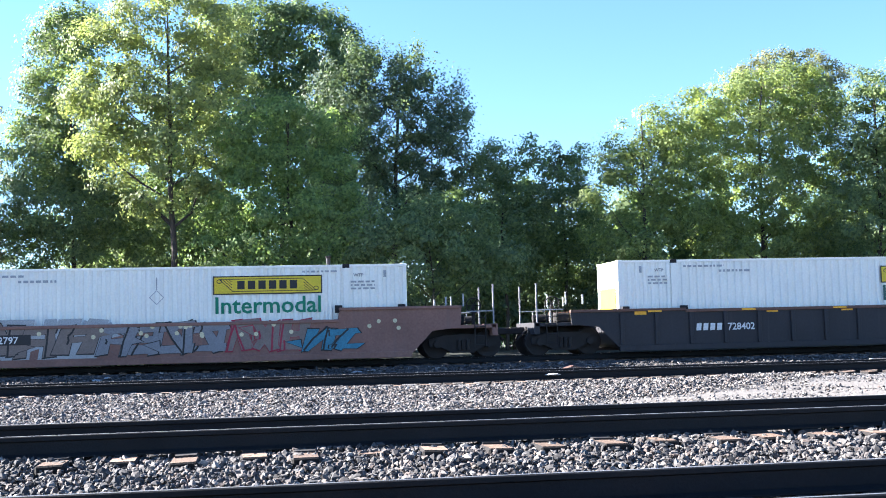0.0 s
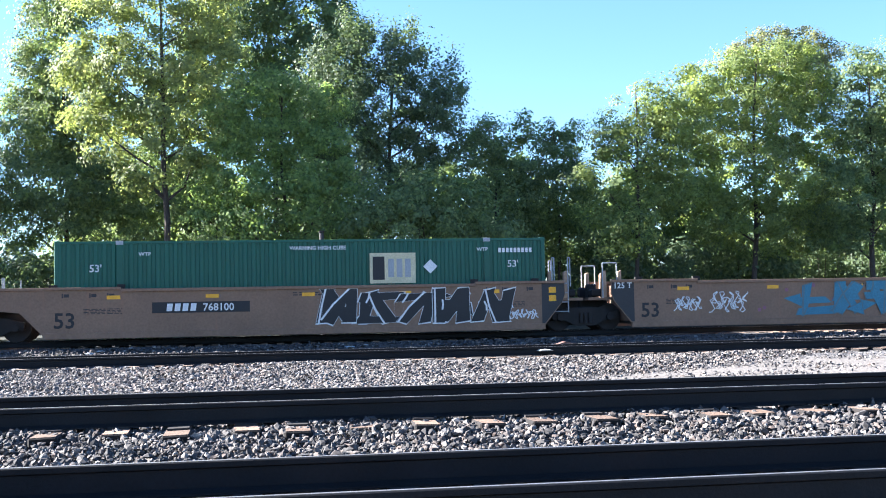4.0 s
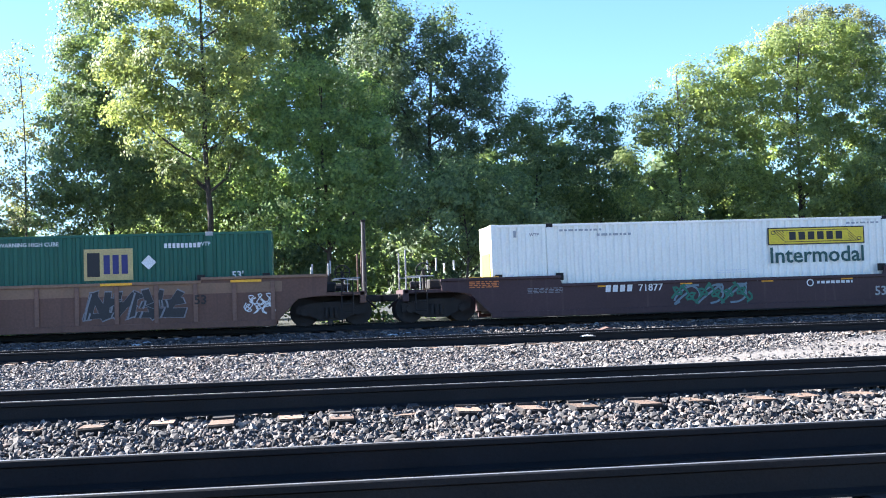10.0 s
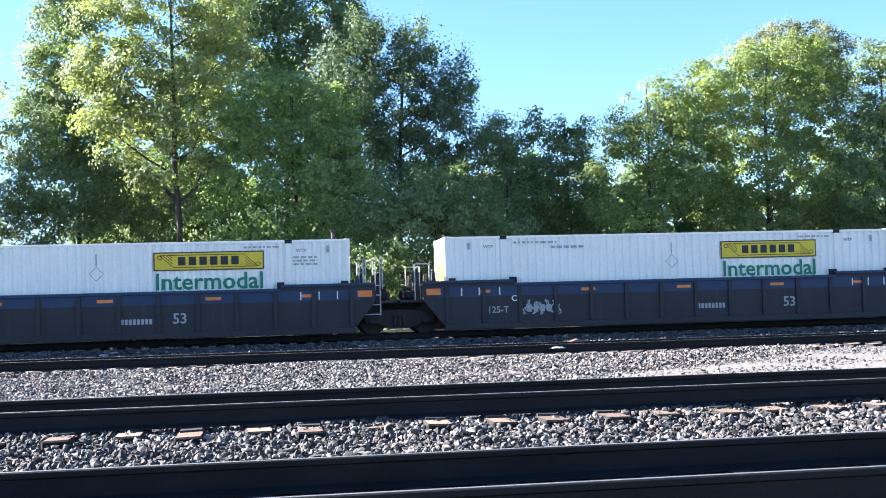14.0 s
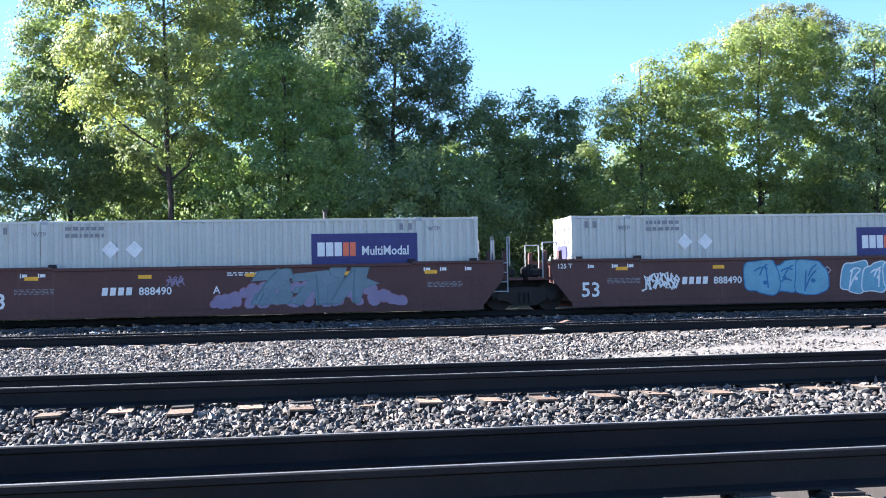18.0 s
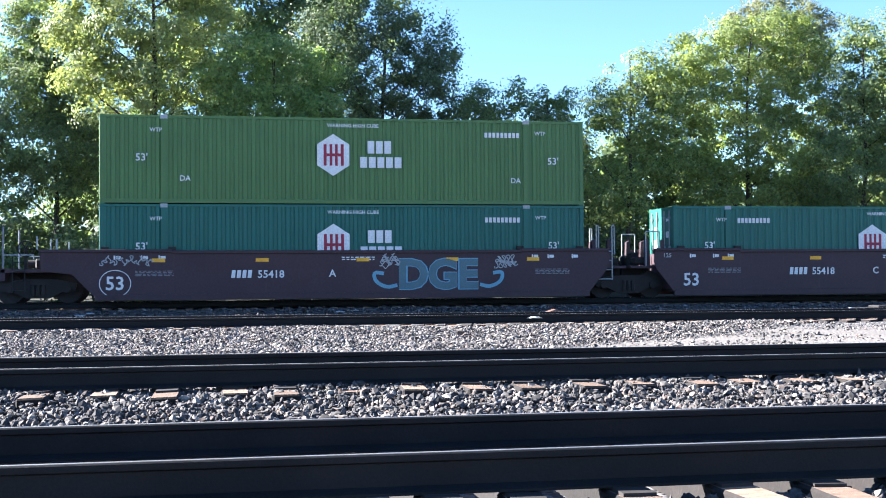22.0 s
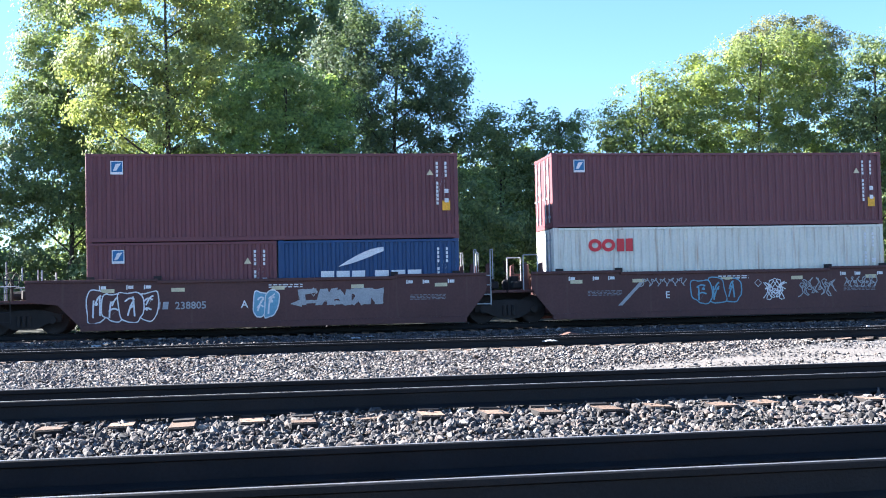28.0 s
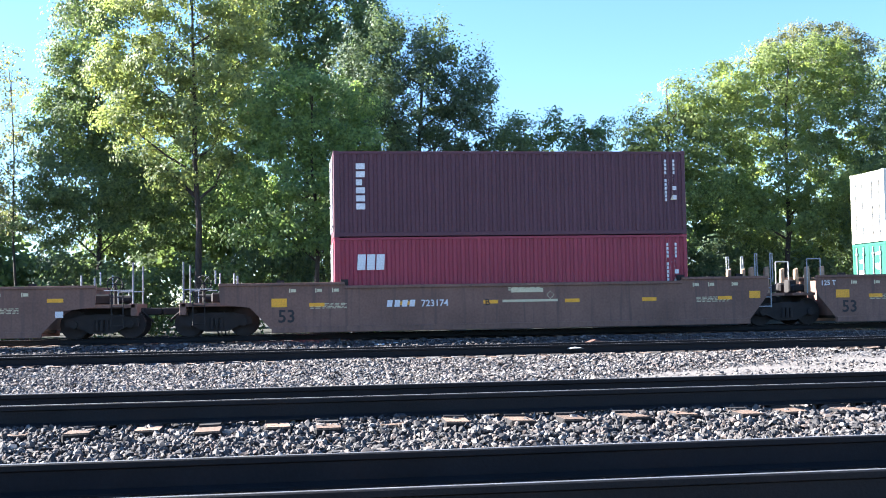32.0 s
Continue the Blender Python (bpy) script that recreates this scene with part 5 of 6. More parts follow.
STROKES = (((0.0, 0.0), (0.30, 0.04), (0.42, 1.0), (0.08, 0.96)), ((0.68, 0.0), (1.0, 0.05), (1.06, 1.0), (0.74, 0.95)), ((0.05, 0.70), (1.12, 0.78), (1.05, 1.02), (0.1, 0.98)),
           ((-0.05, 0.0), (1.0, 0.02), (1.15, 0.26), (0.02, 0.27)), ((0.1, 0.95), (0.42, 1.0), (1.0, 0.08), (0.66, 0.0)), ((0.1, 0.40), (0.95, 0.44), (0.9, 0.64), (0.12, 0.62)),
           ((0.05, 0.1), (0.32, -0.02), (0.98, 0.86), (0.72, 1.0)))


def graffiti(car, x, z, w, h, n, fill, edge, seed, glow=None, spiky=0.0):
    """Painted lettering that spells nothing: round throw-ups, or angular interlocked wedges with arrow tips."""
    if not spiky or not fill:
        return bubbles(car, x, z, w, h, n, fill, edge, seed, glow, spiky)
    rng = random.Random(seed)
    p = w / n
    shapes = []
    for i in range(n):
        lean, hi = rng.uniform(-0.1, 0.25), rng.uniform(0.86, 1.0)
        lean_h = rng.uniform(0.0, 0.08)
        polys = []
        for q in rng.sample(STROKES, rng.choice((3, 4, 4))):
            polys.append([(x + (i + u + rng.uniform(-0.09, 0.09) + lean * v) * p, max(0.35, min(1.54, z + h * (lean_h + hi * v + rng.uniform(-0.05, 0.05))))) for u, v in q])
        if rng.random() < 0.7:
            e, v = rng.choice((-1, 1)), rng.uniform(0.1, 0.85)
            u = i + 0.5 + e * 0.45
            polys.append([(x + (u + a * e) * p, max(0.35, min(1.54, z + h * (v + b)))) for a, b in ((0.0, -0.17), (0.55, rng.uniform(-0.08, 0.12)), (0.05, 0.18))])
        shapes.append(polys)
    if glow:
        flat(car, [grown(q, 0.24) for b in shapes for q in b], YC - 0.002, glow, "graffiti_halo", 0.00004)
    y = coat(car)
    rng.shuffle(shapes)
    for b in shapes:
        y -= 0.002
        flat(car, [grown(q, 0.035) for q in b], y, edge, "graffiti_outline", 0.0001)
        y -= 0.002
        flat(car, b, y, fill, "graffiti_fill", 0.0001)
        y -= 0.001
        lines = []
        for q in b[:2]:
            (xa, za), (xb, zb) = q[0], q[-1]
            lines += ribbon([(xa * 0.82 + q[1][0] * 0.18, za), ((xa + xb) / 2 * 0.8 + q[1][0] * 0.2, (za + zb) / 2), (xb * 0.82 + q[2][0] * 0.18, zb)], 0.03)
        flat(car, lines, y, edge, "graffiti_line", 0.0001)


def scrawl(car, x, z, w, h, material, seed, n=34, th=0.017):
    """A thin looping paint-pen line."""
    rng = random.Random(seed)
    f1, f2, p1 = rng.uniform(4, 7), rng.uniform(7, 12), rng.uniform(0, 6)
    pts = []
    for i in range(n * 3 + 1):
        t = i / (n * 3)
        pts.append((x + w * t + 0.10 * h * math.sin(f2 * 2.6 * t * 6 + p1), z + h * (0.5 + 0.42 * math.sin(f1 * t * 9 + p1) * math.cos(f2 * t * 2))))
    flat(car, ribbon(pts, th), YC - 0.022, material, "paint_scrawl", 0.00003)

# ---- train: the consist, front to rear ----
moving = []


def place(ob, u, z=0.0):
    moving.append((ob, u, z))
    return ob


def load(c, u, below=0.0):
    """A container in a well, or on the one below it."""
    return place(c, u, FLOOR + below)


def number(car, x, text, z=0.72, h=0.26, material="ink_white", bars_w=1.0):
    """Fleet number, with plain bars for the owner's mark before it."""
    bars(car, x - bars_w - 0.15, YC - 0.014, z, bars_w, h, 4, material, 0.3, 0.03, "owner_bars")
    letter(car, text, x, YC - 0.014, z, h, material, 1.0, "fleet_number")


def fifty(car, a, material="ink_white", x=0.22, h=0.50, text="53"):
    letter(car, text, -a + x, YC - 0.010, 0.42, h, material, 1.0, "length_mark")


def marks(car, a, seed, material="ink_white"):
    """Small stencils near both ends."""
    faint = "ink_grey" if material == "ink_white" else material
    for e in (-1, 1):
        for k in (0.5, 1.35, 1.9):
            flat(car, [rect(e * (a - k) - 0.02, 1.38, e * (a - k) + 0.02, 1.52), rect(e * (a - k) + 0.04, 1.40, e * (a - k) + 0.2, 1.5)], YC - 0.002, material, "load_point_mark")
        car_print(car, a - 1.8 if e > 0 else -a + 1.15, 1.0, 4, 1.2, faint, seed + e, 0.024)
    car_print(car, -0.3, 1.42, 2, 1.1, material, seed + 7, 0.036)
    flat(car, ring(1.15, 1.18, 0.14, 0.14, 0.02, 4), YC - 0.002, material, "placard_mark")


LT = "tan painted articulated well car covered with teal and pink graffiti"
LB = "dark maroon articulated well car with graffiti on its sides"
LN = "brown articulated well car with white fleet lettering"
LF = "plain dark purple-maroon articulated well car with white numbers"
LS = "charcoal ribbed well car with a dark blue upper band"
LO = "rust-brown articulated well car with white tags"
LD = "weathered tan-brown well car with amber reflectors"
A53, A40 = 8.077, 6.096
H6, H5 = 2.896, 2.591

# 0
u = 8.08
car = place(build_car("dark ribbed well car with a brown top chord and amber reflectors", 16.154, "c", "c", "car_char", True, 1.45, high=1.5, chord="car_rust"), u)
number(car, -4.27, "728402", 0.72, 0.24)
reflectors(car, (-7.4, -2.6, 0.2, 3.4), "ink_amber", 1.36)
for k in range(4):
    part("chord_reflector", cached("chord_reflector", lambda: box(-0.25, 0.25, -1.562, -1.548, 1.385, 1.445), "ink_amber"), None, car).location.x = -6.9 + k * 3.4
load(sign_box("sign", 3), u)

# 1
u = -23.5 + 8.077
car = place(build_car("faded pink-brown well car covered with grey graffiti", 16.154, "c", "c", "car_pink", False, 1.36, high=1.74), u)
graffiti(car, -7.9, 0.35, 5.8, 1.0, 5, "ink_taupe", "ink_black", 21, "ink_silver", 0.3)
graffiti(car, -2.0, 0.35, 4.0, 1.05, 4, "ink_grey", "ink_black", 22, None, 0.25)
graffiti(car, 2.1, 0.35, 2.6, 1.0, 3, "ink_taupe", "ink_wine", 23, None, 0.2)
graffiti(car, 4.5, 0.35, 1.9, 0.75, 2, "ink_cyan", "ink_black", 24, None, 0.3)
flat(car, [rect(-6.3, 0.78, -3.95, 1.1)], YC - 0.04, "ink_black", "number_plate")
letter(car, "652797", -5.25, YC - 0.046, 0.83, 0.22, "ink_white", 1.0, "fleet_number")
bars(car, -6.2, YC - 0.046, 0.83, 0.85, 0.22, 4, "ink_white", 0.3)
flat(car, [disc(random.Random(9 + i).uniform(-7.9, 8.3), random.Random(90 + i).uniform(0.9, 1.3), 0.07) for i in range(26)], YC - 0.03, "ink_cream", "paint_dots", 0.00001)
load(sign_box("sign", 2), u)

# 2 to 4, three joined units
u = -47.13 + 8.077
car = place(build_car(LT, 16.154, "s", "c", "car_tan"), u)
graffiti(car, -5.9, 0.35, 7.6, 1.15, 6, "ink_teal", "ink_black", 31, "ink_pink", 0.3)
flat(car, [rect(2.0, 0.85, 5.15, 1.2)], YC - 0.006, "ink_black", "number_plate")
number(car, 3.55, "768100", 0.91, 0.24)
flat(car, [disc(random.Random(40 + i).uniform(-7.8, -5), random.Random(140 + i).uniform(0.7, 1.5), 0.08) for i in range(14)], YC - 0.002, "ink_pink", "paint_dots", 0.00001)
fifty(car, A53, "ink_black")
letter(car, "125 T", -A53 - 0.74, YC - 0.004, 1.42, 0.20, "ink_white")
flat(car, [rect(A53 + 1.25, 1.3, A53 + 1.7, 1.5)], YC - 0.004, "ink_amber", "reflector")
flat(car, [rect(A53 + 1.15, 1.05, A53 + 1.7, 1.28)], YC - 0.004, "ink_slate", "notice")
reflectors(car, (-6.3, -2.7, 0.5, 3.3, 6.3), "ink_amber", 1.38)
marks(car, A53, 1, "ink_soot")
load(hexagon_box("green_box", 1, 41, "dark green"), u)

u -= 19.42
car = place(build_car(LT, 16.154, "s", "s", "car_tan", trucks="r"), u)
graffiti(car, -2.0, 0.35, 5.8, 1.2, 5, "ink_cyan", "ink_slate", 32, None, 0.35)
graffiti(car, 4.4, 0.35, 2.4, 0.7, 3, "ink_pink", "ink_slate", 33)
scrawl(car, -6.6, 0.55, 0.9, 0.6, "ink_white", 34)
scrawl(car, -5.3, 0.45, 1.3, 0.9, "ink_white", 35)
flat(car, [disc(random.Random(240 + i).uniform(-4, 8), random.Random(340 + i).uniform(0.5, 1.5), 0.07) for i in range(22)], YC - 0.002, "ink_pink", "paint_dots", 0.00001)
fifty(car, A53, "ink_black")
letter(car, "125 T", -A53 - 0.74, YC - 0.004, 1.42, 0.20, "ink_white")
reflectors(car, (-6.3, -3.0, 0.2, 3.4, 6.4), "ink_amber", 1.38)
marks(car, A53, 2, "ink_soot")

u -= 19.42
car = place(build_car(LT, 16.154, "c", "s", "car_tan"), u)
graffiti(car, 0.5, 0.3, 6.4, 1.2, 5, "ink_black", "ink_white", 36, None, 0.35)
scrawl(car, 7.0, 0.4, 0.9, 0.4, "ink_white", 37)
flat(car, [rect(-4.8, 0.85, -1.7, 1.2)], YC - 0.006, "ink_black", "number_plate")
number(car, -3.2, "768100", 0.91, 0.24)
fifty(car, A53, "ink_black")
reflectors(car, (-6.0, -2.9, 0.2, 3.4, 6.4), "ink_amber", 1.38)
for z in (1.02, 1.3):
    flat(car, [rect(A53 + 0.25, z, A53 + 0.5, z + 0.2)], YC - 0.004, "ink_amber", "reflector")
marks(car, A53, 3, "ink_soot")
load(square_box(0, 1), -85.76 + 8.077)

# 5 to 7
u = -109.42 + 8.077
car = place(build_car(LB, 16.154, "s", "c", "car_maroon", low=1.71, high=1.74), u)
graffiti(car, -5.4, 0.3, 4.3, 1.3, 5, "ink_silver", "ink_black", 51, "ink_silver", 0.3)
number(car, 3.35, "253410", 0.95, 0.24)
for i, (x, w) in enumerate(((1.2, 1.4), (2.9, 1.8), (6.6, 1.3), (-1.0, 0.9))):
    scrawl(car, x, 0.4, w, 0.8, "ink_silver", 52 + i)
fifty(car, A53)
letter(car, "125 T", -A53 - 0.74, YC - 0.004, 1.42, 0.20, "ink_white")
reflectors(car, (-7.2, -4.6, -0.2, 2.7, 5.4, 8.3), "ink_yellow", 1.42)
marks(car, A53, 4)
load(sign_box("sign", 5), u)

u -= 19.35
car = place(build_car(LB, 16.154, "s", "s", "car_maroon", trucks="r", low=1.71, high=1.74), u)
block_text(car, "GMATJ", -4.75, 0.48, 3.75, 0.80, "car_maroon", "ink_white", 0.045, 0.0, True)
block_text(car, "937", 0.55, 0.36, 4.2, 1.02, "ink_pale", "ink_mint", 0.025, 0.055)
graffiti(car, 4.5, 0.35, 3.1, 1.1, 5, "ink_steel", "ink_white", 58)
scrawl(car, -6.7, 0.5, 1.4, 0.6, "ink_silver", 59)
fifty(car, A53)
letter(car, "125 T", -A53 - 0.74, YC - 0.004, 1.42, 0.20, "ink_white")
reflectors(car, (-7.2, -5.2, -2.2, 0.6, 3.6, 7.8), "ink_yellow", 1.42)
marks(car, A53, 5)

u = -147.9 + 8.077
car = place(build_car(LB, 16.154, "c", "s", "car_maroon", low=1.71, high=1.74), u)
graffiti(car, -7.1, 0.35, 3.1, 1.15, 4, "car_maroon", "ink_silver", 61)
number(car, -2.6, "253410", 0.85, 0.24)
block_text(car, "1ZSER", -0.85, 0.36, 5.1, 1.02, "ink_pale", "ink_black", 0.045, 0.05)
scrawl(car, 5.4, 0.35, 2.9, 1.1, "ink_white", 63, 30, 0.035)
for i, x in enumerate((-8.9, -7.9, -4.1, -1.6, 4.3)):
    scrawl(car, x, 0.9, 0.8, 0.5, "ink_silver", 64 + i)
fifty(car, A53, "ink_silver")
reflectors(car, (-8.4, -2.7, 6.2), "ink_yellow", 1.42)
marks(car, A53, 6)
load(sign_box("faded", 1), u)

# 8
u = -171.46 + 8.077
car = place(build_car("dark brown drop-sided well car with a teal tag", 16.154, "c", "c", "car_maroon", low=1.14, high=1.42), u)
number(car, -3.1, "71877", 0.82, 0.25)
graffiti(car, -1.8, 0.25, 2.5, 0.75, 3, None, "ink_steel", 71)
scrawl(car, -1.9, 0.25, 2.8, 0.85, "ink_teal", 72, 30, 0.04)
flat(car, ring(3.05, 0.92, 0.13, 0.13, 0.04, 14), YC - 0.004, "ink_white", "round_mark")
car_print(car, 3.3, 0.88, 1, 1.3, "ink_white", 73, 0.09)
letter(car, "53", 5.4, YC - 0.010, 0.42, 0.32, "ink_silver", 1.0, "length_mark")
reflectors(car, (-4.3, -1.4, 1.5, 4.4), "ink_amber", 1.06)
for e in (-1, 1):
    flat(car, [rect(e * 8.4 - 0.5, 1.38, e * 8.4 + 0.5, 1.46)], YC - 0.004, "ink_amber", "notice")
    car_print(car, e * 8.4 - 0.5, 1.28, 4, 1.0, "ink_orange", 74, 0.03)
marks(car, A53, 7)
load(sign_box("sign", 7), u)

# 9
u = -194.94 + 8.077
car = place(build_car("rusty brown ribbed well car with a tan top chord", 16.154, "c", "c", "car_rust", True, 1.6, band="car_tan", rib_paint="car_tan_dirty"), u)
letter(car, "656440", -4.7, YC - 0.075, 0.95, 0.2, "ink_silver", 1.0, "fleet_number")
graffiti(car, 2.1, 0.4, 3.1, 0.95, 4, "ink_soot", "ink_grey", 81, None, 0.3)
letter(car, "53", 5.55, YC - 0.075, 0.85, 0.3, "ink_black", 1.0, "length_mark")
scrawl(car, 7.2, 0.4, 0.9, 0.8, "ink_white", 82)
for k in range(8):
    part("chord_stripe", cached("chord_stripe", lambda: box(-0.5, 0.5, -1.558, -1.548, 1.52, 1.60), "ink_amber" if k % 2 else "car_tan"), None, car).location.x = -7.2 + k * 2.06
load(square_box(1, 2), u)

# 10 to 12
SF = ((-218.32, "c" and "s", "c", "A", "plain", 9, "9196"), (-237.83, "s", "s", "C", "sign", 4, ""), (-257.18, "c", "s", "B", "sign", 2, ""))
for i, (uu, lf, rt, tag, style, seed, num) in enumerate(SF):
    u = uu + 8.077
    car = place(build_car(LS, 16.154, lf, rt, "car_char", True, 1.58, "r" if i == 1 else "lr", "car_blue"), u)
    y = YC - 0.012
    letter(car, tag, -5.9, y - 0.05, 0.98, 0.2, "ink_white", 1.0, "unit_mark")
    letter(car, "125-T", -6.72, y, 0.6, 0.22, "ink_silver")
    bars(car, -5.35, y, 0.6, 0.9, 0.24, 4, "ink_silver", 0.3)
    if num:
        letter(car, num, -4.1, y, 0.6, 0.24, "ink_silver", 1.0, "fleet_number")
    bars(car, 0.55, y, 0.55, 1.15, 0.17, 9, "ink_silver", 0.3)
    letter(car, "53", 2.3 if i != 1 else 3.8, y, 0.55, 0.34, "ink_silver", 1.0, "length_mark")
    scrawl(car, -2.6 if i == 0 else -5.5, 0.45, 1.3, 0.6, "ink_silver", 91 + i)
    if i == 0:
        scrawl(car, 3.4, 0.5, 1.2, 0.5, "ink_grey", 95)
        scrawl(car, -7.8, 0.4, 0.7, 0.6, "ink_grey", 96)
    yb = YC - 0.01
    for x in (-3.2, 0.2, 3.6):
        flat(car, [rect(x - 0.25, 1.27, x + 0.25, 1.37)], yb, "ink_orange", "reflector")
    for x in (-7.6, -7.0, -6.3, 6.4, 7.0, 7.6):
        flat(car, [rect(x, 1.2, x + 0.04, 1.46)], yb, "ink_white", "load_point_mark")
    for x in (-6.7, 6.7):
        flat(car, [rect(x - 0.25, 1.28, x + 0.1, 1.38)], yb, "ink_orange", "reflector")
    car_print(car, -5.8, 1.42, 1, 1.1, "ink_silver", 97, 0.05)
    car_print(car, 4.6, 1.42, 1, 1.1, "ink_silver", 98, 0.05)
    for e in (-1, 1):
        flat(car, [rect(e * (A53 + 0.45) - 0.24, 1.25, e * (A53 + 0.45) + 0.24, 1.46)], YC - 0.012, "ink_orange", "reflector")
    load(sign_box(style, seed), u)

# 13 to 15
for i, (uu, lf, rt, tag) in enumerate(((-281.54, "s", "c", "B"), (-300.96, "s", "s", ""), (-320.38, "c", "s", "A"))):
    u = uu + 8.077
    car = place(build_car(LN, 16.154, lf, rt, "car_brown", low=1.66, trucks="r" if i == 1 else "lr"), u)
    number(car, -3.1, "888490", 0.78, 0.25)
    fifty(car, A53)
    if tag:
        letter(car, tag, -0.75, YC - 0.012, 0.78, 0.24, "ink_white", 1.0, "unit_mark")
    if i < 2:
        letter(car, "125 T", -A53 - 0.6, YC - 0.002, 1.40, 0.16, "ink_white")
    reflectors(car, (-6.4, -2.9, 0.5, 3.6, 6.4), "ink_amber", 1.36)
    marks(car, A53, 20 + i)
    if i == 0:
        graffiti(car, 1.2, 0.28, 4.5, 1.3, 5, "ink_mint", "ink_white", 101)
        scrawl(car, 6.4, 0.6, 0.9, 0.6, "ink_white", 102)
    elif i == 1:
        scrawl(car, -5.6, 0.5, 1.2, 0.8, "ink_white", 103, 20, 0.035)
        graffiti(car, -1.75, 0.28, 2.7, 1.3, 3, "ink_ltblue", "ink_blue", 104)
        graffiti(car, 1.8, 0.28, 4.7, 1.2, 6, "ink_ltblue", "ink_white", 105)
    else:
        puff = random.Random(106)
        cloud = []
        for k in range(90):
            v = puff.uniform(-1, 1)
            crest = 0.42 + 1.1 * max(0.0, 1 - abs(v) * 1.05) ** 0.7
            cloud.append(disc(2.3 + 3.2 * v, puff.uniform(0.40, max(0.45, crest - 0.05)), puff.uniform(0.12, 0.2), 12))
        flat(car, [grown(q, 0.02) for q in cloud], YC - 0.002, "ink_pink", "graffiti_halo", 0.00002)
        flat(car, cloud, YC - 0.0035, "ink_lilac", "graffiti_fill", 0.00002)
        graffiti(car, 0.55, 0.30, 3.5, 1.22, 3, "ink_steel", "ink_slate", 107, None, 0.25)
        scrawl(car, -2.2, 1.0, 0.5, 0.4, "ink_lilac", 108)
    load(panel_box(200 + i), u)

# 16 to 18
for i, (uu, lf, rt, tag) in enumerate(((-344.0, "s", "c", "B"), (-363.44, "s", "s", "C"), (-382.85, "c", "s", "A"))):
    u = uu + 8.077
    car = place(build_car(LF, 16.154, lf, rt, "car_purple", low=1.66, trucks="r" if i == 1 else "lr"), u)
    number(car, -3.05, "55418", 0.78, 0.25, "ink_white", 0.7)
    fifty(car, A53, "ink_white", 0.22, 0.44)
    letter(car, tag, -0.72, YC - 0.012, 0.8, 0.24, "ink_white", 1.0, "unit_mark")
    if i < 2:
        letter(car, "125", -A53 - 0.5, YC - 0.002, 1.40, 0.15, "ink_silver")
    reflectors(car, (-6.2, -2.9, 0.4, 3.4, 6.2), "ink_amber", 1.36)
    marks(car, A53, 30 + i)
    if i == 2:
        flat(car, ring(-7.55, 0.62, 0.5, 0.44, 0.025, 24), YC - 0.006, "ink_white", "painted_ring")
        block_text(car, "DGE", 1.6, 0.42, 2.7, 0.95, "ink_slate", "ink_ltblue", 0.03, 0.05)
        for e, x in ((-1, 1.5), (1, 4.4)):
            flat(car, ribbon(bend([(x, 0.5), (x + 0.3 * e, 0.42), (x + 0.7 * e, 0.62), (x + 0.75 * e, 0.95), (x + 0.45 * e, 0.9)]), 0.06), YC - 0.004, "ink_ltblue", "graffiti_line", 0.0001)
        scrawl(car, -8.0, 1.15, 1.6, 0.4, "ink_silver", 112)
        scrawl(car, 1.0, 1.1, 0.6, 0.5, "ink_silver", 113)
        scrawl(car, 4.9, 1.0, 0.7, 0.55, "ink_silver", 114)
    if i == 0:
        load(square_box(0, 3), u)
    elif i == 1:
        load(hexagon_box("teal_box", -1, 115, "blue-green"), u)
    else:
        load(hexagon_box("teal_box", 1, 116, "blue-green"), u)
        load(hexagon_box("olive_box", 1, 117, "olive green"), u, H6)

# 19
u = -402.62 + 6.096
car = place(build_car("tan ribbed well car with a yellow-edged top chord", 12.6, "c", "c", "car_tan", True, 1.18, high=1.19, rib_paint="car_tan_light"), u)
flat(car, [rect(-5.75, 0.5, -3.45, 0.8)], YC - 0.066, "ink_black", "number_plate")
letter(car, "449814", -4.7, YC - 0.072, 0.55, 0.2, "ink_white", 1.0, "fleet_number")
bars(car, -5.65, YC - 0.072, 0.55, 0.8, 0.2, 4, "ink_white", 0.3)
letter(car, "40", -0.55, YC - 0.066, 0.6, 0.33, "ink_grey", 1.0, "length_mark")
flat(car, [rect(4.1, 0.6, 4.55, 0.95)], YC - 0.066, "ink_navy", "notice")
for k in range(6):
    part("chord_stripe", cached("chord_stripe_low", lambda: box(-0.4, 0.4, -1.558, -1.548, 1.10, 1.18), "ink_yellow"), None, car).location.x = -5.2 + k * 2.0
load(sea_box("dark green sea container with big white letters", 12.192, H6, "sea_green", "four_block"), u)
reefer = load(sea_box("smooth white refrigerated container with upright grey lettering", 12.192, H6, "white_reefer", "plain", True), u, H6)
flat(reefer, [rect(-5.32, H6 - 0.65 - i * 0.29, -5.05, H6 - 0.65 - i * 0.29 + 0.22) for i in range(6)], YS, "ink_grey", "upright_bars")
for x in (-1.0, 2.4):
    flat(reefer, ring(x, 0.38, 0.36, 0.2, 0.05, 4), YS - 0.002, "car_rust", "lashing_pocket")
flat(reefer, [rect(-1.24, 0.25, -0.76, 0.5)], YS, "ink_silver", "plate")
flat(reefer, [rect(2.2, 0.25, 2.62, 0.5)], YS, "car_rust", "plate")
tri_print(reefer, 5.2, H6 - 1.4, "ink_amber")
part("cooling_unit", box(-6.55, -6.10, -1.0, 1.0, 1.5, 2.75, 0.05), M["steel_dark"], reefer)
part("cooling_cover", box(-6.62, -6.5, -0.9, -0.1, 1.7, 2.7, 0.03), M["white_reefer"], reefer)

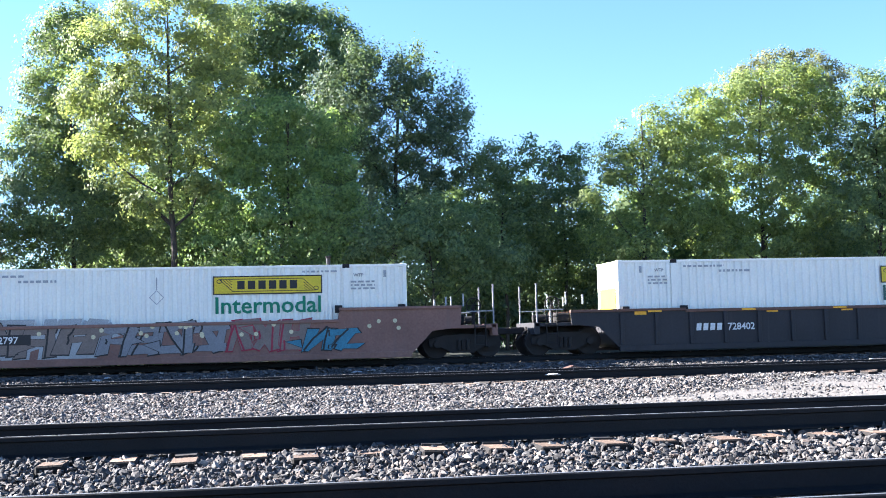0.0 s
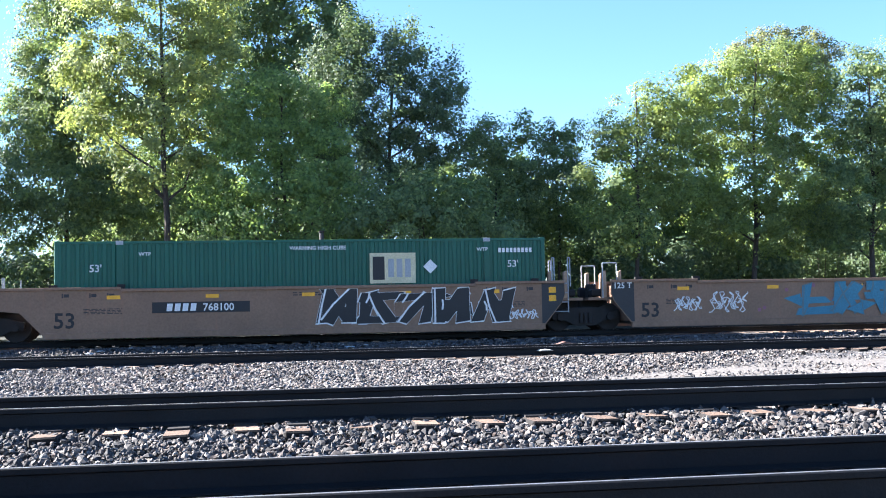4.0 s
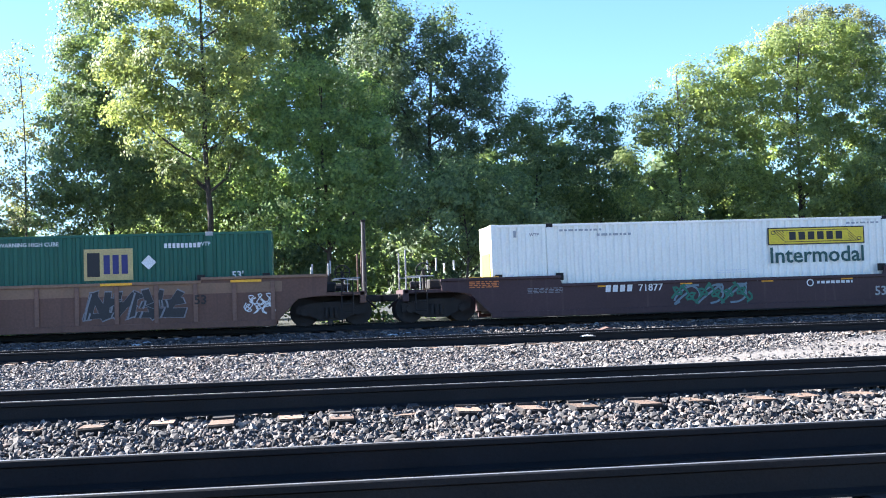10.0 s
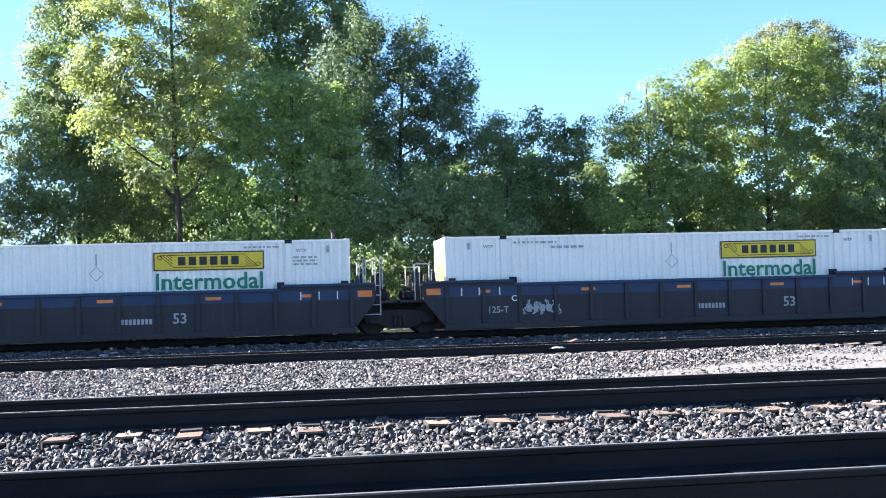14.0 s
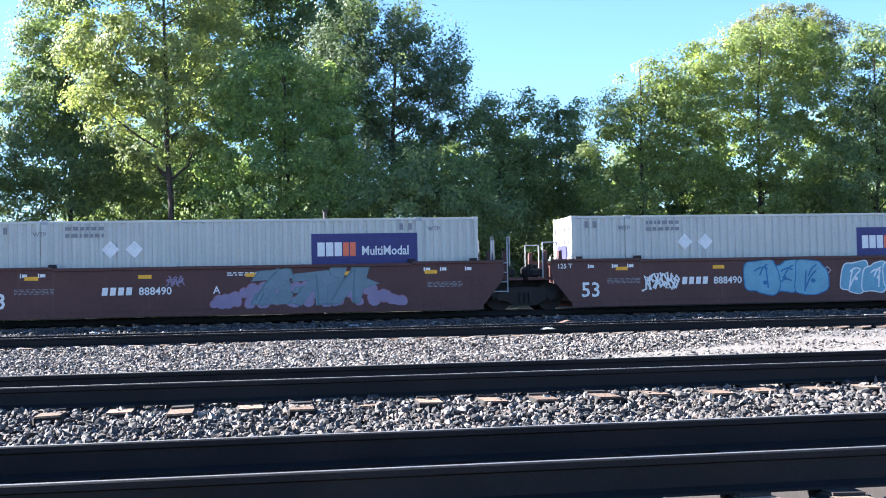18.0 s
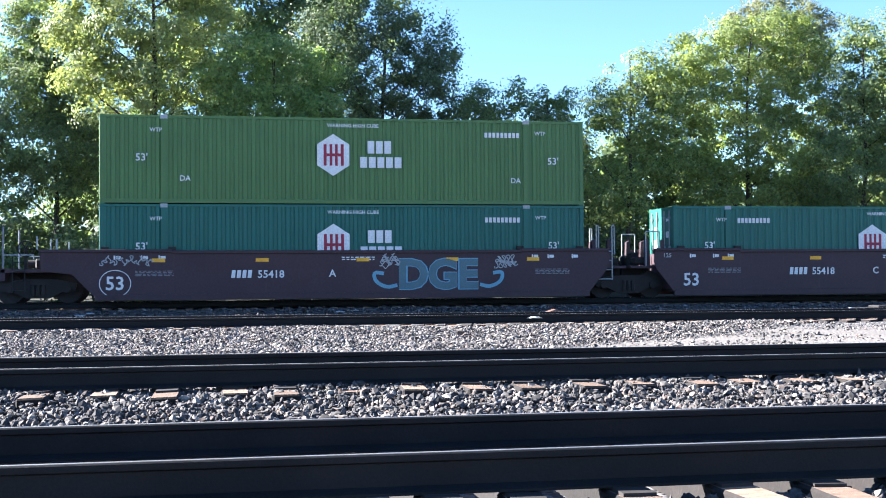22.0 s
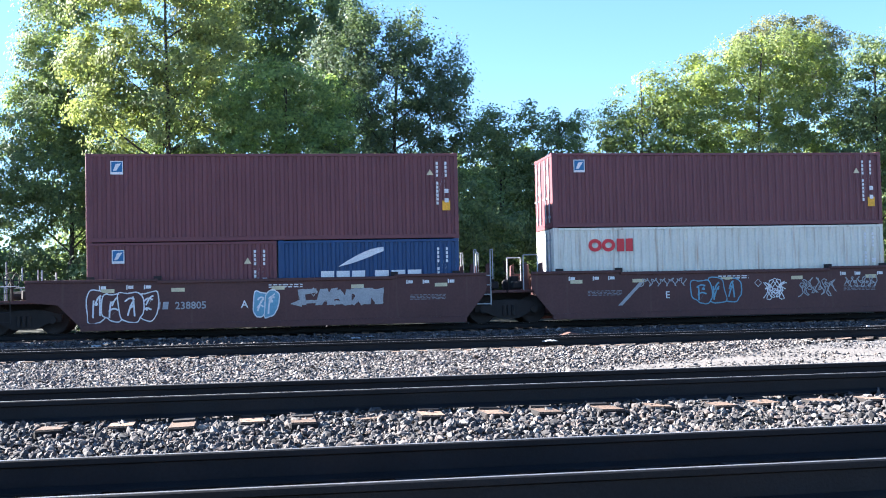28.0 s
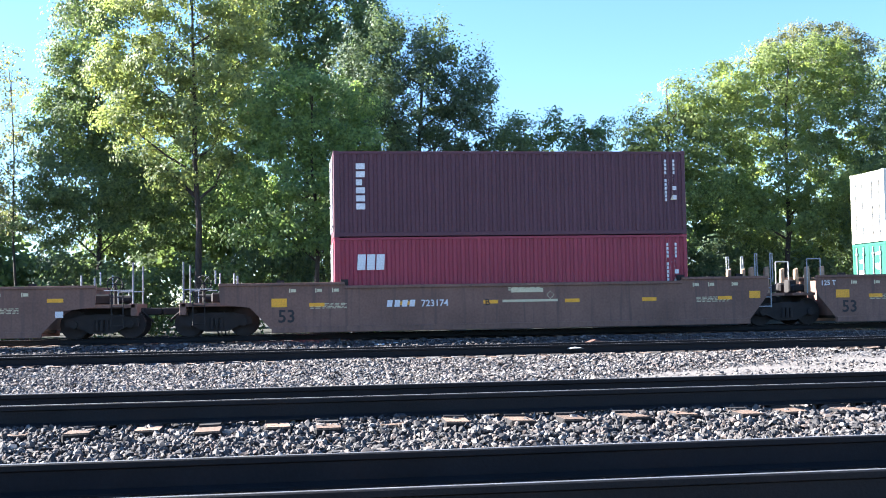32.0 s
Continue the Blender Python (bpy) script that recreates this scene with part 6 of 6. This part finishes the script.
# 20 to 24, five joined units for forty-foot boxes
BN = ((-422.36, "s", "c"), (-437.9, "s", "s"), (-453.17, "s", "s"), (-468.56, "s", "s"), (-484.03, "c", "s"))
for i, (uu, lf, rt) in enumerate(BN):
    u = uu + 6.096
    car = place(build_car(LO, 12.3, lf, rt, "car_brown", low=1.64, trucks="lr" if i in (0, 4) else "r"), u)
    if i in (0, 4):
        number(car, -3.3, "238805", 0.72, 0.24, "ink_silver")
    letter(car, "BCDEA"[i], (-1.15, -2.3, -2.0, -2.25, -1.2)[i], YC - 0.012, 0.72, 0.24, "ink_white", 1.0, "unit_mark")
    reflectors(car, (-5.4, -3.2, 0.0, 2.6, 5.4), "ink_orange" if i < 2 else "ink_cream", 1.34)
    marks(car, 6.15, 40 + i)
    if i == 0:
        scrawl(car, -2.1, 0.3, 0.7, 1.1, "ink_silver", 121)
        graffiti(car, 2.0, 0.75, 1.9, 0.65, 4, "car_brown", "ink_white", 122)
    elif i == 1:
        graffiti(car, -2.0, 0.35, 1.05, 1.0, 2, "ink_ltblue", "ink_white", 123)
        scrawl(car, -0.5, 0.4, 1.9, 0.9, "ink_silver", 124)
        scrawl(car, 2.0, 0.4, 4.0, 0.9, "ink_white", 125, 40, 0.03)
        scrawl(car, 2.1, 0.45, 3.6, 0.85, "ink_silver", 126, 40, 0.03)
    elif i == 2:
        scrawl(car, -4.0, 0.4, 3.2, 1.0, "ink_ltblue", 127, 40, 0.04)
        scrawl(car, -4.1, 0.4, 3.0, 1.0, "ink_white", 128, 40, 0.03)
        scrawl(car, 3.3, 0.4, 1.6, 0.5, "ink_white", 129)
    elif i == 3:
        scrawl(car, -3.1, 1.1, 1.6, 0.4, "ink_silver", 130)
        flat(car, [[(-3.95, 0.5), (-3.8, 0.5), (-3.0, 1.3), (-3.15, 1.3)]], YC - 0.006, "ink_silver", "paint_stroke")
        graffiti(car, -1.2, 0.5, 1.6, 0.9, 3, "car_brown", "ink_ltblue", 131)
        scrawl(car, 1.4, 0.5, 0.7, 0.9, "ink_white", 132)
        scrawl(car, 2.7, 0.6, 1.3, 0.8, "ink_silver", 133)
        scrawl(car, 4.4, 0.9, 1.2, 0.5, "ink_silver", 134)
    else:
        graffiti(car, -6.0, 0.35, 2.1, 1.0, 4, "car_brown", "ink_white", 135)
        graffiti(car, -0.75, 0.4, 0.7, 0.85, 2, "ink_ltblue", "ink_white", 136)
        graffiti(car, 0.7, 0.75, 2.7, 0.5, 5, "ink_silver", "ink_silver", 137, None, 0.3)
    if i == 0:
        load(sea_box("dark green sea container with big white letters", 12.192, H6, "sea_green", "four_block"), u)
        load(sea_box("dark maroon corrugated sea container stacked on another", 12.192, H6, "maroon_dark", "plain"), u, H6)
    elif i == 1:
        load(sea_box("maroon corrugated sea container with upright white lettering", 12.192, H6, "maroon_box", "upright"), u)
        load(sea_box("faded red-maroon sea container with upright white lettering", 12.192, H6, "maroon_red", "upright"), u, H6)
    elif i == 2:
        load(sea_box("maroon corrugated sea container with upright white lettering", 12.192, H6, "maroon_red", "upright"), u)
        load(sea_box("maroon corrugated sea container with upright white lettering", 12.192, H6, "maroon_red", "upright"), u, H6)
    elif i == 3:
        load(sea_box("dirty white sea container with red round letters", 12.192, H6, "white_rusty", "red_bars"), u)
        load(sea_box("maroon sea container with a small blue square emblem", 12.192, H5, "maroon_box", "square"), u, H6)
    else:
        load(sea_box("short maroon sea container with a small blue square emblem", 6.058, H5, "maroon_box", "square"), u - 3.05)
        load(sea_box("short dark blue sea container with a white swoosh", 6.058, H5, "navy_box", "swoosh"), u + 3.05)
        load(sea_box("maroon sea container with a small blue square emblem", 12.192, H6, "maroon_box", "square"), u, H5)

# 25 to 27
for i, (uu, lf, rt) in enumerate(((-505.69, "s", "c"), (-525.24, "s", "s"), (-544.77, "c", "s"))):
    u = uu + 6.096
    car = place(build_car(LD, 16.154, lf, rt, "car_tan_dirty", low=1.58, trucks="r" if i == 1 else "lr"), u)
    fifty(car, A53, "ink_black", 0.1, 0.42)
    reflectors(car, (-6.7, -3.7, -0.9, 1.9, 4.6, 7.3), "ink_amber", 0.98, 0.5)
    flat(car, [rect(-A53 - 0.1, 0.92, -A53 + 0.4, 1.2)], YC - 0.004, "ink_amber", "reflector")
    flat(car, [rect(A53 + 0.1, 0.95, A53 + 0.5, 1.2)], YC - 0.004, "ink_amber", "reflector")
    if i < 2:
        letter(car, "125 T", -A53 - 0.65, YC - 0.002, 1.36, 0.17, "ink_white")
    marks(car, A53, 50 + i, "ink_cream")
    if i == 0:
        flat(car, [rect(2.3, 0.84, 5.15, 1.12)], YC - 0.006, "ink_slate", "number_plate")
        number(car, 3.55, "723174", 0.87, 0.22)
        letter(car, "A", 1.6, YC - 0.012, 0.87, 0.22, "ink_black", 1.0, "unit_mark")
        load(sea_box("short dark blue sea container with a white swoosh", 6.058, H5, "navy_box", "swoosh"), u - 3.05)
        load(sea_box("short maroon sea container with upright white lettering", 6.058, H5, "maroon_box", "upright"), u + 3.05)
        load(sea_box("bright blue sea container with a white globe emblem", 12.192, H6, "blue_box", "globe"), u, H5)
    elif i == 1:
        flat(car, [rect(-1.3, 0.5, 1.7, 1.45)], YC - 0.002, "car_tan", "paint_patch")
        bars(car, -1.15, YC - 0.006, 0.6, 2.5, 0.68, 3, "car_maroon", 0.22, 0.0, "faded_bars")
        letter(car, "C", -3.4, YC - 0.012, 0.85, 0.22, "ink_black", 1.0, "unit_mark")
        load(sea_box("dark green sea container with big white letters", 12.192, H5, "sea_green", "four_block"), u)
        oo = load(sea_box("weathered white sea container with red round letters", 12.192, H5, "white_rusty", "red_bars"), u, H5)
        flat(oo, [rect(-2.5, H5 - 1.55, -1.6, H5 - 1.15)], YS, "ink_silver", "paint_patch")
        rr = random.Random(3)
        flat(oo, [rect(q, 0.3, q + rr.uniform(0.03, 0.1), 0.3 + rr.uniform(0.1, 0.4)) for q in (rr.uniform(-5.8, 5.5) for _ in range(34))], YS - 0.002, "car_rust", "rust_patch")
    else:
        number(car, -3.25, "723174", 0.87, 0.22)
        letter(car, "B", -1.1, YC - 0.012, 0.87, 0.22, "ink_black", 1.0, "unit_mark")
        flat(car, [rect(-0.2, 1.28, 0.9, 1.42), rect(-0.5, 0.96, 1.4, 1.04)], YC - 0.002, "ink_cream", "notice")
        load(sea_box("crimson sea container with short white lettering", 12.192, H6, "crimson_box", "short_bars"), u)
        load(sea_box("dark maroon sea container with upright white lettering", 12.192, H6, "maroon_dark", "upright"), u, H6)

# 28
u -= 19.5 + 4.1
car = place(build_car("weathered tan well car at the end of the train", 16.154, "c", "c", "car_tan_dirty", low=1.5), u)
reflectors(car, (-6.0, -3.0, 0.0, 3.0, 6.0, 8.6), "ink_amber", 1.25, 0.5)
flat(car, [rect(8.6, 0.7, 8.85, 0.9)], YC - 0.004, "ink_white", "notice")
marks(car, A53, 60, "ink_cream")

# ---- ties, ballast stones and trackside things ----
def tie_mesh():
    bm = box(-0.115, 0.115, -1.3, 1.3, -0.17, 0.0, 0.015)
    me = bpy.data.meshes.new("railway_tie")
    bm.to_mesh(me)
    bm.free()
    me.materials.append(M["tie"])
    me.materials.append(M["tie_shade"])
    # upright faces take the painted shade, tops stay plain timber
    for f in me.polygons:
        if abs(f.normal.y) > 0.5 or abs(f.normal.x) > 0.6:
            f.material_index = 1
    return me


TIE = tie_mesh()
PLATE = cached("tie_plate", lambda: box(-0.09, 0.09, -0.17, 0.17, 0.0, 0.018), "steel_dark")
trng = random.Random(4)
for key, x0, x1 in (("a", -4.2, 8.4), ("b", -5.3, 11.5), ("c", -9.5, 20.5)):
    yc, zr = TRACKS[key]
    x = x0
    while x < x1:
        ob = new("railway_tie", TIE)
        ob.matrix_world = pose(x, yc + trng.uniform(-0.12, 0.10), zr - (0.222 if key == "a" else 0.198) + trng.uniform(-0.008, 0.002), trng.uniform(-0.3, 0.3), trng.uniform(-2, 2), trng.uniform(-3.0, 3.0))
        tagged(ob, "weathered timber railway tie half sunk in ballast", "railway tie", "ties of the tracks")
        for s in (-1, 1):
            pl = part("tie_plate", PLATE, None, ob)
            pl.location = (0, s * GAUGE / 2, 0)
        x += 0.524 + trng.uniform(-0.05, 0.05)


def far_ties():
    vs, fs = [], []
    for key in TRACKS:
        yc, zr = TRACKS[key]
        skip = {"a": (-4.4, 8.6), "b": (-5.5, 11.7), "c": (-9.7, 20.7), "d": (0, 0)}[key]
        x = -70.0
        while x < 80:
            if not skip[0] < x < skip[1]:
                k = len(vs)
                for dx, dz in ((-0.11, -0.15), (0.11, -0.15), (0.11, 0), (-0.11, 0)):
                    for dy in (-1.3, 1.3):
                        vs.append((x + dx, yc + dy, zr - 0.205 + dz))
                fs += [(k, k + 2, k + 4, k + 6), (k + 1, k + 7, k + 5, k + 3), (k + 6, k + 4, k + 5, k + 7), (k, k + 6, k + 7, k + 1), (k + 4, k + 2, k + 3, k + 5)]
            x += 0.524
    tagged(new("railway_ties_far", mesh_of("railway_ties_far", vs, fs, M["tie"])), "weathered timber ties along the tracks", "railway ties", kind="stuff")


far_ties()


def stone_material(name, k):
    m = bpy.data.materials.new(name)
    m.use_nodes = True
    n, l = m.node_tree.nodes, m.node_tree.links
    b = n["Principled BSDF"]
    b.inputs["Roughness"].default_value = 0.9
    g = n.new("ShaderNodeNewGeometry")
    rp = n.new("ShaderNodeValToRGB")
    e = rp.color_ramp.elements
    e[0].color, e[1].color = (0.035 * k, 0.034 * k, 0.036 * k, 1), (0.40 * k, 0.375 * k, 0.345 * k, 1)
    for p, c in ((0.35, (0.085 * k, 0.080 * k, 0.080 * k, 1)), (0.6, (0.165 * k, 0.15 * k, 0.14 * k, 1)), (0.8, (0.155 * k, 0.118 * k, 0.10 * k, 1))):
        q = e.new(p)
        q.color = c
    l.new(g.outputs["Random Per Island"], rp.inputs[0])
    tc = n.new("ShaderNodeTexCoord")
    no = n.new("ShaderNodeTexNoise")
    no.inputs["Scale"].default_value, no.inputs["Detail"].default_value = 45, 4
    l.new(tc.outputs["Object"], no.inputs["Vector"])
    mr = n.new("ShaderNodeMapRange")
    mr.inputs[1].default_value, mr.inputs[2].default_value, mr.inputs[3].default_value, mr.inputs[4].default_value = 0.3, 0.7, 0.7, 1.2
    l.new(no.outputs[0], mr.inputs[0])
    mx = n.new("ShaderNodeMix")
    mx.data_type, mx.blend_type = "RGBA", "MULTIPLY"
    mx.inputs[0].default_value = 1
    l.new(rp.outputs[0], mx.inputs[6])
    l.new(mr.outputs[0], mx.inputs[7])
    l.new(mx.outputs[2], b.inputs["Base Color"])
    return m


M["stones"] = stone_material("ballast_stones", 0.6)
M["stones_pale"] = stone_material("pale_ballast_stones", 0.85)
# darker copy; beside the train it paints in the train's shade
M["stones_dark"] = stone_material("dark_ballast_stones", 0.5)
ICO_V = np.array([(0, 0, 1), (0.894, 0, 0.447), (0.276, 0.851, 0.447), (-0.724, 0.526, 0.447), (-0.724, -0.526, 0.447), (0.276, -0.851, 0.447), (0.724, 0.526, -0.447), (-0.276, 0.851, -0.447), (-0.894, 0, -0.447), (-0.276, -0.851, -0.447), (0.724, -0.526, -0.447), (0, 0, -1)])
ICO_F = np.array([(0, 1, 2), (0, 2, 3), (0, 3, 4), (0, 4, 5), (0, 5, 1), (1, 6, 2), (2, 7, 3), (3, 8, 4), (4, 9, 5), (5, 10, 1), (6, 7, 2), (7, 8, 3), (8, 9, 4), (9, 10, 5), (10, 6, 1)])
OCT_V = np.array([(0.6, 0.1, 0.75), (-0.5, 0.4, 0.8), (-0.1, -0.6, 0.7), (1.05, 0, 0), (0.3, 0.95, 0), (-0.7, 0.8, 0), (-1.0, -0.3, 0), (-0.2, -1.0, 0), (0.75, -0.7, 0)])
OCT_F = np.array([(0, 1, 2), (0, 3, 4), (0, 4, 1), (1, 4, 5), (1, 5, 6), (1, 6, 2), (2, 6, 7), (2, 7, 8), (2, 8, 0), (0, 8, 3)])


def stones(name, x0, x1, y0, y1, density, size, base_v, base_f, seed, height, label, material="stones"):
    """Loose angular stones on the bed."""
    rng = np.random.default_rng(seed)
    n = int((x1 - x0) * (y1 - y0) * density)
    px, py = rng.uniform(x0, x1, n), rng.uniform(y0, y1, n)
    pz = np.array([ground_z(y) for y in py]) + height(px, py, rng)
    k = len(base_v)
    v = np.repeat(base_v[None], n, 0) * (1 + rng.normal(0, 0.26, (n, k, 1)).clip(-0.45, 0.45))
    v *= rng.uniform(0.5, 1.5, (n, 1, 3)) * np.array((1.0, 1.0, 0.85))
    a = rng.uniform(0, 6.283, n)
    b = rng.normal(0, 0.5, n)
    ca, sa, cb, sb = np.cos(a), np.sin(a), np.cos(b), np.sin(b)
    x, y, z = v[..., 0], v[..., 1], v[..., 2]
    y, z = y * cb[:, None] - z * sb[:, None], y * sb[:, None] + z * cb[:, None]
    x, y = x * ca[:, None] - y * sa[:, None], x * sa[:, None] + y * ca[:, None]
    s = (size * rng.lognormal(0, 0.32, n).clip(0.45, 1.7))[:, None]
    co = np.stack((x * s + px[:, None], y * s + py[:, None], z * s + pz[:, None]), -1).reshape(-1, 3)
    f = (np.repeat(base_f[None], n, 0) + (np.arange(n) * k)[:, None, None]).reshape(-1, 3)
    me = bpy.data.meshes.new(name)
    me.vertices.add(len(co))
    me.vertices.foreach_set("co", co.reshape(-1).astype(np.float32))
    me.loops.add(len(f) * 3)
    me.loops.foreach_set("vertex_index", f.reshape(-1).astype(np.int32))
    me.polygons.add(len(f))
    me.polygons.foreach_set("loop_start", np.arange(0, len(f) * 3, 3, dtype=np.int32))
    me.polygons.foreach_set("use_smooth", np.zeros(len(f), dtype=bool))
    me.update(calc_edges=True)
    me.materials.append(M[material])
    tagged(new(name, me), label, "ballast", kind="stuff")


def lift(amp, base):
    def f(px, py, rng):
        return base + rng.uniform(0, amp, len(px)) + 0.02 * np.sin(px * 2.3) * np.cos(py * 3.1)
    return f


def berm(px, py, rng):
    """Stones thin out and sink where the dusty way runs."""
    way = (15.4 + 0.6 * px + 1.2) - py
    return 0.015 + rng.uniform(0, 0.07, len(px)) + 0.03 * np.sin(px * 1.3) * np.cos(py * 2.1) + 0.015 * np.sin(px * 0.7 + 1) - np.clip(way + rng.normal(0, 0.5, len(px)), 0, 1) * np.where(rng.uniform(0, 1, len(px)) < 0.16, 0.06, 0.3) - np.clip(py - 23.3, 0, 0.6) * 0.1


stones("ballast_near", -1.5, 6.5, 4.9, 5.82, 1200, 0.0215, ICO_V, ICO_F, 1, lift(0.045, 0.0), "dark crushed stone ballast round the ties of a track", "stones_dark")
stones("ballast_between", -4.0, 9.0, 7.45, 10.4, 1450, 0.0205, ICO_V, ICO_F, 2, lift(0.085, -0.02), "grey and pinkish crushed stone ballast between two tracks")
stones("ballast_berm", -9.0, 21.0, 16.0, 24.45, 380, 0.0235, OCT_V, OCT_F, 3, berm, "pale crushed stone ballast on the shoulder of a track", "stones_pale")
stones("ballast_far", -12.0, 28.0, 26.0, 37.5, 60, 0.04, OCT_V, OCT_F, 4, lift(0.05, 0.0), "grey crushed stone ballast beside the train", "stones_dark")


def trackside():
    """Small things along the tracks."""
    post = new("marker_post")
    post.location = (17.0, 30.5, ground_z(30.5))
    part("post", box(-0.05, 0.05, -0.03, 0.03, -0.1, 0.30, 0.008), M["ink_white"], post)
    part("band", box(-0.053, 0.053, -0.033, 0.033, 0.06, 0.12), M["ink_red"], post)
    tagged(post, "short white marker post with a red band", "post")
    sw = new("switch_machine")
    sw.location = (18.6, 31.2, ground_z(31.2))
    part("housing", box(-1.0, 1.0, -0.35, 0.35, -0.05, 0.26, 0.04), M["steel_dark"], sw)
    part("cover", box(-0.5, 0.5, -0.3, 0.3, 0.26, 0.33, 0.03), M["steel_dark"], sw)
    tagged(sw, "low dark steel switch machine beside the track", "switch machine")
    pole = new("utility_post")
    pole.location = (2.4, 43.0, ground_z(43.0))
    bm = bmesh.new()
    tube(bm, (0, 0, -0.3), (0, 0, 4.4), 0.08, 10, 0.08)
    part("post", bm, M["car_char"], pole)
    part("cap", box(-0.1, 0.1, -0.1, 0.1, 4.38, 4.46, 0.02), M["steel_dark"], pole)
    tagged(pole, "dark slender post standing behind the train", "post")
    dk = new("derail")
    dk.location = (8.4, 31.8, ground_z(31.8))
    part("wedge", prism([(-0.7, 0.0), (0.7, 0.0), (0.55, 0.22), (0.2, 0.30)], -0.2, 0.2), M["car_rust"], dk)
    part("base", box(-0.8, 0.8, -0.3, 0.3, -0.1, 0.02), M["steel_dark"], dk)
    tagged(dk, "rusty low steel wedge lying by the rail", "track part")
    # scraps of plastic and paper on the stones
    for i, (x, y, z, s) in enumerate(((6.15, 24.35, 0.0, 0.11), (2.9, 36.6, 0.0, 0.13), (3.4, 36.9, 0.0, 0.1), (-5.1, 36.4, 0.0, 0.14), (-4.8, 36.9, 0.0, 0.1))):
        rng = random.Random(500 + i)
        bm = bmesh.new()
        bmesh.ops.create_icosphere(bm, subdivisions=2, radius=s)
        for v in bm.verts:
            v.co = Vector((v.co.x * 1.3, v.co.y, abs(v.co.z) * 0.35)) * (1 + rng.uniform(-0.35, 0.35))
        sc = new("litter", bpy.data.meshes.new("litter"))
        bm.to_mesh(sc.data)
        bm.free()
        sc.data.materials.append(M["ink_silver"])
        sc.location = (x, y, ground_z(y) + (0.16 if i == 0 else 0.03))
        tagged(sc, "crumpled pale plastic scrap lying on the ballast", "litter", "litter on the ballast")


trackside()


def motions():
    for ob, u, z in moving:
        walk(ob, [(t, pose(u + s, YD, ZD + z)) for t, s in S_ROWS])


# distance that the train has gone at each second
S_ROWS = ((0, 12.09), (1, 28.9), (2, 45.26), (3, 62.3), (6, 111.88), (7, 127.53), (8, 144.55), (9, 160.68), (10, 177.9), (11, 194.4), (12, 210.35), (13, 227.66), (14, 243.7), (17, 294.73), (18, 311.52), (19, 327.64), (20, 345.0), (21, 361.1), (22, 378.14),
          (23, 395.1), (24, 411.43), (25, 428.7), (28, 478.44), (29, 495.8), (30, 512.63), (31, 529.05), (32, 546.32))

motions()
